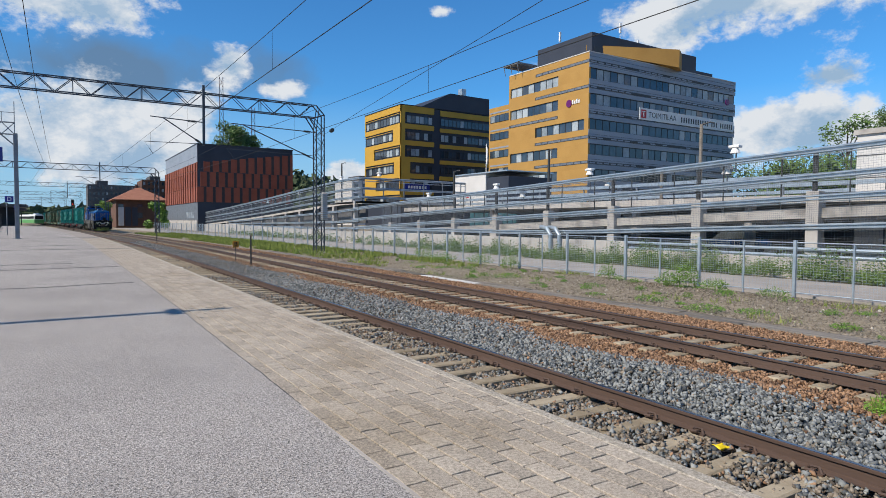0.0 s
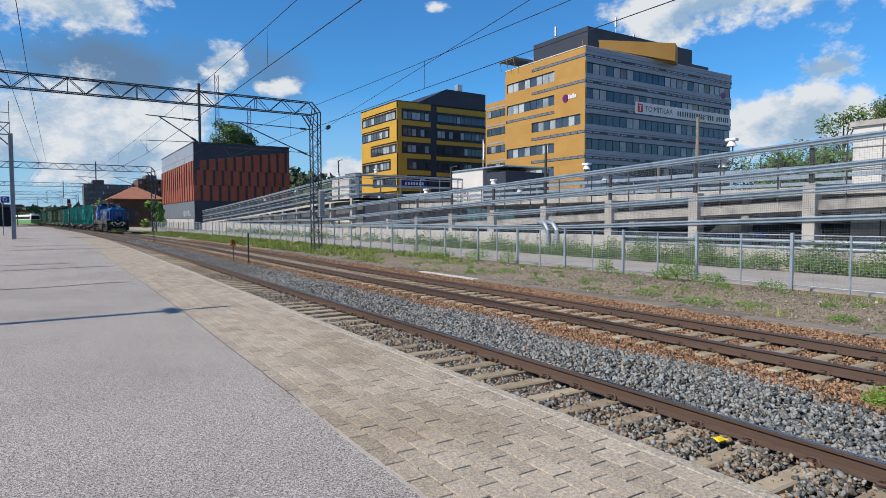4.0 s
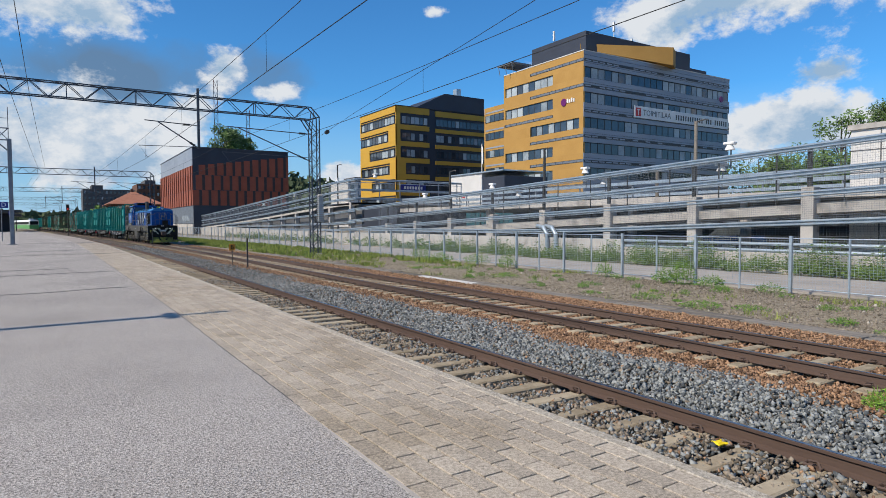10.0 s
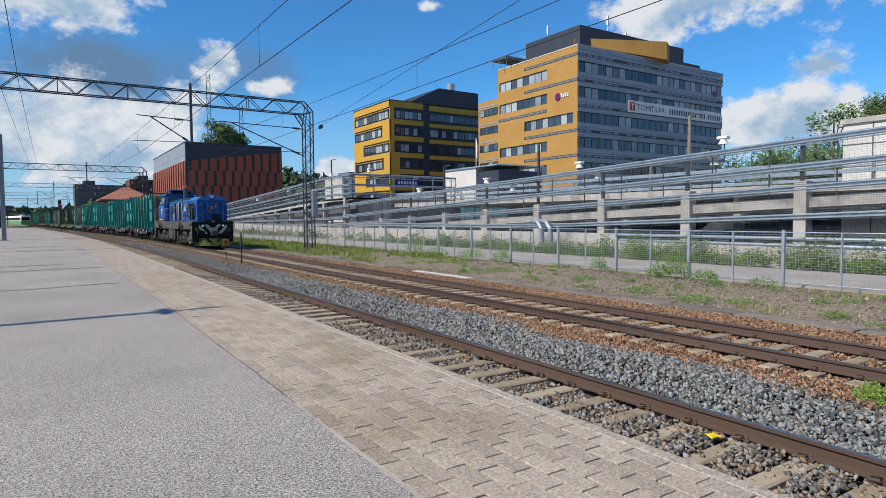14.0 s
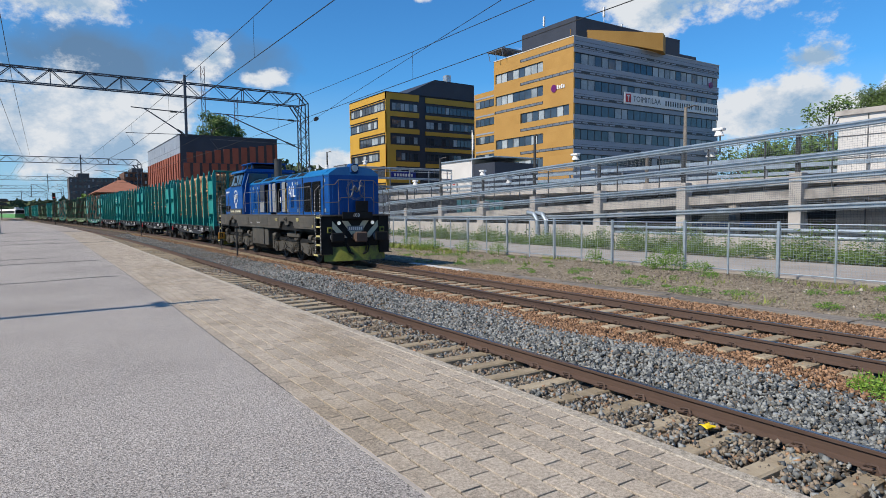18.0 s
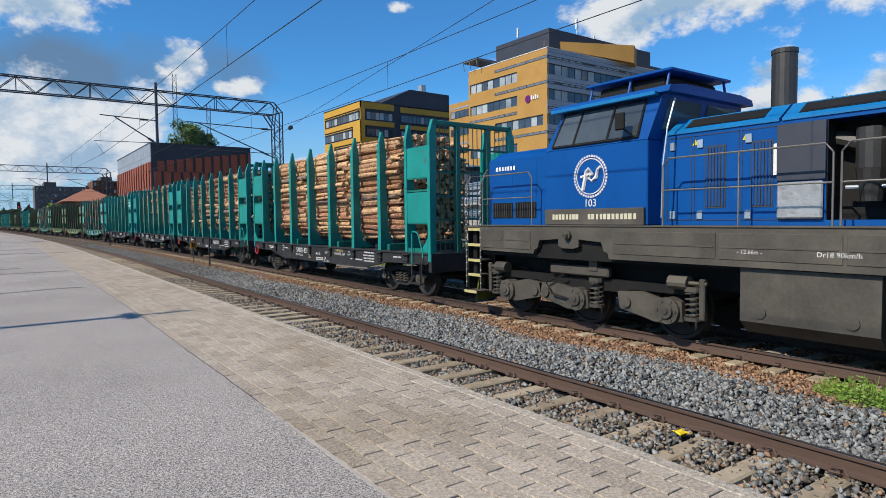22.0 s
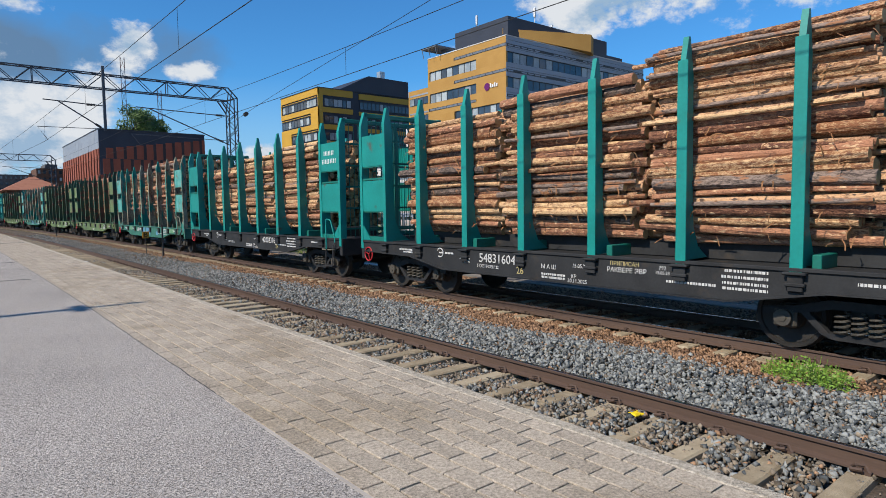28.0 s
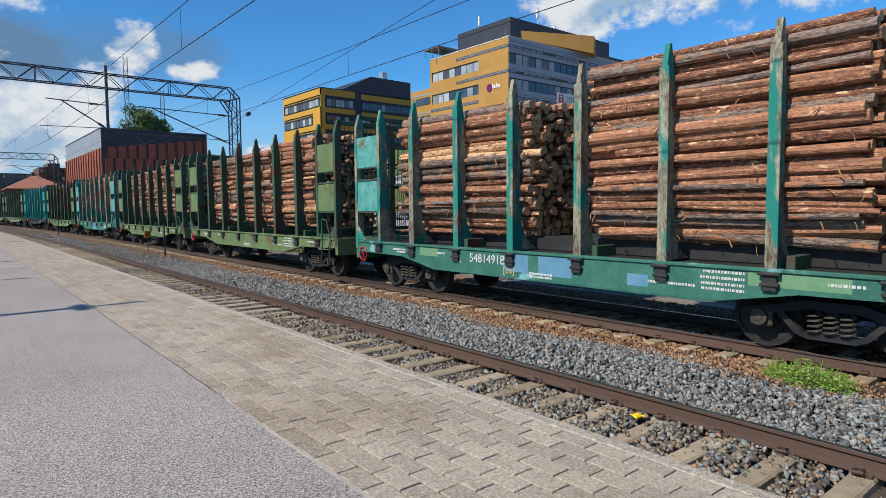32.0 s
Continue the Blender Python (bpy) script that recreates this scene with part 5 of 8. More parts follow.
def gantry(y, near):
    b = bend(y)
    gt = thing("catenary_gantry", "grey steel lattice gantry across the tracks", "gantry", group="gantries over the tracks", at=Matrix.Translation((b, y, 0)))
    xr, xl = 16.74, -22.0
    lattice_column(gt, xr, 0, -0.2, 9.0, 0.62)
    for s in (-0.31, 0.31):
        for r, pts in ((0.05, [(xr + 0.31, s, 9.0), (xr + 0.31, s, 10.1), (xr - 0.35, s, 10.78)]), (0.05, [(xr - 0.31, s, 9.0), (xr - 0.9, s, 9.85)]),
                       (0.04, [(xr - 0.31, s, 9.0), (xr - 0.1, s, 10.5)]), (0.035, [(xr + 0.31, s, 10.1), (xr - 0.5, s, 9.85)]), (0.03, [(xr + 0.31, s, 9.0), (xr - 0.5, s, 9.85)])):
            part("knee_brace", Mesh().tube(pts, r, 4), M_GANTRY, gt)
    part("footing", Mesh().box(xr - 0.5, xr + 0.5, -0.5, 0.5, -0.8, -0.18, 0.03), M_CONC, gt)
    for s in (-0.26, 0.26):
        for z in (9.87, 10.77):
            part("chord", Mesh().box(xl, xr - 0.3, s - 0.035, s + 0.035, z - 0.034, z + 0.034), M_GANTRY, gt)
    web = Mesh()
    n = 40
    step = (xr - 0.6 - xl) / n
    for k in range(n):
        x0, x1 = xl + k * step, xl + (k + 1) * step
        for s in (-0.26, 0.26):
            za, zb = (9.87, 10.77) if k % 2 else (10.77, 9.87)
            web.bar((x0, s, za), (x1, s, zb), 0.024, 4)
        if k % 4 == 0:
            web.bar((x0, -0.26, 9.87), (x0, -0.26, 10.77), 0.03, 4)
            web.bar((x0, 0.26, 9.87), (x0, 0.26, 10.77), 0.03, 4)
        web.bar((x0, -0.26, 10.77), (x1, 0.26, 10.77), 0.02, 4)
    tagged(part("web", web, M_GANTRY, gt, "diagonal web bars of the beam"), kind="stuff")
    # drop post between the tracks and the two bracket arms
    part("drop_post", Mesh().box(8.36, 8.52, -0.4, -0.26, 7.2, 11.25, 0.01), M_GANTRY, gt)
    for x0, tip in ((8.40, TRACK_1), (16.40, TRACK_2)):
        far = tip + 0.25
        arm = part("bracket_arm", Mesh().tube([(x0, -0.35, 8.75), (far + 0.2, -0.35, 8.85), (far - 0.3, -0.35, 8.87)], 0.035, 6), M_GANTRY, gt, "cantilever bracket")
        part("strut", Mesh().tube([(x0, -0.35, 7.25 if x0 < 9 else 6.7), (far + 0.5, -0.35, 8.82)], 0.04, 6), M_GANTRY, arm)
        ins = Mesh()
        for q in range(6):
            ins.bar((x0 - 0.5 - q * 0.08, -0.35, 8.76), (x0 - 0.55 - q * 0.08, -0.35, 8.76), 0.075, 8)
        for q in range(6):
            u = (0.35 + q * 0.07) / 3.5
            z0_ = 7.25 if x0 < 9 else 6.7
            p = Vector((x0, -0.35, z0_)).lerp(Vector((far + 0.5, -0.35, 8.82)), u)
            d = (Vector((far + 0.5, -0.35, 8.82)) - Vector((x0, -0.35, z0_))).normalized() * 0.03
            ins.bar(p - d, p + d, 0.075, 8)
        part("insulator", ins, M_DARKSTEEL, arm, "ribbed dark insulators")
        part("registration_arm", Mesh().tube([(x0 - 0.1, -0.35, 7.3 if x0 < 9 else 7.0), (tip - 0.4, -0.35, 7.22 if x0 < 9 else 7.1), (tip + 0.1, -0.35, 6.45)], 0.022, 6), M_GANTRY, arm)
    if near:
        part("cable_coil", Mesh().box(xr + 0.05, xr + 0.50, -0.52, -0.33, 2.2, 4.3, 0.08), M_CONC, gt, "pale cable guard tied to the column")
        for k in range(14):
            part("guard_band", Mesh().box(xr + 0.03, xr + 0.52, -0.54, -0.31, 2.25 + k * 0.145, 2.30 + k * 0.145, 0.02), M_GALV, gt)
    return gt


for i, gy in enumerate(GANTRIES):
    gantry(gy, i == 0)


def wire_run(name, label, x, z_at, sag, drops, r=0.011):
    """A contact wire with its carrier and droppers from gantry to gantry."""
    ob = thing(name, label, "overhead wire", group="overhead wires", kind="structure")
    knots = (-23.0, 44.2, 112.0, 172.0, 232.0, 292.0)
    con = [(x + bend(y), y, z_at) for y in knots]
    part("contact_wire", Mesh().tube(con, r, 5), M_WIRE, ob)
    mes = []
    for a, b in zip(knots, knots[1:]):
        for k in range(10):
            u = k / 10
            y = a + (b - a) * u
            mes.append((x + bend(a) * (1 - u) + bend(b) * u, y, z_at + 1.45 - sag * 4 * u * (1 - u)))
    part("carrier_wire", Mesh().tube(mes, r * 0.9, 5), M_WIRE, ob)
    if drops:
        for p in mes[2:40:2]:
            part("dropper", Mesh().bar(p, (p[0], p[1], z_at), 0.006, 4), M_WIRE, ob)
    return ob


wire_run("catenary", "thin dark contact wire with droppers over the near track", TRACK_1 + 0.0, 6.40, 0.35, True)
wire_run("catenary", "thin dark contact wire with droppers over the far track", TRACK_2 + 0.0, 6.37, 0.6, True)
feeder = thing("feeder_wire", "dark supply wires hung beneath the gantry beam", "overhead wire", kind="structure")
for x in (-1.92, -1.02):
    part("cable", Mesh().tube([(x + 0.3, -20, 9.9), (x + 0.1, 25, 9.5), (x, 44.2, 9.75), (x + 0.1, 80, 9.9), (x + 0.1, 112, 10.75), (x - 3.5, 172, 10.7)], 0.014, 5), M_WIRE, feeder)
span = thing("cross_span_wire", "diagonal tension wire with a dark insulator", "overhead wire", kind="structure")
part("cable", Mesh().tube([(16.4, 44.0, 8.2), (13.5, 30.0, 7.9), (10.5, 9.0, 8.1)], 0.010, 5), M_WIRE, span)
part("insulator", Mesh().bar((15.05, 37.6, 8.0), (14.98, 37.2, 8.0), 0.13, 10), M_DARKSTEEL, span)

# ---- fence along the footpath ----
FENCE_X = 20.25


def fence_bay(y0, y1):
    ln = y1 - y0
    fb = thing("mesh_fence", "galvanised wire-mesh fence panel between square posts", "fence", group="fence panels along the path", at=Matrix.Translation((FENCE_X + bend(y0) * 0.9, y0, 0)))
    part("post", Mesh().box(-0.05, 0.05, -0.05, 0.05, -0.5, 1.63, 0.008), M_GALV, fb, "square post")
    part("mid_post", Mesh().box(-0.025, 0.025, ln / 2 - 0.025, ln / 2 + 0.025, -0.4, 1.56, 0.005), M_GALV, fb)
    for z in (-0.08, 1.55):
        part("rail", Mesh().bar((0, 0.05, z), (0, ln - 0.05, z), 0.021, 6), M_GALV, fb)
    m = Mesh()
    n = int(ln / 0.10)
    for k in range(1, n):
        m.bar((-0.02, ln * k / n, -0.08), (-0.02, ln * k / n, 1.55), 0.0032, 3, caps=False)
    for k in range(1, 20):
        m.bar((-0.022, 0, -0.08 + 1.63 * k / 20), (-0.022, ln, -0.08 + 1.63 * k / 20), 0.0032, 3, caps=False)
    tagged(part("wire_mesh", m, M_GALV, fb, "welded wire mesh"), kind="stuff")
    return fb


bay = fence_bay(10.62, 14.12)
for k in range(-6, 36):
    if k == 0:
        continue
    y0 = 10.62 + 3.5 * k
    copy_thing(bay, Matrix.Translation((FENCE_X + bend(y0) * 0.9, y0, 0)) @ Matrix.Rotation(0.057 if y0 > 100 else (0.0009 * max(0, y0 - 36)), 4, "Z"))

# ---- marker posts, signs and lamps ----
sg = thing("marker_sign", "small orange sign with a black letter on a thin post", "sign", at=Matrix.Translation((8.39, 35.2, 0)))
part("post", Mesh().bar((0, 0, -0.4), (0, 0, 0.75), 0.025, 8), M_DARKSTEEL, sg)
part("board", Mesh().box(-0.17, 0.17, -0.03, -0.005, 0.62, 0.98, 0.01), M_ORANGE, sg)
writing("letter", "B", 0.34, M_LOCODARK, sg, Matrix.Translation((0, -0.033, 0.80)) @ pose(0, 0, 0, 90, 0, 0))
for x, y, h in ((8.47, 32.3, 1.30), (8.6, 66.0, 1.4)):
    mp = thing("marker_post", "thin dark steel marker post beside the track", "post", group="marker posts", at=Matrix.Translation((x + bend(y), y, 0)))
    part("post", Mesh().box(-0.035, 0.035, -0.035, 0.035, -0.4, h, 0.008), M_DARKSTEEL, mp)
    part("cap", Mesh().box(-0.045, 0.045, -0.045, 0.045, h, h + 0.06, 0.01), M_RAIL, mp)

mast = thing("platform_mast", "grey steel mast on the platform with a lattice bracket", "mast", at=Matrix.Translation((-2.88, 60.5, 0)))
part("shaft", Mesh().box(-0.15, 0.15, -0.15, 0.15, PLAT - 0.3, 9.05, 0.02), M_STEEL, mast)
part("base_plate", Mesh().box(-0.3, 0.3, -0.3, 0.3, PLAT, PLAT + 0.04, 0.01), M_STEEL, mast)
lt = Mesh()
for z in (8.95, 9.9):
    lt.bar((-6, 0, z), (0.0, 0, z), 0.05, 4)
for k in range(7):
    lt.bar((-6 + k * 0.85, 0, 8.95), (-6 + (k + 1) * 0.85, 0, 9.9), 0.03, 4)
    lt.bar((-6 + k * 0.85, 0, 9.9), (-6 + (k + 1) * 0.85, 0, 8.95), 0.03, 4)
lt.bar((0, 0, 8.0), (-1.0, 0, 8.95), 0.05, 4)
part("bracket", lt, M_STEEL, mast, "lattice bracket beam")
part("handrail", Mesh().tube([(-6, 0, 10.7), (-0.05, 0, 10.7)], 0.025, 6).bar((-0.05, 0, 9), (-0.05, 0, 11.6), 0.03, 6).bar((-0.9, 0, 9.9), (-0.9, 0, 10.7), 0.025, 6), M_STEEL, mast)


def hanging_sign(x, y, z, w, h, text):
    ob = thing("platform_sign", "blue platform sign with a white letter" if text else "dark blue platform sign", "sign", group="platform signs", at=Matrix.Translation((x, y, 0)))
    part("board", Mesh().box(-w / 2, w / 2, -0.06, 0.06, z - h / 2, z + h / 2, 0.015), M_SIGNBLUE, ob)
    part("hanger", Mesh().bar((-w * 0.3, 0, PLAT), (-w * 0.3, 0, z), 0.04, 8), M_STEEL, ob)
    if text:
        writing("letter", text, h * 0.95, M_WHITE, ob, Matrix.Translation((0, -0.065, z)) @ pose(0, 0, 0, 90, 0, 0))


hanging_sign(-4.2, 75, 4.1, 0.72, 0.62, "D")
hanging_sign(-3.55, 50, 6.4, 0.9, 0.95, "")
hanging_sign(-4.6, 96, 3.6, 0.6, 0.5, "C")
lamp = thing("platform_mast", "grey steel platform mast with a working bracket near its top", "mast", at=Matrix.Translation((-7.6, 11.4, 0)))
part("shaft", Mesh().box(-0.12, 0.12, -0.10, 0.10, PLAT - 0.2, 9.22, 0.02), M_STEEL, lamp)
part("bracket", Mesh().box(-0.06, 0.06, -0.36, 0.36, 9.08, 9.26, 0.02), M_STEEL, lamp)
part("spike", Mesh().bar((0, 0, 9.2), (0, 0, 10.08), 0.08, 8, 0.07), M_STEEL, lamp)
for y in (66, 74, 84, 95, 108, 122, 140):
    sp = thing("shelter_post", "dark steel shelter post with a glazed side panel", "shelter", group="platform shelters", at=Matrix.Translation((-4.9 - (y - 66) * 0.02 + bend(y) * 0.6, y, 0)))
    part("post", Mesh().box(-0.06, 0.06, -0.06, 0.06, PLAT, 2.9, 0.01), M_DARKSTEEL, sp)
    part("roof_arm", Mesh().box(-1.6, 0.15, -0.08, 0.08, 2.9, 3.02, 0.01), M_DARKSTEEL, sp)
    part("foot", Mesh().box(-0.9, 0.35, -0.2, 0.2, PLAT, PLAT + 0.1, 0.02), M_CONC, sp)
for x, y in ((4.15, 23.6), (4.6, 31.0)):
    slab_ = part("cable_cover", Mesh().box(-0.3, 0.3, -0.22, 0.22, -0.24, -0.10, 0.02), M_WHITECONC, None, at=Matrix.Translation((x, y, 0)) @ Matrix.Rotation(0.15, 4, "Z"))
    tagged(slab_, "pale concrete slab lying by the platform edge", "slab", "slabs by the platform")
glove = thing("yellow_glove", "crumpled yellow work glove lying in the ballast", "glove", at=Matrix.Translation((5.69, 3.68, -0.19)))
gm = Mesh().box(-0.06, 0.06, -0.045, 0.045, 0, 0.05, 0.02)
gm.bar((0.05, 0.02, 0.03), (0.10, 0.03, 0.03), 0.016, 6).bar((0.05, -0.02, 0.03), (0.095, -0.05, 0.02), 0.016, 6).bar((-0.03, 0.03, 0.04), (-0.02, 0.085, 0.02), 0.016, 6)
part("glove_body", gm, M_GLOVE, glove)

# ---- sleepers and fastenings ----


def sleepers(tx, y0, y1, first):
    sl = Mesh().box(-1.25, 1.25, -0.105, 0.105, -0.34, -0.178, 0.02).data("sleeper", M_SLEEPER)
    clips = []
    for s in (-0.795, 0.795):
        for d in (-0.11, 0.11):
            clip = Mesh().tube([(s + d, -0.06, -0.165), (s + d * 0.8, -0.02, -0.115), (s + d * 1.25, 0.03, -0.105), (s + d * 0.85, 0.075, -0.15), (s + d * 1.5, 0.06, -0.14), (s + d * 1.6, -0.03, -0.125)], 0.017, 5)
            clips.append(clip.box(s + d - 0.03, s + d + 0.03, -0.08, 0.08, -0.18, -0.155).data("rail_clip", M_RAIL))
    grp = "sleepers of the near track" if tx < 8 else "sleepers of the far track"
    y = first - 0.61 * int((first - y0) / 0.61)
    far = Mesh()
    rng = random.Random(4)
    while y < y1:
        m = Matrix.Translation((tx + bend(y) + rng.uniform(-0.02, 0.02), y, rng.uniform(-0.006, 0.004))) @ Matrix.Rotation(rng.uniform(-0.01, 0.01), 4, "Z")
        if y < 48:
            ob = tagged(part("sleeper", sl, None, None, at=m), "weathered pale concrete sleeper under the rails", "sleeper", grp)
            for cd in clips[(2 if tx < 8 else 0):] if y < 32 else ():
                part("rail_clip", cd, None, ob, "rusty spring clip")
        else:
            far.box(tx + bend(y) - 1.25, tx + bend(y) + 1.25, y - 0.125, y + 0.125, -0.34, -0.172)
        y += 0.61
    o = part("far_sleepers", far, M_SLEEPER)
    tagged(o, "weathered concrete sleepers in the distance", "sleeper", kind="stuff")


sleepers(TRACK_1, -3, 150, 9.55)
sleepers(TRACK_2, -6, 150, 9.30)

# ---- ballast stones ----
SHARD = np.array([(1, 0, 0.1), (-1, 0.1, 0), (0, 1, -0.1), (0.1, -1, 0), (0, 0.1, 1), (-0.1, 0, -1)], float)
SHARD_F = np.array([(0, 2, 4), (2, 1, 4), (1, 3, 4), (3, 0, 4), (2, 0, 5), (1, 2, 5), (3, 1, 5), (0, 3, 5)])


def stones(name, pos, size, material, label, seed):
    """Many broken stones at given places, joined."""
    rng = np.random.default_rng(seed)
    n = len(pos)
    q = rng.normal(size=(n, 4))
    q /= np.linalg.norm(q, axis=1)[:, None]
    w, x, y, z = q.T
    R = np.stack([np.stack([1 - 2 * (y * y + z * z), 2 * (x * y - z * w), 2 * (x * z + y * w)], -1),
                  np.stack([2 * (x * y + z * w), 1 - 2 * (x * x + z * z), 2 * (y * z - x * w)], -1),
                  np.stack([2 * (x * z - y * w), 2 * (y * z + x * w), 1 - 2 * (x * x + y * y)], -1)], 1)
    base = 1.18 * SHARD[None] * rng.uniform(0.5, 1.25, (n, 1, 3)) + rng.normal(0, 0.24, (n, 6, 3))
    v = np.einsum("nij,nkj->nki", R, base) * size[:, None, None] + pos[:, None, :]
    f = (SHARD_F[None] + (np.arange(n) * 6)[:, None, None]).reshape(-1, 3)
    me = bpy.data.meshes.new(name)
    me.vertices.add(n * 6)
    me.vertices.foreach_set("co", v.reshape(-1).astype(np.float32))
    me.loops.add(len(f) * 3)
    me.loops.foreach_set("vertex_index", f.reshape(-1).astype(np.int32))
    me.polygons.add(len(f))
    me.polygons.foreach_set("loop_start", np.arange(0, len(f) * 3, 3, dtype=np.int32))
    me.update(calc_edges=True)
    me.materials.append(material)
    return tagged(part(name, me, None), label, "ballast", kind="stuff")


def strew(x0, x1, y0, y1, per_m2, z, seed, keep=None):
    rng = np.random.default_rng(seed)
    n = int((x1 - x0) * (y1 - y0) * per_m2)
    p = np.stack([rng.uniform(x0, x1, n), rng.uniform(y0, y1, n), np.full(n, z)], -1)
    p[:, 2] += rng.normal(0, 0.012, n)
    p[:, 0] += np.array([bend(v) for v in p[:, 1]])
    return p if keep is None else p[keep(p, rng)]


def off_rails(p, rng):
    bx = np.array([bend(v) for v in p[:, 1]])
    ok = np.ones(len(p), bool)
    for tx, first in ((TRACK_1, 9.55), (TRACK_2, 9.30)):
        for s in (-0.795, 0.795):
            ok &= abs(p[:, 0] - bx - tx - s) > 0.10
        ph = np.mod(p[:, 1] - first + 0.305, 0.61) - 0.305
        on = (abs(ph) < 0.15) & (abs(p[:, 0] - bx - tx) < 1.06)
        ok &= ~(on & (rng.random(len(p)) < 0.72))
    return ok


def mound(p):
    """Lifts the loose stones between the tracks into a low bank."""
    x = p[:, 0] - np.array([bend(v) for v in p[:, 1]])
    p[:, 2] += 0.09 * np.exp(-((x - 7.6) / 0.7) ** 2) + 0.03 * np.sin(p[:, 1] * 0.9 + x * 2)
    return p


def size_of(n, lo, hi, seed):
    return np.random.default_rng(seed).uniform(lo, hi, n)


grey = np.concatenate([strew(4.3, 8.6, -8, 1.5, 160, -0.208, 4, off_rails), strew(4.3, 8.6, 1.5, 13, 860, -0.208, 1, off_rails), strew(4.2, 8.6, 13, 27, 420, -0.208, 2, off_rails), strew(4.1, 8.6, 27, 70, 120, -0.222, 3, off_rails)])
xg = grey[:, 0] - np.array([bend(v) for v in grey[:, 1]])
rng_g = np.random.default_rng(8)
edge = 8.25 + 0.25 * np.sin(grey[:, 1] * 1.3) + rng_g.normal(0, 0.18, len(grey))
rusty = xg > edge
pick = rng_g.random(len(grey))
dusty = ~rusty & ((xg < 6.4) & (pick < 0.62) | (pick < 0.10))
stray = ~rusty & ~dusty & (pick > np.where(xg < 6.4, 0.93, 0.975 - 0.25 * np.clip(xg - 7.6, 0, 0.7)))
plain = ~rusty & ~dusty & ~stray
stones("grey_ballast", mound(grey[plain]), size_of(int(plain.sum()), 0.013, 0.038, 5), M_BALLAST, "loose grey crushed stone between the tracks", 5)
stones("dusty_ballast", mound(grey[dusty]), size_of(int(dusty.sum()), 0.012, 0.036, 15), M_BALLAST_DUST, "dusty brown crushed stone round the near track", 15)
rb = np.concatenate([mound(grey[rusty | stray]), strew(8.5, 13.3, -8, 2.5, 160, -0.222, 22, off_rails), strew(8.5, 13.3, 2.5, 14, 900, -0.222, 6, off_rails), strew(8.5, 13.3, 14, 30, 400, -0.222, 7, off_rails), strew(8.5, 13.3, 30, 72, 140, -0.222, 9, off_rails)])
stones("rusty_ballast", rb, size_of(len(rb), 0.012, 0.034, 7), M_BALLAST_RUST, "rust-stained crushed stone round the far track", 9)
soil_st = np.concatenate([strew(13.2, 20.2, 3, 18, 330, -0.255, 10), strew(13.2, 20.2, 18, 48, 110, -0.255, 11)])
stones("gravel", soil_st, 0.006 + 0.036 * np.random.default_rng(12).random(len(soil_st)) ** 2.6, M_GRAVEL, "scattered pale gravel on dry soil", 13)

pale_st = strew(14.4, 20.0, 4, 30, 0.9, -0.235, 17)
stones("pale_stones", pale_st, 0.018 + 0.035 * np.random.default_rng(18).random(len(pale_st)) ** 2, M_PALESTONE, "pale stones scattered on the dry soil", 19)

# planks and slabs of the old edge behind the far track
rng = random.Random(21)
y = 2.0
while y < 46:
    ln = rng.uniform(1.6, 2.6)
    for x, wd in ((13.52, 0.33), (13.91, 0.30)):
        if rng.random() < 0.86:
            pale = 17.5 < y < 22 and x < 13.8
            ob = part("edge_slab", Mesh().box(-wd / 2, wd / 2, 0, ln - 0.03, -0.36, -0.195 + rng.uniform(-0.02, 0.02), 0.015), M_WHITECONC if pale else M_OLDWOOD, None,
                      at=Matrix.Translation((x + bend(y) + rng.uniform(-0.04, 0.04), y, 0)) @ Matrix.Rotation(rng.uniform(-0.012, 0.012), 4, "Z"))
            tagged(ob, "pale concrete slab of an old track edge" if pale else "grey weathered plank of an old track edge", "edging", "old edging behind the track")
    y += ln

# ---- platform pavers ----
LONG, STRIPS = 0.292, 10
wide = 1.622 / STRIPS
gx, gy = 0.0062, 0.0056
pv = Mesh().box(-wide / 2 + gx, wide / 2 - gx, -LONG / 2 + gy, LONG / 2 - gy, -0.05, 0, 0.0035).data("paver", M_PAVER_ONE)
rest = Mesh()
rng = random.Random(9)
count = 0
for k in range(STRIPS):
    x = 1.767 + wide * (k + 0.5)
    y = 1.606 - 0.152 * (k % 2) + rng.uniform(-0.012, 0.012)
    y -= LONG * 34
    while y < 60:
        z = PLAT + rng.uniform(-0.0022, 0.0018)
        if 2.0 < y < 10.7 and count < 300:
            part("paver", pv, None, paving, at=Matrix.Translation((x, y, z)) @ pose(0, 0, 0, rng.uniform(-0.4, 0.4), rng.uniform(-0.4, 0.4), rng.uniform(-0.5, 0.5)))
            count += 1
        else:
            rest.box(x + bend(y) - wide / 2 + gx, x + bend(y) + wide / 2 - gx, y - LONG / 2 + gy, y + LONG / 2 - gy, z - 0.04, z)
        y += LONG
tagged(part("far_pavers", rest, M_PAVER, paving), kind="stuff")
ribbon("far_paving", [(1.77, PLAT - 0.05), (3.385, PLAT - 0.05), (3.385, PLAT - 0.003), (1.77, PLAT - 0.003)], M_PAVER_FAR, "worn grey paving along the platform edge in the distance", "paving",
       stations=[60, 75, 90, 105, 120, 135, 150, 165, 178])

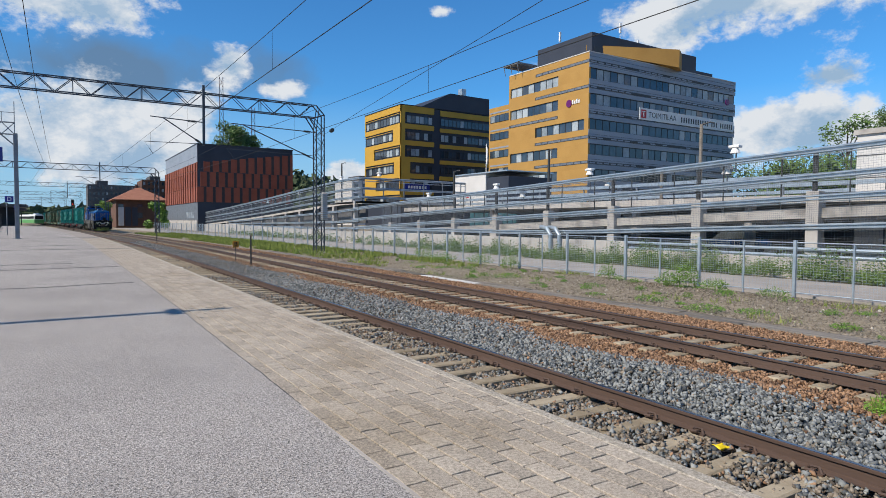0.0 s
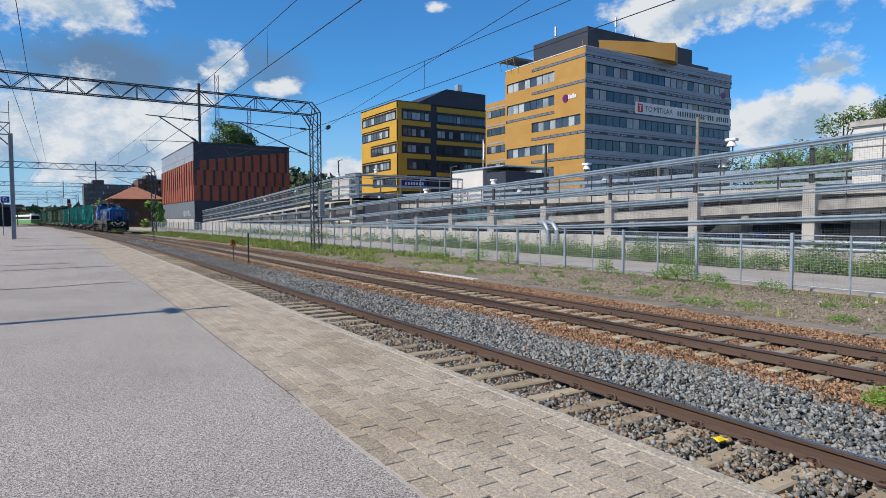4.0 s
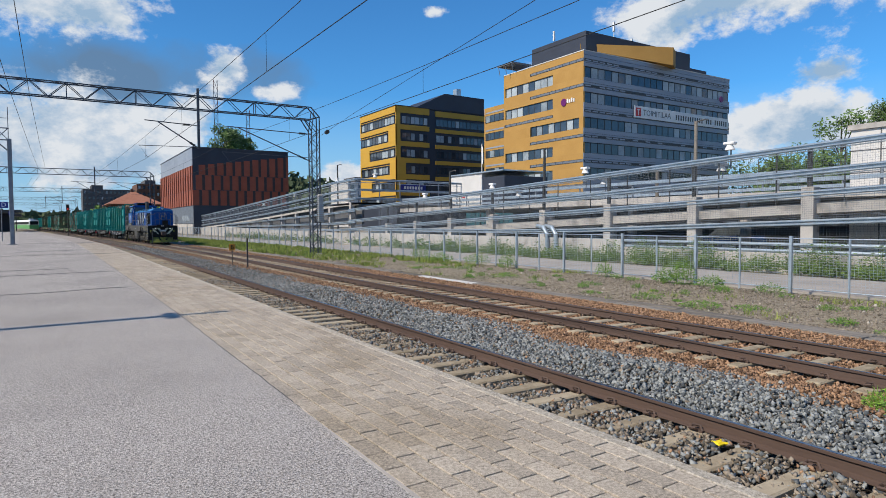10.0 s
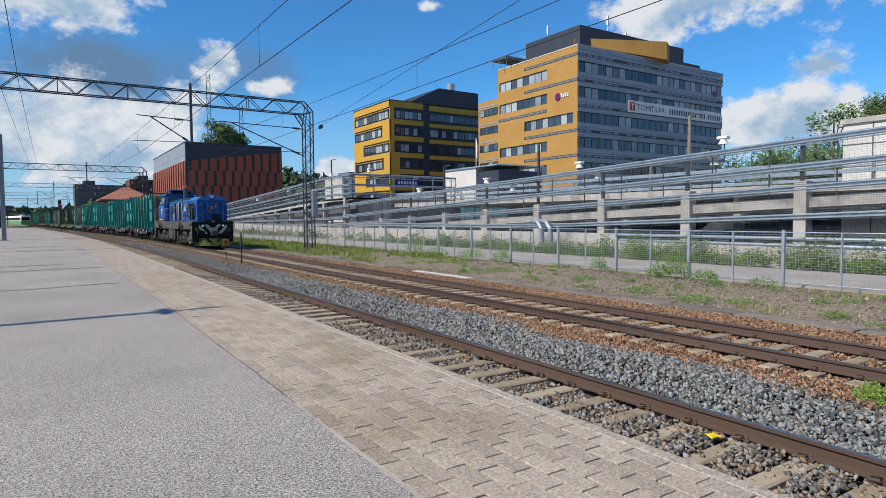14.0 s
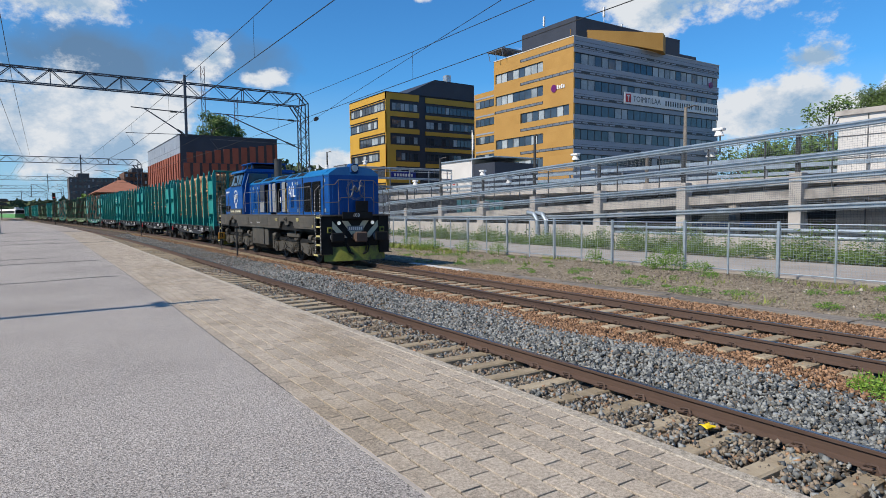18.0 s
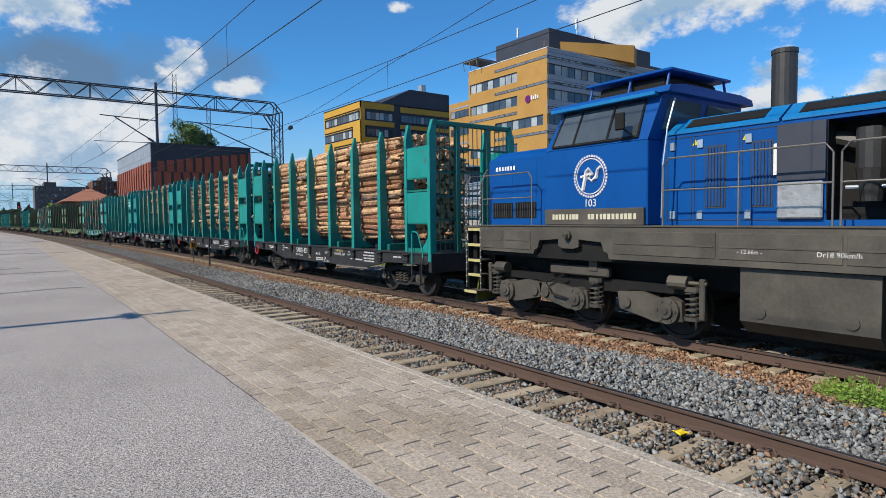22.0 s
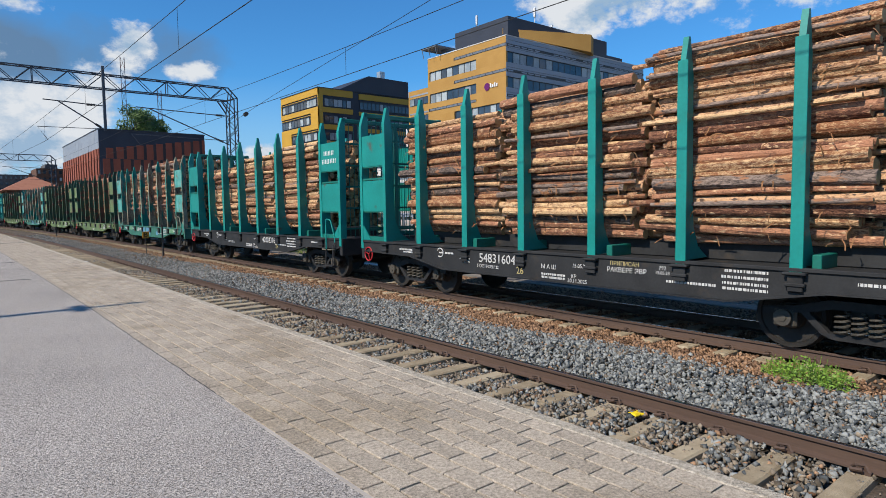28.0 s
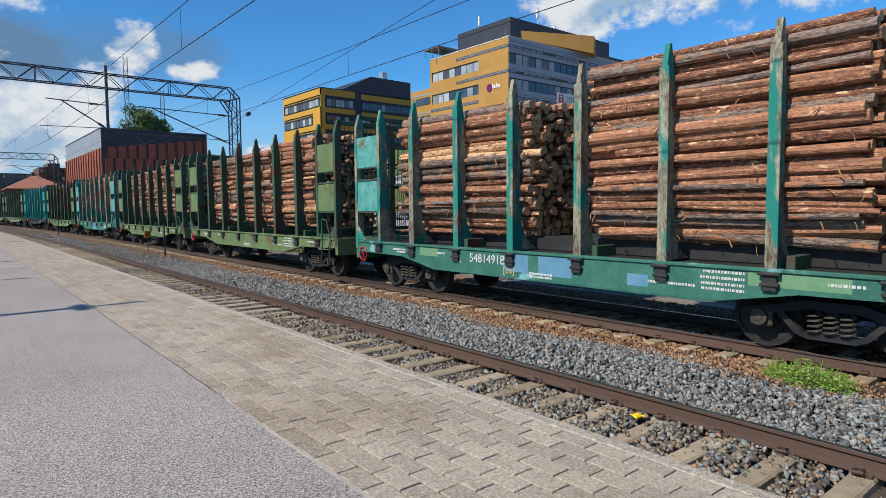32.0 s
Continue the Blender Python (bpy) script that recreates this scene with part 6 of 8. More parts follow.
# seams across the asphalt
for y, x0, x1 in ((17.2, -3.0, 1.6), (23.4, -6.0, 1.78), (25.8, -6.0, 0.4), (38.2, -9.0, 3.3), (44.0, -2.0, 1.0), (62.0, -9.0, 3.0)):
    m = Mesh()
    pts = []
    for k in range(13):
        u = k / 12
        pts.append((x0 + (x1 - x0) * u, y + 0.03 * y * (u - 0.5) + 0.10 * math.sin(k * 0.9 + y) * (0.4 if y > 20 else 1), PLAT))
    for a, b in zip(pts, pts[1:]):
        m.add([(a[0], a[1] - 0.075 * y / 25, PLAT + 0.004), (b[0], b[1] - 0.075 * y / 25, PLAT + 0.004), (b[0], b[1] + 0.075 * y / 25, PLAT + 0.004), (a[0], a[1] + 0.075 * y / 25, PLAT + 0.004),
               (a[0], a[1] - 0.075 * y / 25, PLAT - 0.01), (b[0], b[1] - 0.075 * y / 25, PLAT - 0.01), (b[0], b[1] + 0.075 * y / 25, PLAT - 0.01), (a[0], a[1] + 0.075 * y / 25, PLAT - 0.01)],
              [(0, 1, 2, 3), (4, 7, 6, 5), (0, 4, 5, 1), (2, 6, 7, 3), (1, 5, 6, 2), (3, 7, 4, 0)])
    tagged(part("asphalt_seam", m, M_TAR), "dark tar seam across the platform", "joint", "seams in the asphalt", "structure")


# ---- weeds ----
def leafy(m, rng, x, y, z, h, r, n, leaf):
    """A clump of stems with flat leaves."""
    for _ in range(n):
        a, d = rng.uniform(0, 6.283), r * math.sqrt(rng.random())
        hh = h * (0.25 + 0.75 * rng.random()) * (1 - 0.5 * d / r)
        p = Vector((x + d * math.cos(a), y + d * math.sin(a), z + hh))
        t = rng.uniform(0, 6.283)
        u = Vector((math.cos(t), math.sin(t), rng.uniform(-0.4, 0.6))).normalized() * leaf * rng.uniform(0.6, 1.3)
        w = u.orthogonal().normalized() * leaf * rng.uniform(0.25, 0.5)
        m.add([p - u * 0.5, p + w * 0.5, p + u * 0.6, p - w * 0.5], [(0, 1, 2, 3)])
    for _ in range(max(2, n // 8)):
        a, d = rng.uniform(0, 6.283), r * 0.7 * math.sqrt(rng.random())
        p = Vector((x + d * math.cos(a), y + d * math.sin(a), z))
        q = p + Vector((rng.uniform(-0.1, 0.1), rng.uniform(-0.1, 0.1), h * rng.uniform(0.5, 0.95)))
        m.bar(p, q, 0.004, 3, caps=False)


def weed(x, y, h, r, n, leaf, label, material=None, z=-0.25):
    m = Mesh()
    leafy(m, random.Random(int(x * 100 + y * 7)), 0, 0, 0, h, r, n, leaf)
    ob = part("weed", m, material or M_GREEN, None, at=Matrix.Translation((x, y, z)))
    return tagged(ob, label, "weed", "weeds beside the tracks")


for x, y, h, r, n in ((8.30, 2.95, 0.46, 0.32, 560), (8.42, 3.3, 0.36, 0.22, 280), (8.32, 2.6, 0.40, 0.24, 340), (15.0, 6.7, 0.2, 0.32, 160), (14.9, 10.2, 0.22, 0.6, 260), (15.6, 9.2, 0.16, 0.5, 160),
                      (15.3, 12.3, 0.25, 0.5, 200), (19.7, 11.0, 0.4, 0.5, 200), (19.8, 13.2, 0.55, 0.5, 220), (19.9, 14.4, 0.95, 0.55, 330), (19.7, 15.1, 0.7, 0.5, 260), (19.9, 18.3, 0.8, 0.4, 200), (19.6, 24.6, 0.9, 0.5, 260),
                      (19.8, 27.5, 0.8, 0.8, 300), (19.5, 31.0, 0.7, 0.9, 320), (19.9, 34.0, 0.9, 0.7, 280), (17.4, 25.4, 0.2, 0.6, 160), (16.2, 20.6, 0.22, 0.7, 200), (16.8, 16.2, 0.18, 0.5, 150), (18.6, 12.0, 0.25, 0.4, 120)):
    weed(x, y, h, r, n, 0.05 if x < 9 else 0.07 if h < 0.5 else 0.10, "leafy yellow-green weed beside the rail" if x < 9 else "low bright green weed in the stones" if h < 0.5 else "tall leafy green weed by the fence", M_BUSH if x < 9 else None)
rng = random.Random(77)
for _ in range(84):
    y = 5 + 50 * rng.random() ** 1.3
    x = (14.4 + 5.6 * rng.random()) + bend(y)
    weed(x, y, rng.uniform(0.08, 0.26), rng.uniform(0.10, 0.36), rng.randrange(50, 150), 0.06, "low bright green weed in the stones")
gr = Mesh()
rng = random.Random(31)
for _ in range(8600):
    y = rng.uniform(4, 34) if rng.random() < 0.25 else rng.uniform(30, 118)
    x = rng.uniform(14.2, 20.6) if y > 32 else (20.7 - abs(rng.gauss(0, 0.9)) if rng.random() < 0.45 else rng.uniform(14.2, 20.4))
    if noise.noise(Vector((x * 0.5, y * 0.35, 3))) < (0.30 if y < 26 else 0.05 if y < 36 else -0.25):
        continue
    for _b in range(6):
        h = rng.uniform(0.06, 0.24) * (1.35 if y > 30 else 1)
        a = rng.uniform(0, 6.283)
        u = Vector((math.cos(a), math.sin(a), 0)) * rng.uniform(0.004, 0.010) * (1 + y / 14)
        p = Vector((x + bend(y) + rng.gauss(0, 0.07), y + rng.gauss(0, 0.07), -0.27))
        tip = p + Vector((rng.gauss(0, 0.08), rng.gauss(0, 0.08), h))
        gr.add([p - u, p + u, tip], [(0, 1, 2)])
tagged(part("grass", gr, M_GRASS), "thin yellowish grass along the fence", "grass", kind="stuff")
bank = Mesh()
rng = random.Random(33)
for k in range(330):
    y = rng.uniform(-4, 45) if k < 230 else rng.uniform(45, 120)
    x = rng.uniform(27.5, 29.5) + bend(y) * 0.5
    near = y < 45
    leafy(bank, rng, x, y, -0.35, (0.35 + 1.25 * rng.random() ** 1.6) * (1.25 if 6 < y < 26 else 1), rng.uniform(0.5, 0.95), 150 if near else 70, 0.15 if near else 0.24)
tagged(part("undergrowth", bank, M_RANK), "rank green weeds growing below the ramp", "weeds", kind="stuff")

# ---- timber wagons ----
M_LOG_ONE = mat("log_bark_single", (0.12, 0.048, 0.030, 1), (0.47, 0.225, 0.13, 1), rand=0.9, rough=0.92, scale=17, fine=60, mixin=1.0, bump=1.0, bscale=46, span=0.62, stretch=(1.2, 0.55, 1.2), c=(0.74, 0.50, 0.30, 1), cscale=14, cat=(0.60, 0.66))
M_LOG_PALE = mat("log_pale", (0.26, 0.105, 0.048, 1), (0.76, 0.51, 0.285, 1), rand=0.9, rough=0.92, scale=17, fine=60, mixin=1.0, bump=1.0, bscale=46, span=0.62, stretch=(1.2, 0.55, 1.2), c=(0.19, 0.085, 0.05, 1), cscale=14, cat=(0.58, 0.65))
M_LOG_SCALY = mat("log_scaly", (0.055, 0.040, 0.036, 1), (0.30, 0.225, 0.19, 1), rough=0.95, scale=14, fine=40, rand=0.8, mixin=1.0, bump=1.0, bscale=26, span=0.6, stretch=(1.5, 0.6, 1.5), c=(0.36, 0.17, 0.09, 1), cscale=5, cat=(0.56, 0.62))
M_LOG_RED_I = mat("log_red_stack", (0.17, 0.066, 0.036, 1), (0.66, 0.40, 0.23, 1), rand=1.2, rough=0.92, scale=17, fine=60, mixin=1.0, bump=1.0, bscale=46, span=0.62, stretch=(1.2, 0.55, 1.2), c=(0.11, 0.07, 0.055, 1), cscale=12, cat=(0.57, 0.63), island=True)
M_LOG_PALE_I = mat("log_pale_stack", (0.26, 0.105, 0.048, 1), (0.76, 0.51, 0.285, 1), rand=0.9, rough=0.92, scale=17, fine=60, mixin=1.0, bump=1.0, bscale=46, span=0.62, stretch=(1.2, 0.55, 1.2), c=(0.19, 0.085, 0.05, 1), cscale=14, cat=(0.58, 0.65), island=True)


M_SHRED = mat("torn_bark", (0.20, 0.085, 0.035, 1), (0.42, 0.22, 0.10, 1), rough=0.95, scale=5, fine=30)


def log_into(m, x, y0, y1, z, r, rng, sides=9, rings=4):
    """One felled log along y with a crooked bark side and sawn ends (second slot)."""
    n0 = len(m.v)
    taper = rng.uniform(-0.12, 0.12)
    bx, bz = rng.uniform(-0.04, 0.04), rng.uniform(-0.035, 0.035)
    vs, fs = [], []
    for k in range(rings + 1):
        u = k / rings
        rr = r * (1 + taper * (u - 0.5))
        ox, oz = bx * math.sin(math.pi * u), bz * math.sin(math.pi * u)
        for i in range(sides):
            a = 2 * math.pi * i / sides
            w = rr * (1 + rng.uniform(-0.10, 0.10))
            vs.append((x + ox + w * math.cos(a), y0 + (y1 - y0) * u, z + oz + w * math.sin(a)))
    for k in range(rings):
        for i in range(sides):
            j = (i + 1) % sides
            fs.append((k * sides + j, k * sides + i, (k + 1) * sides + i, (k + 1) * sides + j))
    m.slot = 0
    m.add(vs, fs)
    m.slot = 1
    m.f += [tuple(n0 + i for i in range(sides)), tuple(n0 + rings * sides + i for i in reversed(range(sides)))]
    m.m += [1, 1]
    m.slot = 0


LOG_LEN = 3.14
log_rng = random.Random(11)
LOG_MESHES = []
for k in range(14):
    lm = Mesh()
    log_into(lm, 0, -LOG_LEN / 2, LOG_LEN / 2, 0, 0.034 + 0.0052 * k, log_rng, 10, 6)
    LOG_MESHES.append((0.034 + 0.0052 * k, lm))
LOG_DATA = {}
for tone, mm in (("bark", M_LOG_ONE), ("pale", M_LOG_PALE), ("scaly", M_LOG_SCALY)):
    LOG_DATA[tone] = [(r, lm.data("log", mm, M_LOGEND)) for r, lm in LOG_MESHES]


def pack(rng, top_a, top_b):
    """Rows of logs across the wagon: x, z, radius, and whether the log shows on the camera's side."""
    rows, z = [], 1.50
    while z < 4.6:
        x, first, mean = -1.20 + rng.uniform(-0.03, 0.03) + max(0, 1.95 - z) * 0.5, True, 0
        cnt = 0
        while x < 1.12:
            r = LOG_MESHES[rng.randrange(14) if rng.random() < 0.8 else rng.randrange(9, 14)][0]
            lim = top_a + (top_b - top_a) * (x + 1.2) / 2.4 + 0.12 * math.cos(x * 1.2)
            if z + r < lim:
                rows.append((x + r + (rng.uniform(-0.05, 0.12) if first else 0), z + r + rng.uniform(-0.02, 0.03), r, first))
            x += 2 * r + 0.004
            first = False
            mean += r
            cnt += 1
        z += 2 * mean / cnt * 0.97
    return rows


MIXED = {"pale": (70, 22, 8), "red": (48, 36, 16), "bark": (12, 60, 28)}      # shares of peeled, barked and scaly logs


def log_pile(seed, tone, top, single, length=LOG_LEN):
    """One stack of logs: those on the camera's side as logs of their own, the rest joined."""
    rng = random.Random(seed)
    label = {"bark": "stack of reddish pine logs with rough bark, cut ends showing", "pale": "stack of pale yellow pine logs with peeling bark",
             "red": "stack of reddish and pale pine logs with torn bark"}[tone]
    ob = thing("log_pile", label, "timber", group="log piles on the train")
    rest = Mesh()
    for x, z, r, first in pack(rng, top, top + rng.uniform(-0.15, 0.15)):
        dy = rng.gauss(0, 0.09) + (rng.choice((-0.3, 0.25)) if rng.random() < 0.10 else 0)
        if first and single:
            kind_ = rng.choices(("pale", "bark", "scaly"), MIXED[tone])[0]
            rad, data = min(LOG_DATA[kind_], key=lambda d: abs(d[0] - r))
            part("log", data, None, ob, at=Matrix.Translation((x, dy, z)) @ Matrix.Rotation(rng.gauss(0, 0.017), 4, "X")
                 @ Matrix.Rotation(rng.uniform(-0.008, 0.008), 4, "Z") @ Matrix.Rotation(rng.uniform(0, 6.28), 4, "Y") @ Matrix.Diagonal((1, length / LOG_LEN, 1, 1)))
        else:
            deep = not (x < -0.85 or z > top - 0.5)
            log_into(rest, x, -length / 2 + dy, length / 2 + dy, z, r, rng, 7 if deep else 9, 1 if deep else 3)
    o = part("timber_core", rest, ({"bark": M_LOG, "pale": M_LOG_PALE_I, "red": M_LOG_RED_I}[tone], M_LOGEND), ob)
    tagged(o, kind="stuff")
    if single:      # loose strips of bark on the side
        sm = Mesh()
        for _ in range(60):
            a = Vector((-1.24 + rng.uniform(-0.03, 0.04), rng.uniform(-0.5, 0.5) * length, rng.uniform(1.5, top - 0.1)))
            pts = [a]
            d = Vector((rng.uniform(-0.3, 0.1), rng.choice((-1, 1)) * rng.uniform(0.2, 1.0), rng.uniform(-1.0, 0.2))).normalized()
            for _k in range(4):
                d = (d + Vector((rng.uniform(-0.25, 0.15), rng.uniform(-0.5, 0.5), rng.uniform(-0.7, 0.2)))).normalized()
                pts.append(pts[-1] + d * rng.uniform(0.015, 0.06))
            sm.tube(pts, rng.uniform(0.004, 0.013), 3)
        tagged(part("torn_bark", sm, M_SHRED, ob, "loose strips of torn bark"), kind="stuff")
    return ob


def wheel_mesh(r, gauge=0.795, spokes=0):
    """Two flanged wheels on an axle along x."""
    m = Mesh()
    m.bar((-1.05, 0, 0), (1.05, 0, 0), 0.075, 10)
    prof = [(0.03, r + 0.028), (0.0, r + 0.005), (-0.105, r - 0.004), (-0.105, r - 0.06), (-0.075, r - 0.075), (-0.06, r * 0.45), (-0.10, r * 0.4), (-0.12, r * 0.16)]
    n = 28
    for s in (-1, 1):
        vs, fs = [], []
        ring = [(s * (gauge - 0.02 - a), b) for a, b in prof] + [(s * (gauge - 0.02 - 0.03), 0.08), (s * (gauge - 0.05), r - 0.07)]
        k = len(ring)
        for i in range(n):
            a = 2 * math.pi * i / n
            vs += [(x, q * math.cos(a), q * math.sin(a)) for x, q in ring]
        for i in range(n):
            j = (i + 1) % n
            for t in range(k):
                u = (t + 1) % k
                f = (i * k + t, i * k + u, j * k + u, j * k + t)
                fs.append(f if s < 0 else tuple(reversed(f)))
        m.add(vs, fs)
        for i in range(3):
            a = 2.1 * i
            m.bar((s * (gauge + 0.05), math.cos(a) * r * 0.6, math.sin(a) * r * 0.6), (s * (gauge + 0.085), math.cos(a) * r * 0.6, math.sin(a) * r * 0.6), 0.03, 6)
    return m


def spring(m, x, y, z0, z1, r=0.075, turns=4):
    """A coil spring from short bars."""
    pts = [(x + r * math.cos(t * 0.785), y + r * math.sin(t * 0.785), z0 + (z1 - z0) * t / (turns * 8)) for t in range(turns * 8 + 1)]
    m.tube(pts, 0.018, 5)


WHEEL_DATA = wheel_mesh(0.475).data("wheelset", M_WHEEL)


def bogie(parent, y):
    """A freight bogie: cast side frames with springs and axle boxes; the wheelsets roll on their own."""
    fr = part("bogie", Mesh().box(-0.95, 0.95, y - 0.16, y + 0.16, 0.45, 0.75, 0.03), M_BLACK, parent, "black cast-steel bogie")
    for s in (-1, 1):
        m = Mesh()
        lo, hi = (s * 0.98, s * 1.10) if s > 0 else (s * 1.10, s * 0.98)
        # upper and lower arms round the spring opening
        m.prism([(y + a, b) for a, b in [(-1.22, 0.60), (-0.7, 0.68), (-0.35, 0.78), (0.35, 0.78), (0.7, 0.68), (1.22, 0.60), (1.22, 0.50), (0.6, 0.58), (0.3, 0.66), (-0.3, 0.66), (-0.6, 0.58), (-1.22, 0.50)]], 0, lo, hi)
        m.prism([(y + a, b) for a, b in [(-0.72, 0.58), (-0.45, 0.30), (-0.3, 0.24), (0.3, 0.24), (0.45, 0.30), (0.72, 0.58), (0.62, 0.60), (0.36, 0.33), (-0.36, 0.33), (-0.62, 0.60)]], 0, lo, hi)
        part("side_frame", m, M_BLACK, fr)
        sp = Mesh()
        for dy in (-0.2, 0, 0.2):
            spring(sp, s * 1.08, y + dy, 0.33, 0.62, 0.085, 4)
        part("spring", sp, M_LOCOGREY, fr, "coil springs")
        for dy in (-0.925, 0.925):
            ab = Mesh().box(s * 1.0 - 0.10 if s < 0 else 1.0, s * 1.0 if s < 0 else 1.10, y + dy - 0.16, y + dy + 0.16, 0.33, 0.62, 0.03)
            ab.bar((s * 1.08, y + dy, 0.475), (s * 1.17, y + dy, 0.475), 0.12, 14)
            ab.bar((s * 1.17, y + dy, 0.475), (s * 1.185, y + dy, 0.475), 0.06, 6)
            part("axle_box", ab, M_LOCOGREY, fr)
    return fr


STAKES = (-4.21, -2.54, -0.85, 0.85, 2.54, 4.21)


def wagon(paint):
    """A four-axle flat wagon with timber stakes and latticed ends; front towards -y."""
    big, dark, sill, sheet, label = {
        "T": (M_TEAL, M_TEALDARK, M_BLACK, M_TEAL, "teal-painted timber wagon with a black underframe, loaded with logs"),
        "W": (M_STAKEWORN, M_OLIVEDARK, M_GREENSILL, M_TEALWORN, "worn green timber wagon with peeling turquoise end sheets"),
        "O": (M_OLIVEDARK, M_OLIVEDARK, M_OLIVE, M_OLIVE, "rusty olive-green timber wagon with stakes, loaded with logs"),
    }[paint]
    w = thing("timber_wagon", label, "railway wagon", group="timber wagons of the train")
    for s in (-1, 1):
        lo, hi = (-1.44, -1.36) if s < 0 else (1.36, 1.44)
        web = [(-6.7, 1.17), (6.7, 1.17), (6.7, 0.93), (4.6, 0.90), (3.3, 0.67), (-3.3, 0.67), (-4.6, 0.90), (-6.7, 0.93)]
        m = Mesh().prism(web, 0, lo, hi)
        m.box(lo - 0.03 if s < 0 else lo, hi if s < 0 else hi + 0.03, -6.72, 6.72, 1.17, 1.225, 0.008)
        low = [(-6.7, 0.95), (-4.6, 0.92), (-3.3, 0.685), (3.3, 0.685), (4.6, 0.92), (6.7, 0.95), (6.7, 0.93), (4.6, 0.895), (3.3, 0.66), (-3.3, 0.66), (-4.6, 0.895), (-6.7, 0.93)]
        m.prism(low, 0, lo - 0.05 if s < 0 else lo, hi if s < 0 else hi + 0.05)
        part("side_sill", m, sill, w)
        for y in STAKES + (-5.66, 5.66):
            pk = Mesh().box(s * 1.52 if s < 0 else 1.44, s * 1.44 if s < 0 else 1.52, y - 0.13, y + 0.13, 0.97, 1.02, 0.01)
            pk.box(s * 1.55 if s < 0 else 1.44, s * 1.44 if s < 0 else 1.55, y - 0.15, y + 0.15, 1.13, 1.17, 0.01)
            pk.box(s * 1.50 if s < 0 else 1.44, s * 1.44 if s < 0 else 1.50, y - 0.10, y + 0.10, 0.90, 1.13, 0.01)
            part("stake_pocket", pk, M_BLACK if paint == "T" else M_DARKSTEEL, w)
        for y in STAKES:
            out = [(1.455, 1.0), (1.455, 4.28), (1.37, 4.66), (1.32, 4.66), (1.22, 4.1), (1.19, 2.2), (1.15, 1.75), (1.0, 1.42), (0.70, 1.235), (1.25, 1.23), (1.25, 1.0)]
            m = Mesh().prism([(s * a, b) for a, b in out], 1, y - 0.045, y + 0.045)
            m.box(*((-1.465, -1.44) if s < 0 else (1.44, 1.465)), y - 0.085, y + 0.085, 1.0, 4.3, 0.006)
            part("stake", m, big, w)
    part("deck", Mesh().box(-1.36, 1.36, -6.7, 6.7, 1.15, 1.20), M_BLACK if paint == "T" else M_DARKSTEEL, w)
    # black block added to pass for the shade beneath the raised logs
    part("load_bearer", Mesh().box(-0.7, 0.7, -5.4, 5.4, 1.20, 1.50, 0.02), M_BLACK, w)
    if paint == "W":
        for a, b, z0, z1, mt in ((0.35, 1.05, 0.80, 1.15, M_PATCHBLUE), (-0.72, 0.1, 0.78, 1.15, M_PATCHBLUE), (-2.3, -1.9, 0.78, 0.98, M_PATCHBLUE), (-5.2, -3.9, 0.96, 1.15, M_PATCHGREEN), (3.2, 3.9, 0.96, 1.15, M_PATCHGREEN)):
            part("paint_patch", Mesh().box(-1.443, -1.44, a, b, z0, z1), mt, w, "patch of fresh paint")
    part("centre_sill", Mesh().box(-0.25, 0.25, -6.7, 6.7, 0.72, 1.15, 0.02), M_BLACK, w)
    for y in (-3.4, -0.1, 3.4):
        for dy in (-1.0, 1.0):
            part("bolster", Mesh().box(-1.28, 1.28, y + dy - 0.06, y + dy + 0.06, 1.20, 1.40, 0.01), dark, w)
    for e in (-1, 1):
        part("end_sill", Mesh().box(-1.44, 1.44, *((-6.84, -6.7) if e < 0 else (6.7, 6.84)), 0.72, 1.225, 0.015), sill, w)
        ya, yb = e * 6.77, e * 5.66
        for s in (-1, 1):
            for y, slim in ((ya, 0), (yb, 1)):
                if slim:
                    out = [(1.455, 1.0), (1.455, 4.28), (1.37, 4.66), (1.32, 4.66), (1.22, 4.1), (1.19, 2.2), (1.15, 1.75), (1.0, 1.42), (0.70, 1.235), (1.25, 1.23), (1.25, 1.0)]
                    m = Mesh().prism([(s * a, b) for a, b in out], 1, y - 0.06, y + 0.06)
                else:
                    m = Mesh().prism([(s * 1.455, 1.0), (s * 1.455, 4.3), (s * 1.34, 4.68), (s * 1.24, 4.68), (s * 1.27, 1.0)], 1, y - 0.06, y + 0.06)
                    m.prism([(e * 6.70, 1.24), (e * 6.35, 1.24), (e * 6.70, 1.62)], 0, *((-1.455, -1.42) if s < 0 else (1.42, 1.455)))
                part("end_post", m, big, w)
            lo, hi = (-1.44, -1.425) if s < 0 else (1.425, 1.44)
            y0, y1 = sorted((ya - e * 0.05, yb + e * 0.05))
            part("side_sheet", Mesh().box(lo, hi, y0, y1, 3.20, 4.02, 0.004), sheet, w, "" if paint == "T" else "peeling sheet-metal side panel")
            part("side_sheet", Mesh().box(lo, hi, y0, y1, 2.02, 2.82, 0.004), sheet, w, "" if paint == "T" else "peeling sheet-metal side panel")
            for z, h in ((1.22, 0.12), (1.98, 0.05), (2.84, 0.05), (3.17, 0.05)):
                part("side_rail", Mesh().box(*((-1.43, -1.36) if s < 0 else (1.36, 1.43)), y0, y1, z, z + h), dark, w)
        lat = Mesh()
        for z in (1.5, 2.1, 2.72, 3.34, 3.96):
            lat.box(-1.36, 1.36, ya - 0.025, ya + 0.025, z - 0.025, z + 0.025)
        n = 17
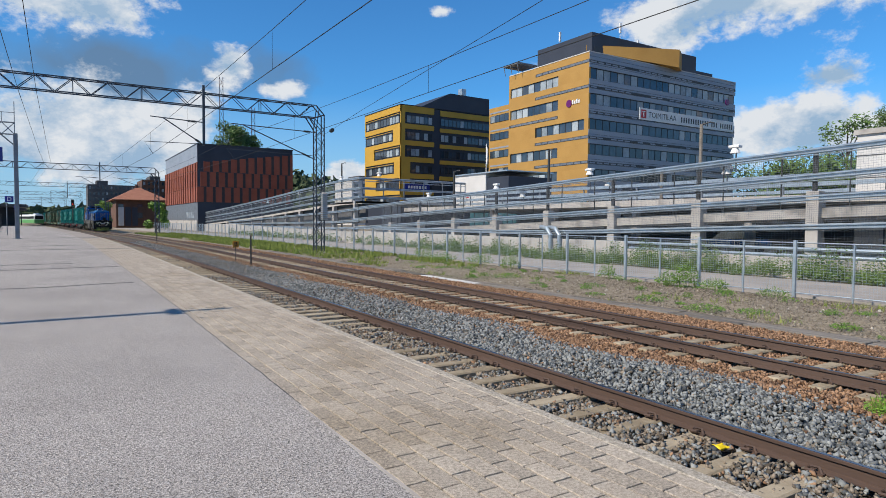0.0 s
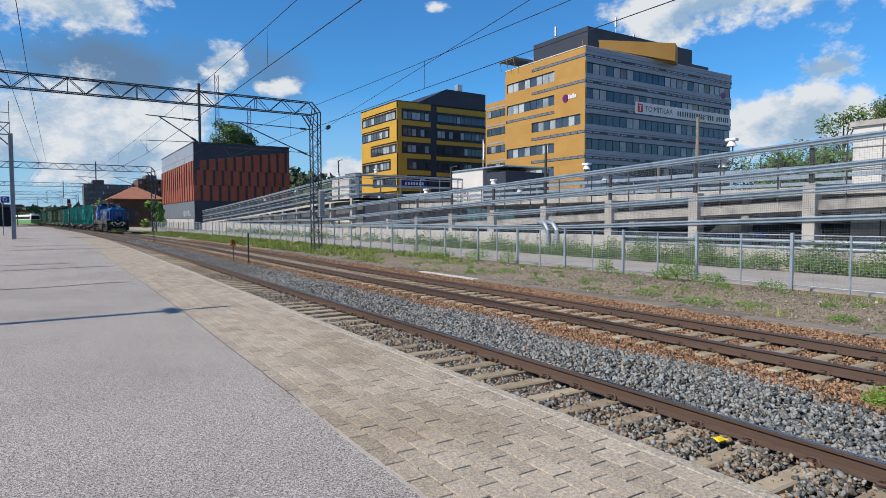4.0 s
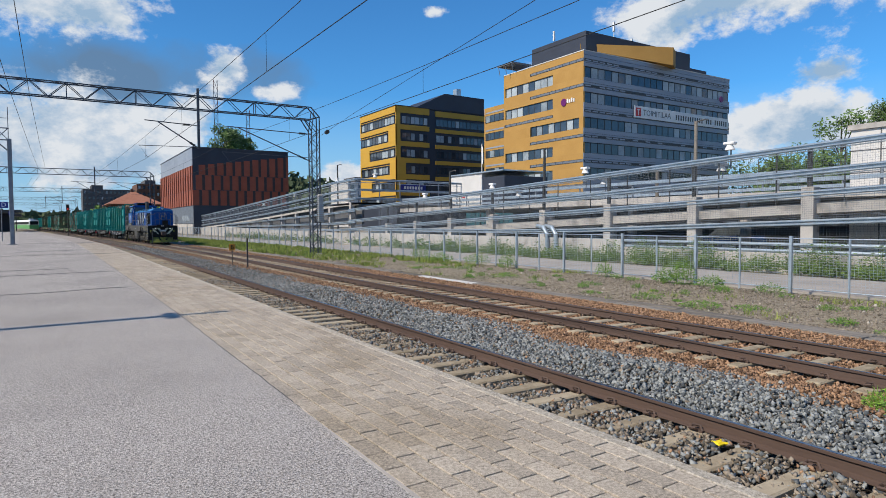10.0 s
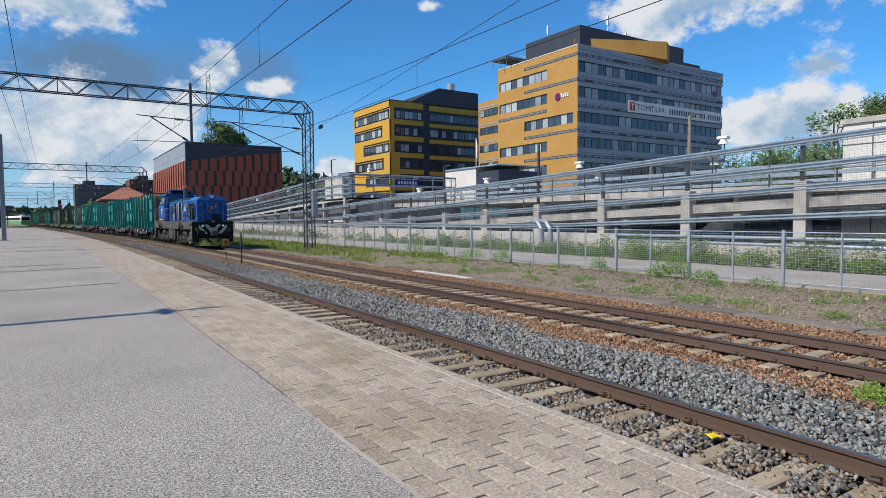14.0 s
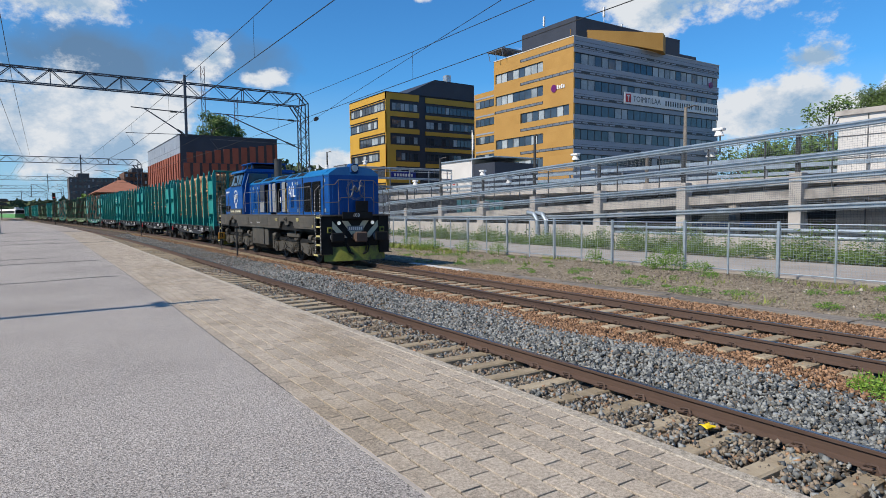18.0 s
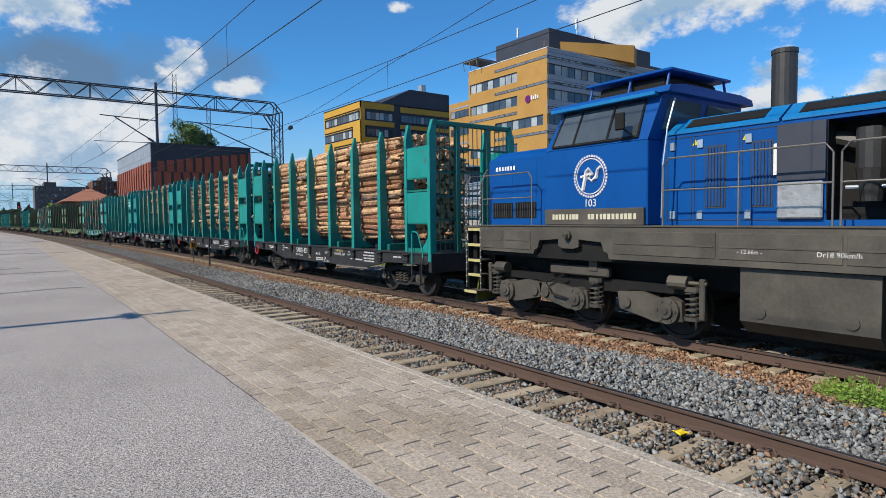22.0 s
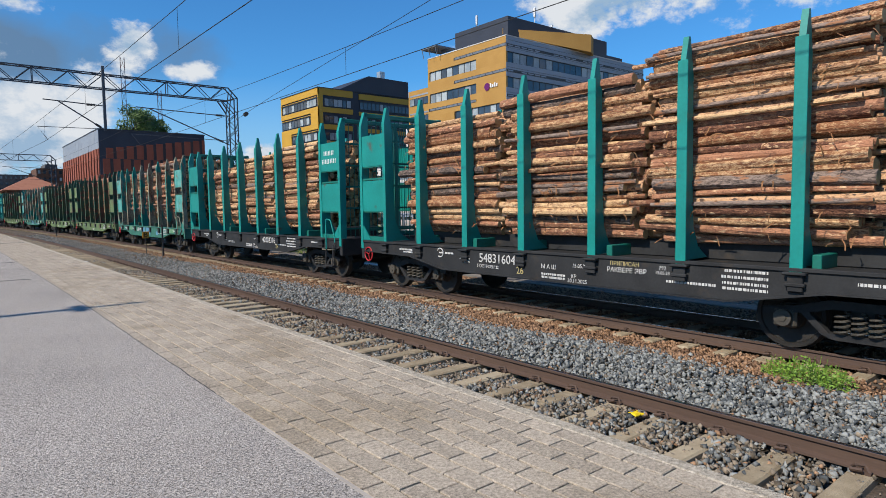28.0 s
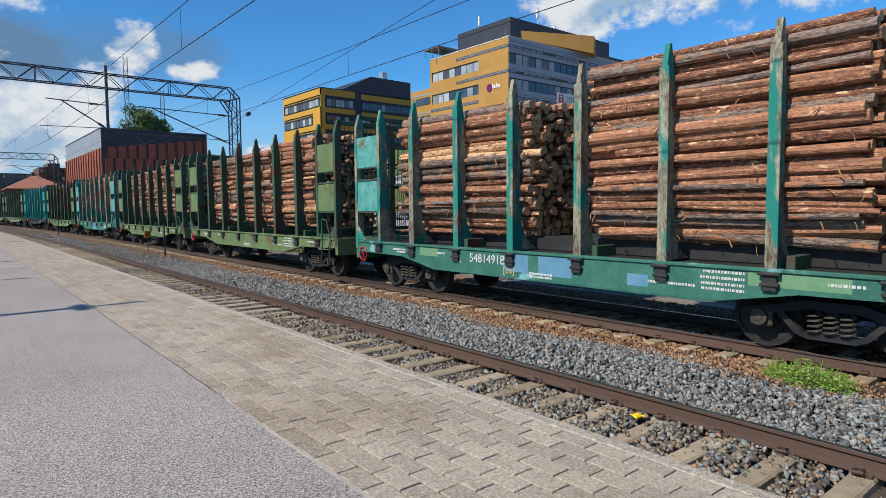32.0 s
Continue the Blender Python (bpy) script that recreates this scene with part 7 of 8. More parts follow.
        for i in range(n):
            x = -1.25 + 2.5 * i / (n - 1)
            q = 0.012 * math.sin(i * 2.3 + e)
            lat.tube([(x, ya, 1.25), (x + q, ya + 0.02, 2.4), (x - q, ya - 0.015, 3.5), (x, ya, 4.55)], 0.012, 5)
        part("lattice", lat, dark, w, "open steel bar lattice")
        for x in (-0.52, 0.52):
            part("end_upright", Mesh().box(x - 0.07, x + 0.07, ya - 0.06, ya + 0.06, 1.2, 4.56, 0.01), dark, w)
        part("top_rail", Mesh().box(-1.34, 1.34, ya - 0.06, ya + 0.06, 4.54, 4.66, 0.015), dark, w)
        bogie(w, e * 4.86)
        cp = Mesh().box(-0.11, 0.11, *sorted((e * 6.7, e * 7.2)), 0.92, 1.16, 0.03)
        cp.box(-0.2, 0.2, *sorted((e * 7.12, e * 7.36)), 0.88, 1.2, 0.05)
        part("coupler", cp, M_DARKSTEEL, w)
        part("brake_hose", Mesh().tube([(0.35, e * 6.8, 0.9), (0.36, e * 7.0, 0.72), (0.34, e * 7.15, 0.6), (0.3, e * 7.35, 0.62)], 0.03, 6), M_LOCODARK, w)
        for dy in (-0.925, 0.925):
            part("wheelset", WHEEL_DATA, None, w, at=Matrix.Translation((0, e * 4.86 + dy, 0.475)))
    st = Mesh()
    gr_ = Mesh().tube([(-1.50, -6.02, 0.9), (-1.50, -6.02, 1.72), (-1.50, -6.06, 1.78), (-1.50, -6.24, 1.77), (-1.49, -6.30, 1.72), (-1.47, -6.48, 1.25), (-1.47, -6.49, 1.1)], 0.02, 6)
    part("grab_handle", gr_, big, w)
    st.tube([(-1.50, -6.02, 0.9), (-1.53, -6.02, 0.42)], 0.02, 6)
    for y in (-6.46, -6.54):
        st.tube([(-1.47, y, 1.12), (-1.53, y, 0.95), (-1.55, y, 0.42)], 0.014, 6)
    st.box(-1.62, -1.45, -6.56, -6.0, 0.40, 0.43)
    part("shunter_step", st, M_BLACK, w, "black shunter's step")
    ring = [(-1.46, 6.45 + 0.18 * math.cos(k * math.pi / 10), 0.86 + 0.18 * math.sin(k * math.pi / 10)) for k in range(21)]
    hw = part("brake_wheel", Mesh().tube(ring, 0.017, 6), M_RED, w, "red hand-brake wheel")
    for k in (0.3, 2.4, 4.5):
        part("spoke", Mesh().bar((-1.46, 6.45, 0.86), (-1.46, 6.45 + 0.18 * math.cos(k), 0.86 + 0.18 * math.sin(k)), 0.012, 5), M_RED, hw)
    pen = Mesh()
    rng = random.Random(5)
    for y, z, wd in ((-5.35, 1.06, 0.42), (-3.85, 1.12, 0.62), (-3.85, 1.03, 0.66), (-3.85, 0.94, 0.66), (-3.85, 0.86, 0.6), (-3.1, 0.88, 0.82), (-0.25, 0.80, 0.55), (-0.25, 0.74, 0.55), (2.95, 1.05, 0.26), (2.4, 0.96, 0.3), (2.4, 0.90, 0.2), (4.5, 1.06, 0.5), (4.5, 1.0, 0.36)):
        q = 0.0
        while q < wd:
            lw = rng.uniform(0.012, 0.05)
            pen.box(-1.4435, -1.44, y + q, y + q + lw, z - 0.02, z + 0.02)
            q += lw + rng.uniform(0.008, 0.02)
    tagged(part("lettering", pen, M_CHALK, w, "small white stencilled lines"), kind="stuff")
    return w


ORDER = "TTTTWOOWOTOOTTOTTOTT"
NUMBERS = {0: ("54811435", "26"), 1: ("42003501", "26"), 2: ("54831604", "26"), 3: ("42003376", "26"), 4: ("54814918", "[26]")}
proto = {}
WAGONS, PILES = [], []
for i, kind in enumerate(ORDER):
    if kind in proto:
        w = copy_thing(proto[kind], Matrix())
    else:
        w = proto[kind] = wagon(kind)
    WAGONS.append(w)
for i, (num, tail) in NUMBERS.items():
    four = num[0] == "4"
    yc = -1.75 if four else 1.55
    writing("wagon_number", num, 0.27, M_CHALK, WAGONS[i], Matrix.Translation((-1.446, yc, 1.0)) @ TO_TRACK, "white stencilled number")
    writing("wagon_code", tail, 0.2, M_OCHREPAINT, WAGONS[i], Matrix.Translation((-1.446, yc - 0.66, 0.81)) @ TO_TRACK)
    if i < 4:       # stencilled words along the sill
        for text, size, y, z, mt in (("\u041f\u041e\u0421\u0422\u0420\u041e\u0415\u041d 22", 0.095, 1.72, 0.83, M_CHALK), ("\u041c \u0410 \u0428", 0.12, 0.05, 0.94, M_CHALK), ("15.05.23", 0.10, -0.69, 1.0, M_CHALK), ("\u041a\u0420", 0.10, -0.55, 0.80, M_CHALK),
                                     ("30.11.2025", 0.10, -0.63, 0.72, M_CHALK), ("\u041f\u0420\u0418\u041f\u0418\u0421\u0410\u041d", 0.10, -1.62, 1.10, M_OCHREPAINT),
                                     ("\u0420\u0410\u041a\u0412\u0415\u0420\u0415 \u042d\u0412\u0420", 0.115, -1.66, 0.99, M_CHALK), ("792", 0.09, -2.33, 1.08, M_CHALK), ("15.05.23", 0.075, -2.33, 1.0, M_CHALK)):
            if not (four and text in ("\u041c \u0410 \u0428",)) and not (four and -2.4 < y < -1.2):
                writing("stencil", text, size, mt, WAGONS[i], Matrix.Translation((-1.446, y + 0.1, z)) @ TO_TRACK, depth=0.002)
        lg = Mesh()
        for k in range(10):
            a0, a1 = 0.5 + k * 0.48, 0.5 + (k + 1) * 0.48
            lg.bar((-1.444, 3.41 + 0.11 * math.cos(a0), 1.05 + 0.10 * math.sin(a0)), (-1.444, 3.41 + 0.11 * math.cos(a1), 1.05 + 0.10 * math.sin(a1)), 0.014, 5)
        lg.box(-1.446, -1.44, 3.30, 3.45, 1.035, 1.065)
        part("round_mark", lg, M_CHALK, WAGONS[i], "white round painted mark")
for z, y0, y1, n in ((3.72, -6.48, -5.86, 7), (3.48, -6.60, -5.74, 9)):
    bar_step = (y1 - y0) / n
    for k in range(n):
        part("painted_mark", Mesh().box(-1.446, -1.44, y0 + k * bar_step, y0 + (k + 0.42) * bar_step, z - 0.065, z + 0.065), M_WHITE, WAGONS[3])

TOPS = ((4.45, 4.4, 4.35), (4.3, 4.35, 4.15), (4.55, 4.2, 4.0), (4.15, 3.95, 3.75), (4.55, 4.25, 4.1), (4.35, 4.2, 4.2))
pile_proto = {}
for i in range(len(ORDER)):
    tone = ("pale", "red", "red", "pale", "bark", "bark")[min(i, 5)]
    for k, y in enumerate((-3.1, 2.85) if i == 4 else (-3.37, 0.0, 3.37)):
        key = (i, k) if i < 6 else ("far", (i * 3 + k) % 4)
        if key not in pile_proto:
            pile_proto[key] = log_pile(100 + i * 3 + k, tone, TOPS[min(i, 5)][k], i < 6, 4.4 if i == 4 else LOG_LEN)
            pl = pile_proto[key]
        else:
            pl = copy_thing(pile_proto[key], Matrix())
        PILES.append((i, y, pl))

# ---- locomotive ----


def side_box(s, a, b, *rest, c=0.0):
    """A box between the distances a < b from the middle, on side s."""
    m = Mesh()
    return m.box(*((-b, -a) if s < 0 else (a, b)), *rest, c)


def ring_badge(parent, at, r, material):
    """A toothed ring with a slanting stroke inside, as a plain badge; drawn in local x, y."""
    m = Mesh()
    n = 40
    for i in range(n):
        a, b = 2 * math.pi * i / n, 2 * math.pi * (i + 0.62) / n
        vs = [(q * math.cos(u), q * math.sin(u), z) for z in (0, 0.006) for u in (a, b) for q in (r * 0.9, r)]
        m.add(vs, [(0, 1, 3, 2), (4, 6, 7, 5), (1, 5, 7, 3), (0, 2, 6, 4), (0, 4, 5, 1), (2, 3, 7, 6)])
    for i in range(n):
        a, b = 2 * math.pi * i / n, 2 * math.pi * (i + 1) / n
        vs = [(q * math.cos(u), q * math.sin(u), z) for z in (0, 0.006) for u in (a, b) for q in (r * 0.80, r * 0.84)]
        m.add(vs, [(0, 1, 3, 2), (4, 6, 7, 5), (1, 5, 7, 3), (0, 2, 6, 4), (0, 4, 5, 1), (2, 3, 7, 6)])
    part("badge_ring", m, material, parent, "toothed ring badge", at)
    w = Mesh()
    w.tube([(-r * 0.42, -r * 0.62, 0.004), (-r * 0.22, r * 0.25, 0.004), (-r * 0.05, r * 0.36, 0.004)], r * 0.10, 6)
    w.tube([(-r * 0.55, -r * 0.02, 0.004), (-r * 0.02, r * 0.12, 0.004)], r * 0.07, 6)
    w.tube([(-r * 0.1, 0, 0.004), (r * 0.16, r * 0.12, 0.004), (r * 0.05, r * 0.27, 0.004), (-r * 0.08, -r * 0.1, 0.004), (r * 0.1, -r * 0.22, 0.004), (r * 0.34, -r * 0.02, 0.004)], r * 0.075, 6)
    w.tube([(r * 0.34, -r * 0.12, 0.004), (r * 0.44, r * 0.28, 0.004), (r * 0.62, r * 0.42, 0.004)], r * 0.085, 6)
    part("badge_mark", w, material, parent, "slanting white mark", at)


def bars(parent, x, y0, y1, z, h, material, n, seed=3):
    """A line of writing too small to read, on the side that faces -x."""
    rng = random.Random(seed)
    m = Mesh()
    step = (y1 - y0) / n
    for k in range(n):
        m.box(x - 0.004, x, y0 + k * step, y0 + k * step + step * rng.uniform(0.55, 0.85), z - h / 2, z + h / 2)
    return part("lettering", m, material, parent, "line of small lettering")


def locomotive():
    lo = thing("locomotive", "blue diesel locomotive with grey underframe and lime front", "locomotive")
    # underframe
    for s in (-1, 1):
        out = [(-7.62, 1.94), (7.05, 1.94), (7.05, 1.40), (5.32, 1.38), (5.28, 1.47), (5.2, 1.50), (5.15, 1.66), (4.62, 1.70), (4.62, 1.56), (4.5, 1.52), (4.22, 1.52), (4.1, 1.56), (4.1, 1.70), (3.56, 1.66), (3.5, 1.50), (3.42, 1.47), (3.38, 1.36), (-3.38, 1.36), (-3.42, 1.47), (-3.5, 1.50), (-3.56, 1.66), (-4.1, 1.70), (-4.1, 1.56), (-4.22, 1.52), (-4.5, 1.52), (-4.62, 1.56), (-4.62, 1.70), (-5.15, 1.66), (-5.2, 1.50), (-5.28, 1.47), (-5.32, 1.40), (-7.62, 1.40)]
        part("side_sill", Mesh().prism(out, 0, *((-1.5, -1.40) if s < 0 else (1.40, 1.5))), M_LOCOGREY, lo, "dusty grey side sill")
        for a, b in ((-7.5, -5.4), (-3.3, -1.85), (-1.8, -0.45), (-0.4, 1.3), (1.35, 3.3), (5.4, 6.2), (6.25, 6.98)):
            part("locker_lid", side_box(s, 1.5, 1.512, a, b, 1.46, 1.86, c=0.008), M_LOCOGREY, lo)
            part("lid_rib", side_box(s, 1.512, 1.522, a + 0.04, b - 0.04, 1.64, 1.66), M_LOCOGREY, lo)
        for y in (-4.35, 4.36):
            m = Mesh().bar((s * 1.49, y, 1.78), (s * 1.56, y, 1.78), 0.09, 12)
            m.bar((s * 1.56, y, 1.78), (s * 1.62, y, 1.76), 0.05, 8)
            part("lifting_lug", m, M_LOCOGREY, lo)
    for y, z, w_, h_ in ((-3.05, 1.74, 0.28, 0.12), (-5.75, 1.76, 0.30, 0.13), (-7.42, 1.52, 0.14, 0.12)):
        pl_ = part("data_plate", Mesh().box(-1.53, -1.522, y - w_ / 2, y + w_ / 2, z - h_ / 2, z + h_ / 2, 0.003), M_STEPYELLOW, lo, "small cream data plate")
        for k in range(3):
            part("rule", Mesh().box(-1.534, -1.53, y - w_ * 0.42, y + w_ * 0.42, z - h_ * 0.3 + k * h_ * 0.26, z - h_ * 0.22 + k * h_ * 0.26), M_LOCODARK, pl_)
    part("floor_plate", Mesh().box(-1.40, 1.40, -7.62, 7.05, 1.30, 1.93), M_LOCODARK, lo)
    part("walkway", Mesh().box(-1.52, 1.52, -7.66, 7.1, 1.94, 1.97, 0.008), M_LOCOGREY, lo, "grey chequer-plate walkway")
    # long hood: ends, sides in panels, roof
    hw, z0, z1 = 1.05, 1.97, 3.50

    def hood_section(name, a, b, material, grow=0.0):
        g1 = grow
        return part(name, Mesh().prism([(-hw - g1, z0), (hw + g1, z0), (hw + g1, z1), (-hw - g1, z1)], 1, a, b), material, lo)
    part("hood_core", Mesh().box(-0.55, 0.55, -3.1, 0.45, z0, z1), M_LOCODARK, lo, "dark core standing in for shade in the engine bay")
    for a, b in ((-8.04, -3.10), (-1.76, -0.88), (0.47, 2.62)):
        hood_section("hood_body", a, b, M_BLUE)
    hood_section("hood_body", 0.0, 0.47, M_BLUE)
    part("bay_sill", Mesh().box(-1.05, 1.05, -3.1, 0.0, z0, 2.05), M_BLUE, lo)
    part("bay_header", Mesh().box(-1.05, 1.05, -3.1, 0.0, 3.44, z1), M_BLUE, lo)
    # near-black backing and thin panels put the bay's shade into the colour
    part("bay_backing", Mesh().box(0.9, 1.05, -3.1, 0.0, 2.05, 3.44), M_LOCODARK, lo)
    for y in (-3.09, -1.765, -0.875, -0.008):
        part("bay_lining", Mesh().box(-1.045, 0.9, y - 0.006, y + 0.006, 2.05, 3.44), M_LOCODARK, lo, "dark panel standing in for the bay's shade")
    # dark block added to fill the gaps between bogies and tank with shade
    part("frame_beam", Mesh().box(-0.8, 0.8, -7.3, 7.0, 0.88, 1.5, 0.02), M_LOCODARK, lo, "dark block standing in for shade below the frame")
    for a, b in ((-8.04, -7.5), (-7.44, -5.25), (-5.19, -3.18), (-3.12, -1.3), (-1.26, 0.6), (0.64, 2.5)):
        part("hood_roof", Mesh().prism([(-1.07, 3.50), (1.07, 3.50), (1.07, 3.54), (0.72, 3.78), (0.0, 3.84), (-0.72, 3.78), (-1.07, 3.54)], 1, a, b), M_BLUE_SUNLIT, lo, "blue hood roof, sunlight put into its colour")
    for y in (-7.47, -5.22, -3.15):
        part("seam_band", Mesh().prism([(-1.062, 1.97), (1.062, 1.97), (1.062, 3.53), (0.71, 3.765), (-0.71, 3.765), (-1.062, 3.53)], 1, y - 0.03, y + 0.03), M_LOCODARK, lo, "dark rubber seam")
    for s in (-1, 1):
        for a, b in ((-7.19, -6.36), (-6.22, -5.41)):
            part("radiator", side_box(s, 1.05, 1.062, a, b, 2.08, 3.30), M_LOCODARK, lo, "black radiator louvres")
            for k in range(11):
                y = a + 0.04 + (b - a - 0.08) * k / 10
                m = side_box(s, 1.062, 1.10, y - 0.014, y + 0.014, 2.10, 3.28)
                part("louvre_fin", m, M_LOCODARK, lo)
        for a, b in ((-5.0, -4.55), (-4.1, -3.7), (0.72, 1.05), (1.45, 1.8)):
            tall = a < -4.5 or a > 0.5
            part("vent", side_box(s, 1.05, 1.058, a, b, 2.25, 3.25 if tall else 2.75), M_NAVY, lo, "slatted vent")
            for k in range(6):
                y = a + 0.04 + (b - a - 0.08) * k / 5
                part("vent_slat", side_box(s, 1.058, 1.072, y - 0.012, y + 0.012, 2.28, 3.22 if tall else 2.72), M_BLUE, lo)
        for a, b in ((-7.98, -7.52), (-5.15, -4.5), (-4.46, -3.2), (0.52, 1.2), (1.24, 2.0), (2.04, 2.5)):
            m = Mesh()
            lo_, hi_ = (-1.056, -1.05) if s < 0 else (1.05, 1.056)
            for y in (a, b - 0.012):
                m.box(lo_, hi_, y, y + 0.012, 2.05, 3.44)
            for z in (2.05, 3.43):
                m.box(lo_, hi_, a, b, z, z + 0.012)
            part("door_frame", m, M_NAVY, lo)
            for z in (2.14, 3.30):
                part("latch", side_box(s, 1.05, 1.075, b - 0.16, b - 0.06, z - 0.07, z + 0.07, c=0.008), M_GALV, lo, "steel door latch")
    for y, z in ((-4.32, 3.32), (1.14, 3.33), (1.98, 3.33)):
        m = Mesh().prism([(y - 0.055, z - 0.045), (y + 0.055, z - 0.045), (y, z + 0.05)], 0, -1.056, -1.05)
        part("warning_mark", m, M_YELLOWPAINT, lo, "small yellow warning triangle")
    part("notice", Mesh().box(-1.056, -1.05, -4.0, -3.9, 3.24, 3.38), M_WHITE, lo)
    part("bay_door", Mesh().box(-1.085, -1.06, 0.0, 0.66, 2.62, 3.44, 0.004), M_NAVY, lo, "dark upper door pane")
    # silver lining of the opened doors and the machinery behind
    for a, b, z in ((0.02, 0.64, 2.6), (-1.06, -0.88, 3.42), (-1.74, -1.34, 3.42), (-3.08, -2.71, 3.42)):
        part("door_lining", Mesh().box(-1.12, -1.07, a, b, 2.07, z, 0.02), M_QUILT, lo, "quilted silver door lining")
    for a, b in ((-1.32, -1.28), (-0.86, -0.84), (-2.70, -2.66)):
        part("open_door", Mesh().box(-1.15, -1.05, a, b, 2.05, 3.43, 0.006), M_BLUE, lo, "opened blue door leaf")
    # yellow engine: two head covers, curling pipes, a turbo casing, hoses
    eng = Mesh()
    for y in (-2.36, -2.60):
        eng.box(-0.84, -0.62, y - 0.10, y + 0.10, 2.98, 3.16, 0.04)
        eng.bar((-0.74, y, 2.72), (-0.74, y, 2.98), 0.065, 10)
        eng.bar((-0.85, y, 3.07), (-0.88, y, 3.07), 0.035, 8)
    for k in range(14):
        u, v = k * 0.449, (k + 1) * 0.449
        eng.bar((-0.78, -2.48 + 0.15 * math.cos(u), 2.40 + 0.15 * math.sin(u)), (-0.78, -2.48 + 0.15 * math.cos(v), 2.40 + 0.15 * math.sin(v)), 0.07, 8)
    eng.tube([(-0.84, -2.2, 2.62), (-0.86, -2.34, 2.70), (-0.84, -2.5, 2.66), (-0.82, -2.64, 2.78)], 0.04, 8)
    eng.tube([(-0.86, -2.62, 2.95), (-0.88, -2.64, 2.6), (-0.86, -2.60, 2.2), (-0.82, -2.4, 2.13)], 0.03, 8)
    part("engine", eng, M_ENGINE, lo, "yellow diesel engine")
    blk = Mesh().box(-0.70, -0.56, -2.7, -1.8, 2.06, 3.25, 0.02)
    for k in range(5):
        blk.tube([(-0.72, -1.9 - 0.15 * k, 2.1), (-0.80, -1.94 - 0.15 * k, 2.5 + 0.1 * (k % 2)), (-0.74, -1.9 - 0.16 * k, 3.2)], 0.022, 6)
    part("engine_block", blk, M_LOCODARK, lo, "dark engine block with hoses")
    for k in range(3):
        part("oil_filter", Mesh().bar((-0.88, -1.93 - 0.13 * k, 2.52), (-0.88, -1.93 - 0.13 * k, 2.78), 0.052, 12).bar((-0.88, -1.93 - 0.13 * k, 2.49), (-0.88, -1.93 - 0.13 * k, 2.52), 0.04, 10), M_WHITE, lo, "white oil filter")
    part("red_pump", Mesh().bar((-0.84, -2.3, 2.24), (-0.84, -2.05, 2.24), 0.055, 10).box(-0.88, -0.8, -2.2, -2.12, 2.1, 2.2), M_RED, lo)
    part("drip_tray", Mesh().box(-0.95, -0.6, -2.66, -1.82, 2.06, 2.10, 0.006), M_GALV, lo)
    tb = Mesh().bar((-0.75, -0.45, 2.75), (-0.75, -0.45, 3.3), 0.2, 14)
    tb.bar((-0.75, -0.45, 2.3), (-0.75, -0.45, 2.75), 0.13, 12, 0.2)
    tb.tube([(-0.7, -0.3, 3.1), (-0.7, 0.0, 3.2)], 0.12, 10)
    part("air_filter", tb, M_DARKSTEEL, lo, "black ribbed air filter")
    part("filter_pipe", Mesh().tube([(-0.8, -0.15, 2.5), (-0.8, -0.7, 2.5), (-0.8, -0.75, 2.15)], 0.03, 8), M_GALV, lo)
    ex = Mesh().bar((0, 1.08, 3.78), (0, 1.08, 4.76), 0.19, 18)
    ex.bar((0, 1.08, 4.72), (0, 1.08, 4.79), 0.2, 18)
    part("exhaust", ex, M_DARKSTEEL, lo, "sooty exhaust stack")
    part("horn", Mesh().bar((-0.3, -4.1, 3.78), (-0.3, -4.1, 3.98), 0.03, 8).bar((-0.3, -4.2, 3.98), (-0.3, -4.0, 3.98), 0.05, 8), M_GALV, lo)
    for a, b in ((-5.1, -4.3), (-4.1, -3.3), (-2.9, -1.5), (-0.9, 0.4), (0.9, 2.2)):
        m = Mesh()
        plate(m, [(-1.00, b, 3.595), (-1.00, a, 3.595), (-0.76, a, 3.76), (-0.76, b, 3.76)], 0.01)
        part("roof_grille", m, M_LOCODARK, lo)
    # front of the hood
    part("front_door", Mesh().box(-0.93, -0.5, -8.052, -8.04, 2.05, 3.3, 0.004), M_BLUE, lo)
    hl = Mesh().box(-0.19, 0.19, -8.1, -7.75, 3.56, 3.95, 0.05)
    part("top_light_housing", hl, M_BLUE, lo)
    part("top_light", Mesh().bar((0, -8.13, 3.77), (0, -8.09, 3.77), 0.135, 16), M_GALV, lo, "round headlight")
    part("top_light_rim", Mesh().bar((0, -8.112, 3.77), (0, -8.085, 3.77), 0.165, 16), M_LOCODARK, lo)
    ring_badge(lo, Matrix.Translation((0.05, -8.045, 2.93)) @ pose(0, 0, 0, 90, 0, 0), 0.40, M_STEEL)
    writing("fleet_letters", "AIL", 0.68, M_WHITE, lo, Matrix.Translation((-1.052, -3.83, 2.95)) @ TO_TRACK, "large white letters")
    writing("fleet_letters", "F", 0.68, M_WHITE, lo, Matrix.Translation((-1.054, 0.62, 2.92)) @ TO_TRACK, "large white letter")
    writing("stencil", "Dr18 90km/h", 0.10, M_CHALK, lo, Matrix.Translation((-1.516, -0.36, 1.585)) @ TO_TRACK, depth=0.002)
    writing("stencil", "- 12.66m -", 0.09, M_CHALK, lo, Matrix.Translation((-1.516, 0.82, 1.585)) @ TO_TRACK, depth=0.002)
    # cab
    cab = part("cab", Mesh().box(-1.44, 1.44, 2.62, 5.03, 1.97, 3.44, 0.02), M_BLUE, lo, "blue driver's cab")
    up = Mesh()
    b4 = [(-1.44, 2.62, 3.44), (1.44, 2.62, 3.44), (1.44, 5.03, 3.44), (-1.44, 5.03, 3.44)]
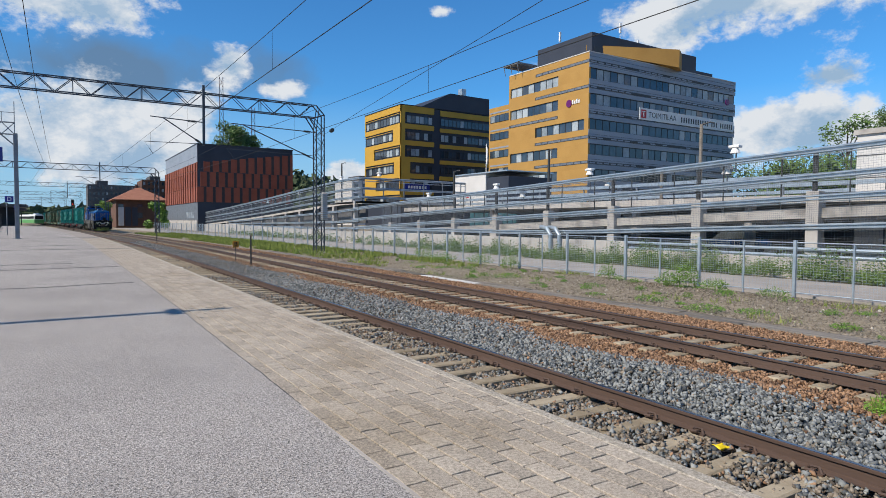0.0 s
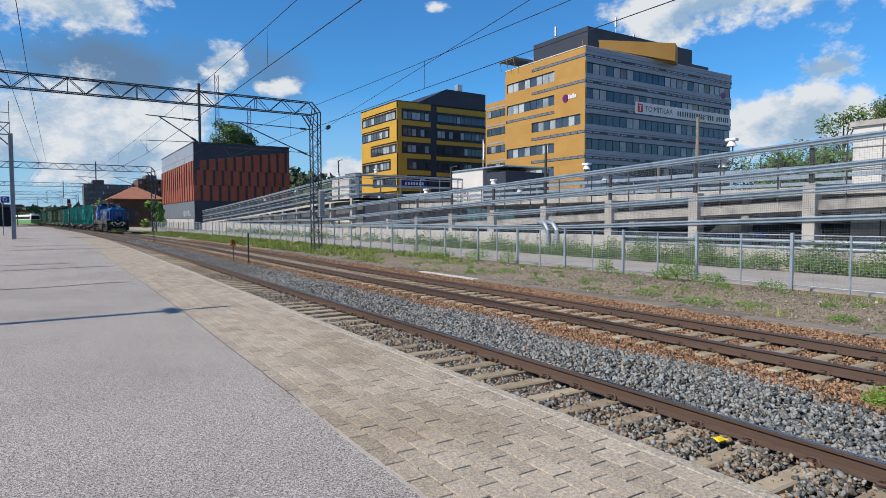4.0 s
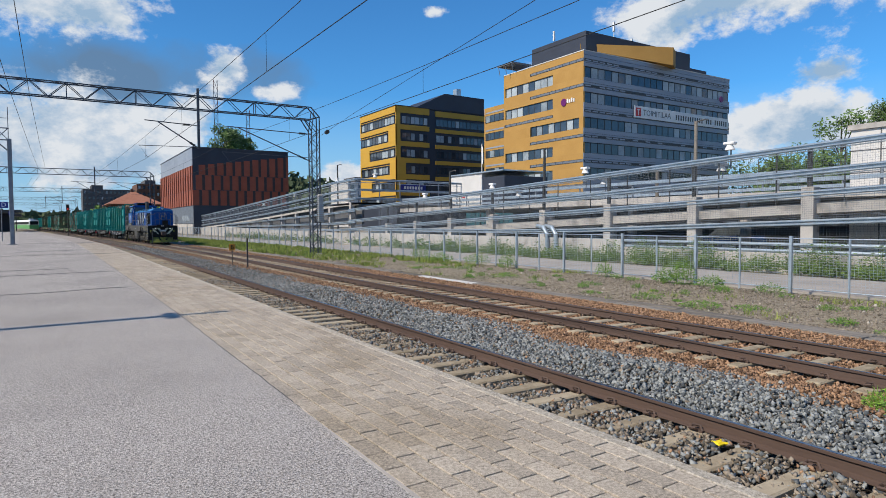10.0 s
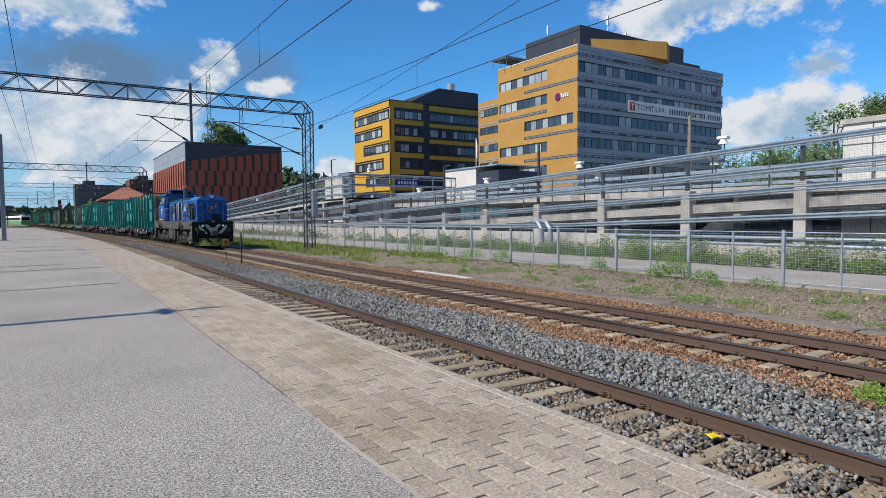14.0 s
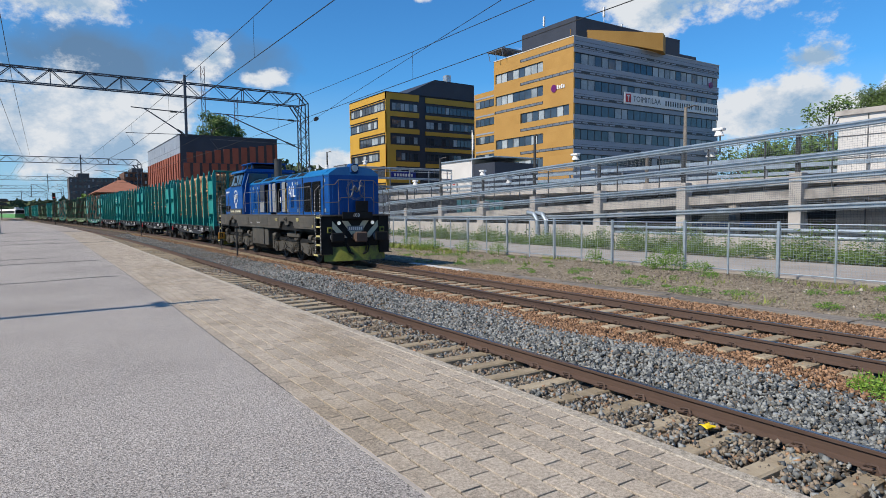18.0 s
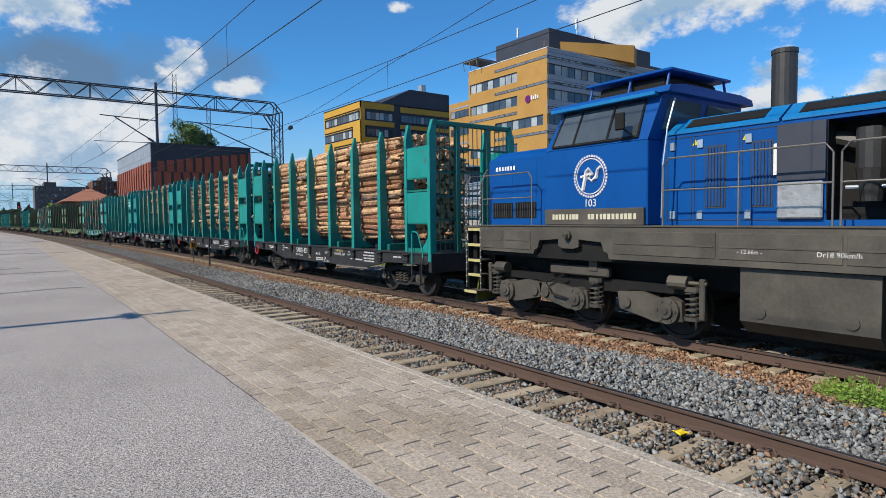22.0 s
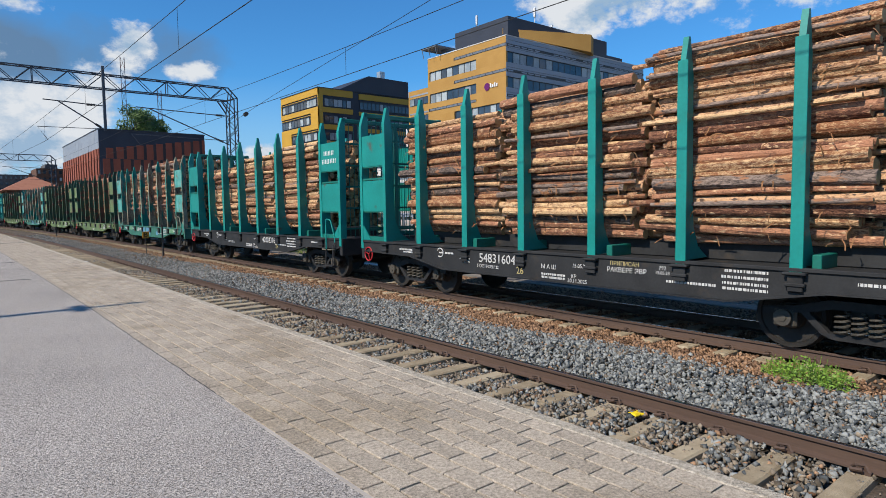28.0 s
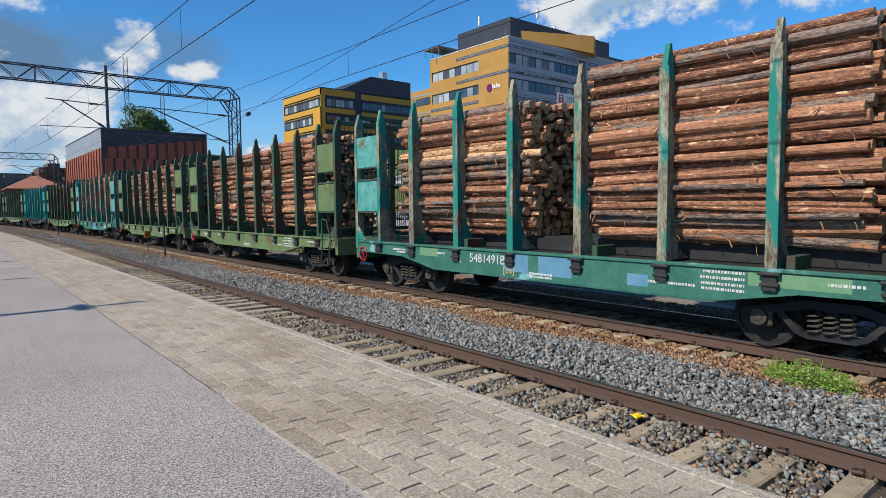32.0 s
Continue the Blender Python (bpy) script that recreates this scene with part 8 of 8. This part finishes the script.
    t4 = [(-1.24, 2.45, 4.22), (1.24, 2.45, 4.22), (1.24, 4.68, 4.22), (-1.24, 4.68, 4.22)]
    up.add(b4 + t4, [(3, 2, 1, 0), (4, 5, 6, 7), (0, 1, 5, 4), (1, 2, 6, 5), (2, 3, 7, 6), (3, 0, 4, 7)])
    part("cab_upper", up, M_BLUE, cab)

    def on_side(y, z, out):
        k = (z - 3.44) / 0.78
        return (-(1.44 - 0.20 * k) - out, y, z)
    for y0, y1, y2, y3 in ((4.80, 4.32, 4.20, 4.60), (4.26, 3.52, 3.44, 4.14), (3.46, 2.85, 2.80, 3.38)):
        m = Mesh()
        plate(m, [on_side(y0, 3.52, 0.02), on_side(y1, 3.52, 0.02), on_side(y2, 4.10, 0.02), on_side(y3, 4.10, 0.02)], 0.03)
        part("side_window", m, M_LOCOGLASS, cab, "tinted cab side window")
        fr = Mesh()
        c = [on_side(y0 + 0.03, 3.49, 0.015), on_side(y1 - 0.03, 3.49, 0.015), on_side(y2 - 0.03, 4.13, 0.015), on_side(y3 + 0.03, 4.13, 0.015)]
        fr.tube(c + [c[0]], 0.022, 6)
        part("window_seal", fr, M_LOCODARK, cab)
    for x0, x1 in ((-1.12, -0.1), (0.1, 1.12)):
        m = Mesh()
        plate(m, [(x0, 2.565, 3.62), (x1, 2.565, 3.62), (x1 * 0.95, 2.455, 4.12), (x0 * 0.95, 2.455, 4.12)], 0.02)
        part("windscreen", m, M_LOCOGLASS, cab, "dark windscreen over the hood")
        m = Mesh()
        plate(m, [(x1, 4.99, 3.56), (x0, 4.99, 3.56), (x0 * 0.95, 4.72, 4.14), (x1 * 0.95, 4.72, 4.14)], 0.02)
        part("windscreen", m, M_LOCOGLASS, cab)
    part("cab_roof", Mesh().prism([(-1.36, 4.20), (1.36, 4.20), (1.30, 4.31), (0.9, 4.36), (-0.9, 4.36), (-1.30, 4.31)], 1, 2.28, 4.95), M_BLUE, cab)
    part("sun_visor", Mesh().box(-1.42, -1.28, 2.5, 4.9, 4.16, 4.23, 0.01), M_BLUE_SUNLIT, cab)
    ac = part("roof_unit", Mesh().box(-0.8, 0.8, 2.7, 4.2, 4.36, 4.60, 0.05), M_LOCODARK, cab, "air-conditioning unit in a blue cage")
    for y in (2.6, 3.4, 4.3):
        for x in (-0.95, 0.95):
            part("cage_post", Mesh().bar((x, y, 4.34), (x * 0.9, y, 4.66), 0.025, 6), M_BLUE, ac)
    part("cage_top", Mesh().box(-0.95, 0.95, 2.5, 4.4, 4.64, 4.69, 0.01), M_BLUE, ac)
    part("mirror", Mesh().box(-1.66, -1.60, 2.95, 3.15, 3.62, 3.92, 0.02).bar((-1.44, 2.9, 3.5), (-1.63, 3.0, 3.65), 0.015, 6), M_LOCODARK, cab, "black wing mirror")
    part("number_panel", Mesh().box(-1.50, -1.46, 2.65, 4.98, 1.98, 2.28, 0.005), M_LOCOGREY, cab, "grey panel with lettering")
    bars(cab, -1.50, 2.8, 3.9, 2.13, 0.10, M_CREAM, 12, 1)
    bars(cab, -1.50, 4.1, 4.8, 2.13, 0.10, M_CREAM, 8, 2)
    ring_badge(cab, Matrix.Translation((-1.446, 3.86, 2.88)) @ TO_TRACK, 0.40, M_WHITE)
    writing("fleet_number", "103", 0.20, M_WHITE, cab, Matrix.Translation((-1.446, 3.86, 2.38)) @ TO_TRACK, "white number")
    for s in (-1, 1):
        part("grab_rail", Mesh().tube([(s * 1.36, 2.40, 2.1), (s * 1.38, 2.36, 3.0), (s * 1.30, 2.34, 3.6), (s * 1.15, 2.3, 4.1)], 0.016, 6), M_GALV, lo)
    # short hood
    sh = part("short_hood", Mesh().prism([(-1.18, 1.97), (1.18, 1.97), (1.18, 3.42), (0.8, 3.62), (-0.8, 3.62), (-1.18, 3.42)], 1, 5.03, 7.08), M_BLUE, lo, "short blue rear hood")
    for a, b in ((5.55, 6.2), (6.28, 6.95)):
        part("rear_grille", Mesh().box(-1.192, -1.18, a, b, 2.12, 2.46), M_LOCODARK, sh, "black grille")
        for k in range(9):
            y = a + 0.03 + (b - a - 0.06) * k / 8
            part("grille_bar", Mesh().box(-1.205, -1.192, y - 0.012, y + 0.012, 2.14, 2.44), M_DARKSTEEL, sh)
        part("hood_door", Mesh().box(-1.188, -1.18, a, b, 2.56, 3.34, 0.003), M_BLUE, sh)
    bars(sh, -1.19, 6.2, 6.85, 3.22, 0.09, M_WHITE, 7, 4)
    # handrails
    for s in (-1, 1):
        x = s * 1.46
        for a, b in ((-7.18, -3.3), (-3.0, -0.35), (-0.25, 2.3), (5.4, 7.0)):
            n = max(2, round((b - a) / 1.3) + 1)
            part("handrail", Mesh().tube([(x, a, 1.97), (x, a, 2.95), (x, a + 0.1, 3.07), (x, b - 0.1, 3.07), (x, b, 2.95), (x, b, 1.97)], 0.015, 6), M_HANDRAIL, lo, "grey steel handrail")
            part("mid_rail", Mesh().bar((x, a, 2.55), (x, b, 2.55), 0.013, 6), M_HANDRAIL, lo)
            for k in range(1, n - 1):
                y = a + (b - a) * k / (n - 1)
                part("rail_post", Mesh().bar((x, y, 1.97), (x, y, 3.07), 0.014, 6), M_HANDRAIL, lo)
    # ends: steps, beams, buffers
    for e in (-1, 1):
        ye = -7.62 if e < 0 else 7.05

        def yy(d):
            return ye + e * d

        def ybox(x0, x1, d0, d1, z0_, z1_, c=0.0):
            return Mesh().box(x0, x1, *sorted((yy(d0), yy(d1))), z0_, z1_, c)
        beam = part("buffer_beam", ybox(-1.36, 1.36, 0.30, 0.44, 0.72, 1.92, 0.02), M_LOCODARK, lo, "black buffer beam with slanting stripes")
        for x0, dx in ((-1.1, 0.62), (-0.45, 0.5), (0.45, -0.5), (1.1, -0.62)):
            m = Mesh()
            f = yy(0.446)
            pts = [(x0 - 0.13, f, 1.72), (x0 + 0.13, f, 1.72), (x0 + dx + 0.13, f, 1.05), (x0 + dx - 0.13, f, 1.05)]
            if e < 0:
                pts = [pts[0], pts[3], pts[2], pts[1]]
            plate(m, pts, 0.004)
            part("stripe", m, M_CREAM, beam, "cream warning stripe")
        part("plate_board", ybox(-0.34, 0.34, 0.45, 0.47, 1.32, 1.52, 0.005), M_STEEL, beam)
        m = Mesh()
        for k in range(7):
            m.box(-0.29 + 0.085 * k, -0.235 + 0.085 * k, *sorted((yy(0.47), yy(0.476))), 1.36, 1.48)
        part("lettering", m, M_WHITE, beam, "line of white lettering")
        for s in (-1, 1):
            part("headlight_rim", Mesh().bar((s * 0.72, yy(0.42), 1.64), (s * 0.72, yy(0.50), 1.64), 0.115, 14), M_LOCODARK, lo)
            part("headlight", Mesh().bar((s * 0.72, yy(0.49), 1.64), (s * 0.72, yy(0.515), 1.64), 0.075, 14), M_LAMP if e < 0 else M_GALV, lo, "round headlight")
            part("tail_light", ybox(s * 1.12 - 0.10, s * 1.12 + 0.10, 0.44, 0.56, 1.26, 1.48, 0.02), M_LIME, lo, "yellow lamp box")
            part("tail_lens", Mesh().bar((s * 1.12, yy(0.55), 1.37), (s * 1.12, yy(0.575), 1.37), 0.065, 12), M_LOCODARK, lo)
            bf = Mesh().bar((s * 0.93, yy(0.40), 1.10), (s * 0.93, yy(0.82), 1.10), 0.13, 14)
            bf.bar((s * 0.93, yy(0.40), 1.10), (s * 0.93, yy(0.58), 1.10), 0.17, 14)
            part("buffer_shank", bf, M_STEEL, lo)
            part("buffer_head", ybox(s * 0.93 - 0.27, s * 0.93 + 0.27, 0.82, 0.90, 0.92, 1.28, 0.03), M_LOCODARK, lo, "black rectangular buffer head")
        cp = ybox(-0.16, 0.16, 0.44, 0.9, 0.98, 1.22, 0.03)
        cp.box(-0.26, 0.26, *sorted((yy(0.86), yy(1.02))), 0.9, 1.3, 0.05)
        part("coupler", cp, M_RAIL, lo, "rusty coupler head")
        for k, x in enumerate((-0.5, -0.42, 0.42, 0.55)):
            part("air_hose", Mesh().tube([(x, yy(0.46), 0.95), (x * 0.9, yy(0.62), 0.7), (x * 0.75, yy(0.68), 0.5), (x * 0.45, yy(0.7), 0.42)], 0.028, 6), M_LOCODARK, lo)
        rows = []
        for k in range(13):
            u = -1 + k / 6
            f = 0.30 + 0.42 * math.cos(u * 1.25)
            rows.append([(u * 1.3, yy(f - 0.12), 0.72), (u * 1.3, yy(f), 0.17), (u * 1.3, yy(f - 0.04), 0.17), (u * 1.3, yy(f - 0.16), 0.72)])
        fs = [(4 * k + i, 4 * k + (i + 1) % 4, 4 * k + 4 + (i + 1) % 4, 4 * k + 4 + i) for k in range(12) for i in range(4)] + [(3, 2, 1, 0), (48, 49, 50, 51)]
        pw = Mesh().add([v for r in rows for v in r], fs if e > 0 else [tuple(reversed(q)) for q in fs])
        part("snow_plough", pw, M_LIME, lo, "scuffed lime-yellow plough")
        dk = ybox(-1.48, 1.48, 0.02, 0.62, 1.90, 1.95, 0.01)
        part("end_platform", dk, M_LOCOGREY, lo)
        part("number_board", ybox(-0.62, 0.66, 0.60, 0.66, 1.80, 2.06, 0.01), M_LOCODARK, lo, "black board with a number")
        if e < 0:
            writing("fleet_number", "103", 0.2, M_WHITE, lo, Matrix.Translation((-0.05, yy(0.665), 1.93)) @ pose(0, 0, 0, 90, 0, 0), "white number")
            part("hinged_plate", ybox(-0.05, 0.5, 0.58, 0.62, 2.06, 2.5, 0.02), M_LOCODARK, lo, "rusty fall plate, raised")
        for s in (-1, 1):
            st = part("steps", side_box(s, 1.0, 1.04, *sorted((yy(0.03), yy(0.50))), 0.42, 1.9), M_LOCODARK, lo, "black boarding steps")
            part("step_string", side_box(s, 1.02, 1.45, *sorted((yy(0.48), yy(0.51))), 0.45, 1.9), M_LOCODARK, st)
            for z in (0.42, 0.80, 1.14, 1.50, 1.86):
                wd = 0.12 if z < 0.5 else 0.0
                part("tread", side_box(s, 1.1, 1.46 + wd, *sorted((yy(0.03), yy(0.48))), z, z + 0.03), M_LOCOGREY, st)
                part("tread_edge", side_box(s, 1.46 + wd, 1.475 + wd, *sorted((yy(0.03), yy(0.48))), z - 0.03, z + 0.035, c=0.004), M_STEPYELLOW, st, "yellow step edge")
            for d in (0.0, 0.52):
                part("step_rail", Mesh().tube([(s * 1.49, yy(d), 0.5), (s * 1.49, yy(d), 2.2), (s * 1.47, yy(d), 2.9), (s * 1.3, yy(d + 0.06), 3.1)], 0.016, 6), M_HANDRAIL, lo, "grey grab rail with spiral white stripes")
                sp_ = Mesh()
                for q in range(15):
                    z = 0.62 + q * 0.15
                    sp_.bar((s * 1.49, yy(d), z), (s * 1.488, yy(d), z + 0.028), 0.0172, 6)
                tagged(part("stripe", sp_, M_WHITE, lo, "white spiral stripes"), kind="stuff")
            part("end_rail", Mesh().tube([(s * 1.3, yy(0.58), 3.1), (s * 0.9, yy(0.6), 3.12), (s * 0.75, yy(0.6), 3.3), (s * 0.2, yy(0.6), 3.3), (s * 0.15, yy(0.6), 3.2), (s * 0.15, yy(0.6), 2.75),
                                          (s * 0.3, yy(0.6), 2.62), (s * 0.65, yy(0.6), 2.62), (s * 0.75, yy(0.6), 2.45), (s * 1.3, yy(0.58), 2.42)], 0.016, 6), M_HANDRAIL, lo, "bent end handrail")
            for x in (0.75, 0.35):
                part("rail_post", Mesh().bar((s * x, yy(0.6), 1.95), (s * x, yy(0.6), 3.3), 0.015, 6), M_HANDRAIL, lo)
    # fuel tank and boxes
    part("fuel_tank", Mesh().prism([(-1.42, 1.34), (1.42, 1.34), (1.42, 0.55), (1.2, 0.36), (-1.2, 0.36), (-1.42, 0.55)], 1, -0.82, 1.0), M_LOCOGREY, lo, "dusty grey fuel tank")
    for s in (-1, 1):
        part("battery_box", side_box(s, 0.8, 1.40, -1.45, -0.9, 0.52, 1.28, c=0.02), M_LOCOGREY, lo)
        for y in (-0.5, 0.7):
            part("tank_cap", Mesh().bar((s * 1.42, y, 0.7), (s * 1.44, y, 0.7), 0.09, 12), M_LOCOGREY, lo)
    # bogies
    wheel = wheel_mesh(0.525).data("wheelset", M_WHEEL)
    for c in (-4.36, 4.36):
        # inner bogie frames near-black, undercarriage shade put into their colour
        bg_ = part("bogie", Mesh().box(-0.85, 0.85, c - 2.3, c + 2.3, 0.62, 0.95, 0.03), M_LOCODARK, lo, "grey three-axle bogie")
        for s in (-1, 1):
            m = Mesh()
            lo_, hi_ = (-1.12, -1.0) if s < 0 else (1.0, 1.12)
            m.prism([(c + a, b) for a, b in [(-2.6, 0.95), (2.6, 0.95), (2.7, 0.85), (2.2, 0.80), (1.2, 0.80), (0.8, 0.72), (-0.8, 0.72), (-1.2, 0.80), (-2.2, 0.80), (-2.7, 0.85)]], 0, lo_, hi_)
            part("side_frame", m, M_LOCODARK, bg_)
            part("spring_seat", side_box(s, 1.1, 1.24, c - 0.75, c + 0.75, 0.98, 1.18, c=0.03).box(*((-1.26, -1.1) if s < 0 else (1.1, 1.26)), c - 0.5, c - 0.3, 1.1, 1.36), M_LOCOGREY, bg_)
            for k in (-1, 0, 1):
                y = c + 2.02 * k
                ax = Mesh().bar((s * 1.05, y, 0.525), (s * 1.30, y, 0.525), 0.23, 16)
                ax.bar((s * 1.30, y, 0.525), (s * 1.34, y, 0.525), 0.13, 12)
                ax.bar((s * 1.34, y, 0.525), (s * 1.36, y, 0.525), 0.06, 6)
                for q in range(6):
                    u, v = 0.175 * math.cos(q * 1.047), 0.175 * math.sin(q * 1.047)
                    ax.bar((s * 1.30, y + u, 0.525 + v), (s * 1.318, y + u, 0.525 + v), 0.024, 6)
                part("axle_box", ax, M_LOCOGREY, bg_)
                # swinging arm from each axle box, towards the bogie's middle on the outer ones
                d = -1 if k > 0 else 1
                arm = [(y - 0.28 * d, 0.36), (y + 0.25 * d, 0.30), (y + 1.0 * d, 0.46), (y + 1.05 * d, 0.76), (y + 0.55 * d, 0.80), (y + 0.2 * d, 0.72), (y - 0.25 * d, 0.70)]
                part("axle_arm", Mesh().prism(arm, 0, *((-1.24, -1.14) if s < 0 else (1.14, 1.24))), M_LOCOGREY, bg_)
                part("arm_pivot", Mesh().bar((s * 1.2, y + 0.85 * d, 0.58), (s * 1.28, y + 0.85 * d, 0.58), 0.10, 12), M_LOCOGREY, bg_)
                sp = Mesh()
                spring(sp, s * 1.16, y - 0.42 * d, 0.45, 0.9, 0.12, 5)
                sp.bar((s * 1.16, y - 0.42 * d, 0.40), (s * 1.16, y - 0.42 * d, 0.46), 0.15, 12).bar((s * 1.16, y - 0.42 * d, 0.88), (s * 1.16, y - 0.42 * d, 0.96), 0.15, 12).bar((s * 1.16, y - 0.42 * d, 0.45), (s * 1.16, y - 0.42 * d, 0.9), 0.06, 8)
                part("spring", sp, M_LOCOGREY, bg_)
            for k in (-1, 1):
                y = c + 2.5 * k
                cy = Mesh().bar((s * 1.22, y - 0.45 * k, 1.02), (s * 1.22, y - 0.1 * k, 1.02), 0.12, 12)
                cy.bar((s * 1.22, y - 0.1 * k, 1.02), (s * 1.22, y + 0.22 * k, 1.02), 0.035, 8)
                part("brake_cylinder", cy, M_LOCOGREY, bg_)
                part("brake_lever", side_box(s, 1.18, 1.26, y + 0.14 * k - 0.05, y + 0.14 * k + 0.05, 0.42, 1.1, c=0.015), M_LOCOGREY, bg_)
            part("hose", Mesh().tube([(s * 1.28, c + 0.3, 0.98), (s * 1.34, c + 0.75, 0.8), (s * 1.33, c + 0.6, 0.58), (s * 1.3, c + 0.1, 0.5)], 0.018, 6), M_LOCODARK, bg_)
        for k in (-1, 0, 1):
            part("wheelset", wheel, None, lo, at=Matrix.Translation((0, c + 2.02 * k, 0.525)))
    return lo


loco = locomotive()

# ---- what moves ----
LOCO_AT, WAGON_AT, PITCH = 23.54, 39.29, 14.74


def ran(t):
    """How far the train has gone at t, counted from 19 s."""
    return 6.481 * (t - 19) + 0.0364 * (t - 19) ** 2


def on_track(s, half):
    """The pose of a vehicle whose middle has come to s, on pivots half apart from it."""
    a, b = Vector((TRACK_2 + bend(s - half), s - half, 0)), Vector((TRACK_2 + bend(s + half), s + half, 0))
    d = b - a
    return Matrix.Translation((a + b) / 2) @ Matrix.Rotation(-math.atan2(d.x, d.y), 4, "Z")


def roll_wheels(vehicle, radius):
    """Wheelsets turn about their axles as far as the train has rolled."""
    steps = [i / 15 for i in range(481)]
    for w in vehicle.children:
        if w.name.startswith("wheelset"):
            at = w.matrix_basis.translation.copy()
            walk(w, [(t, Matrix.Translation(at) @ Matrix.Rotation(ran(t) / radius, 4, "X")) for t in steps])


def motions():
    times = [i * 0.5 for i in range(65)]
    walk(loco, [(t, on_track(LOCO_AT - ran(t), 4.35)) for t in times])
    roll_wheels(loco, 0.525)
    for i, w in enumerate(WAGONS):
        walk(w, [(t, on_track(WAGON_AT + (0.2 if i == 0 else 0) + PITCH * i - ran(t), 4.86)) for t in times])
        if i < 7:
            roll_wheels(w, 0.475)
    for i, y, pl in PILES:
        walk(pl, [(t, on_track(WAGON_AT + (0.2 if i == 0 else 0) + PITCH * i - ran(t), 4.86) @ Matrix.Translation((0, y, 0))) for t in times])


motions()
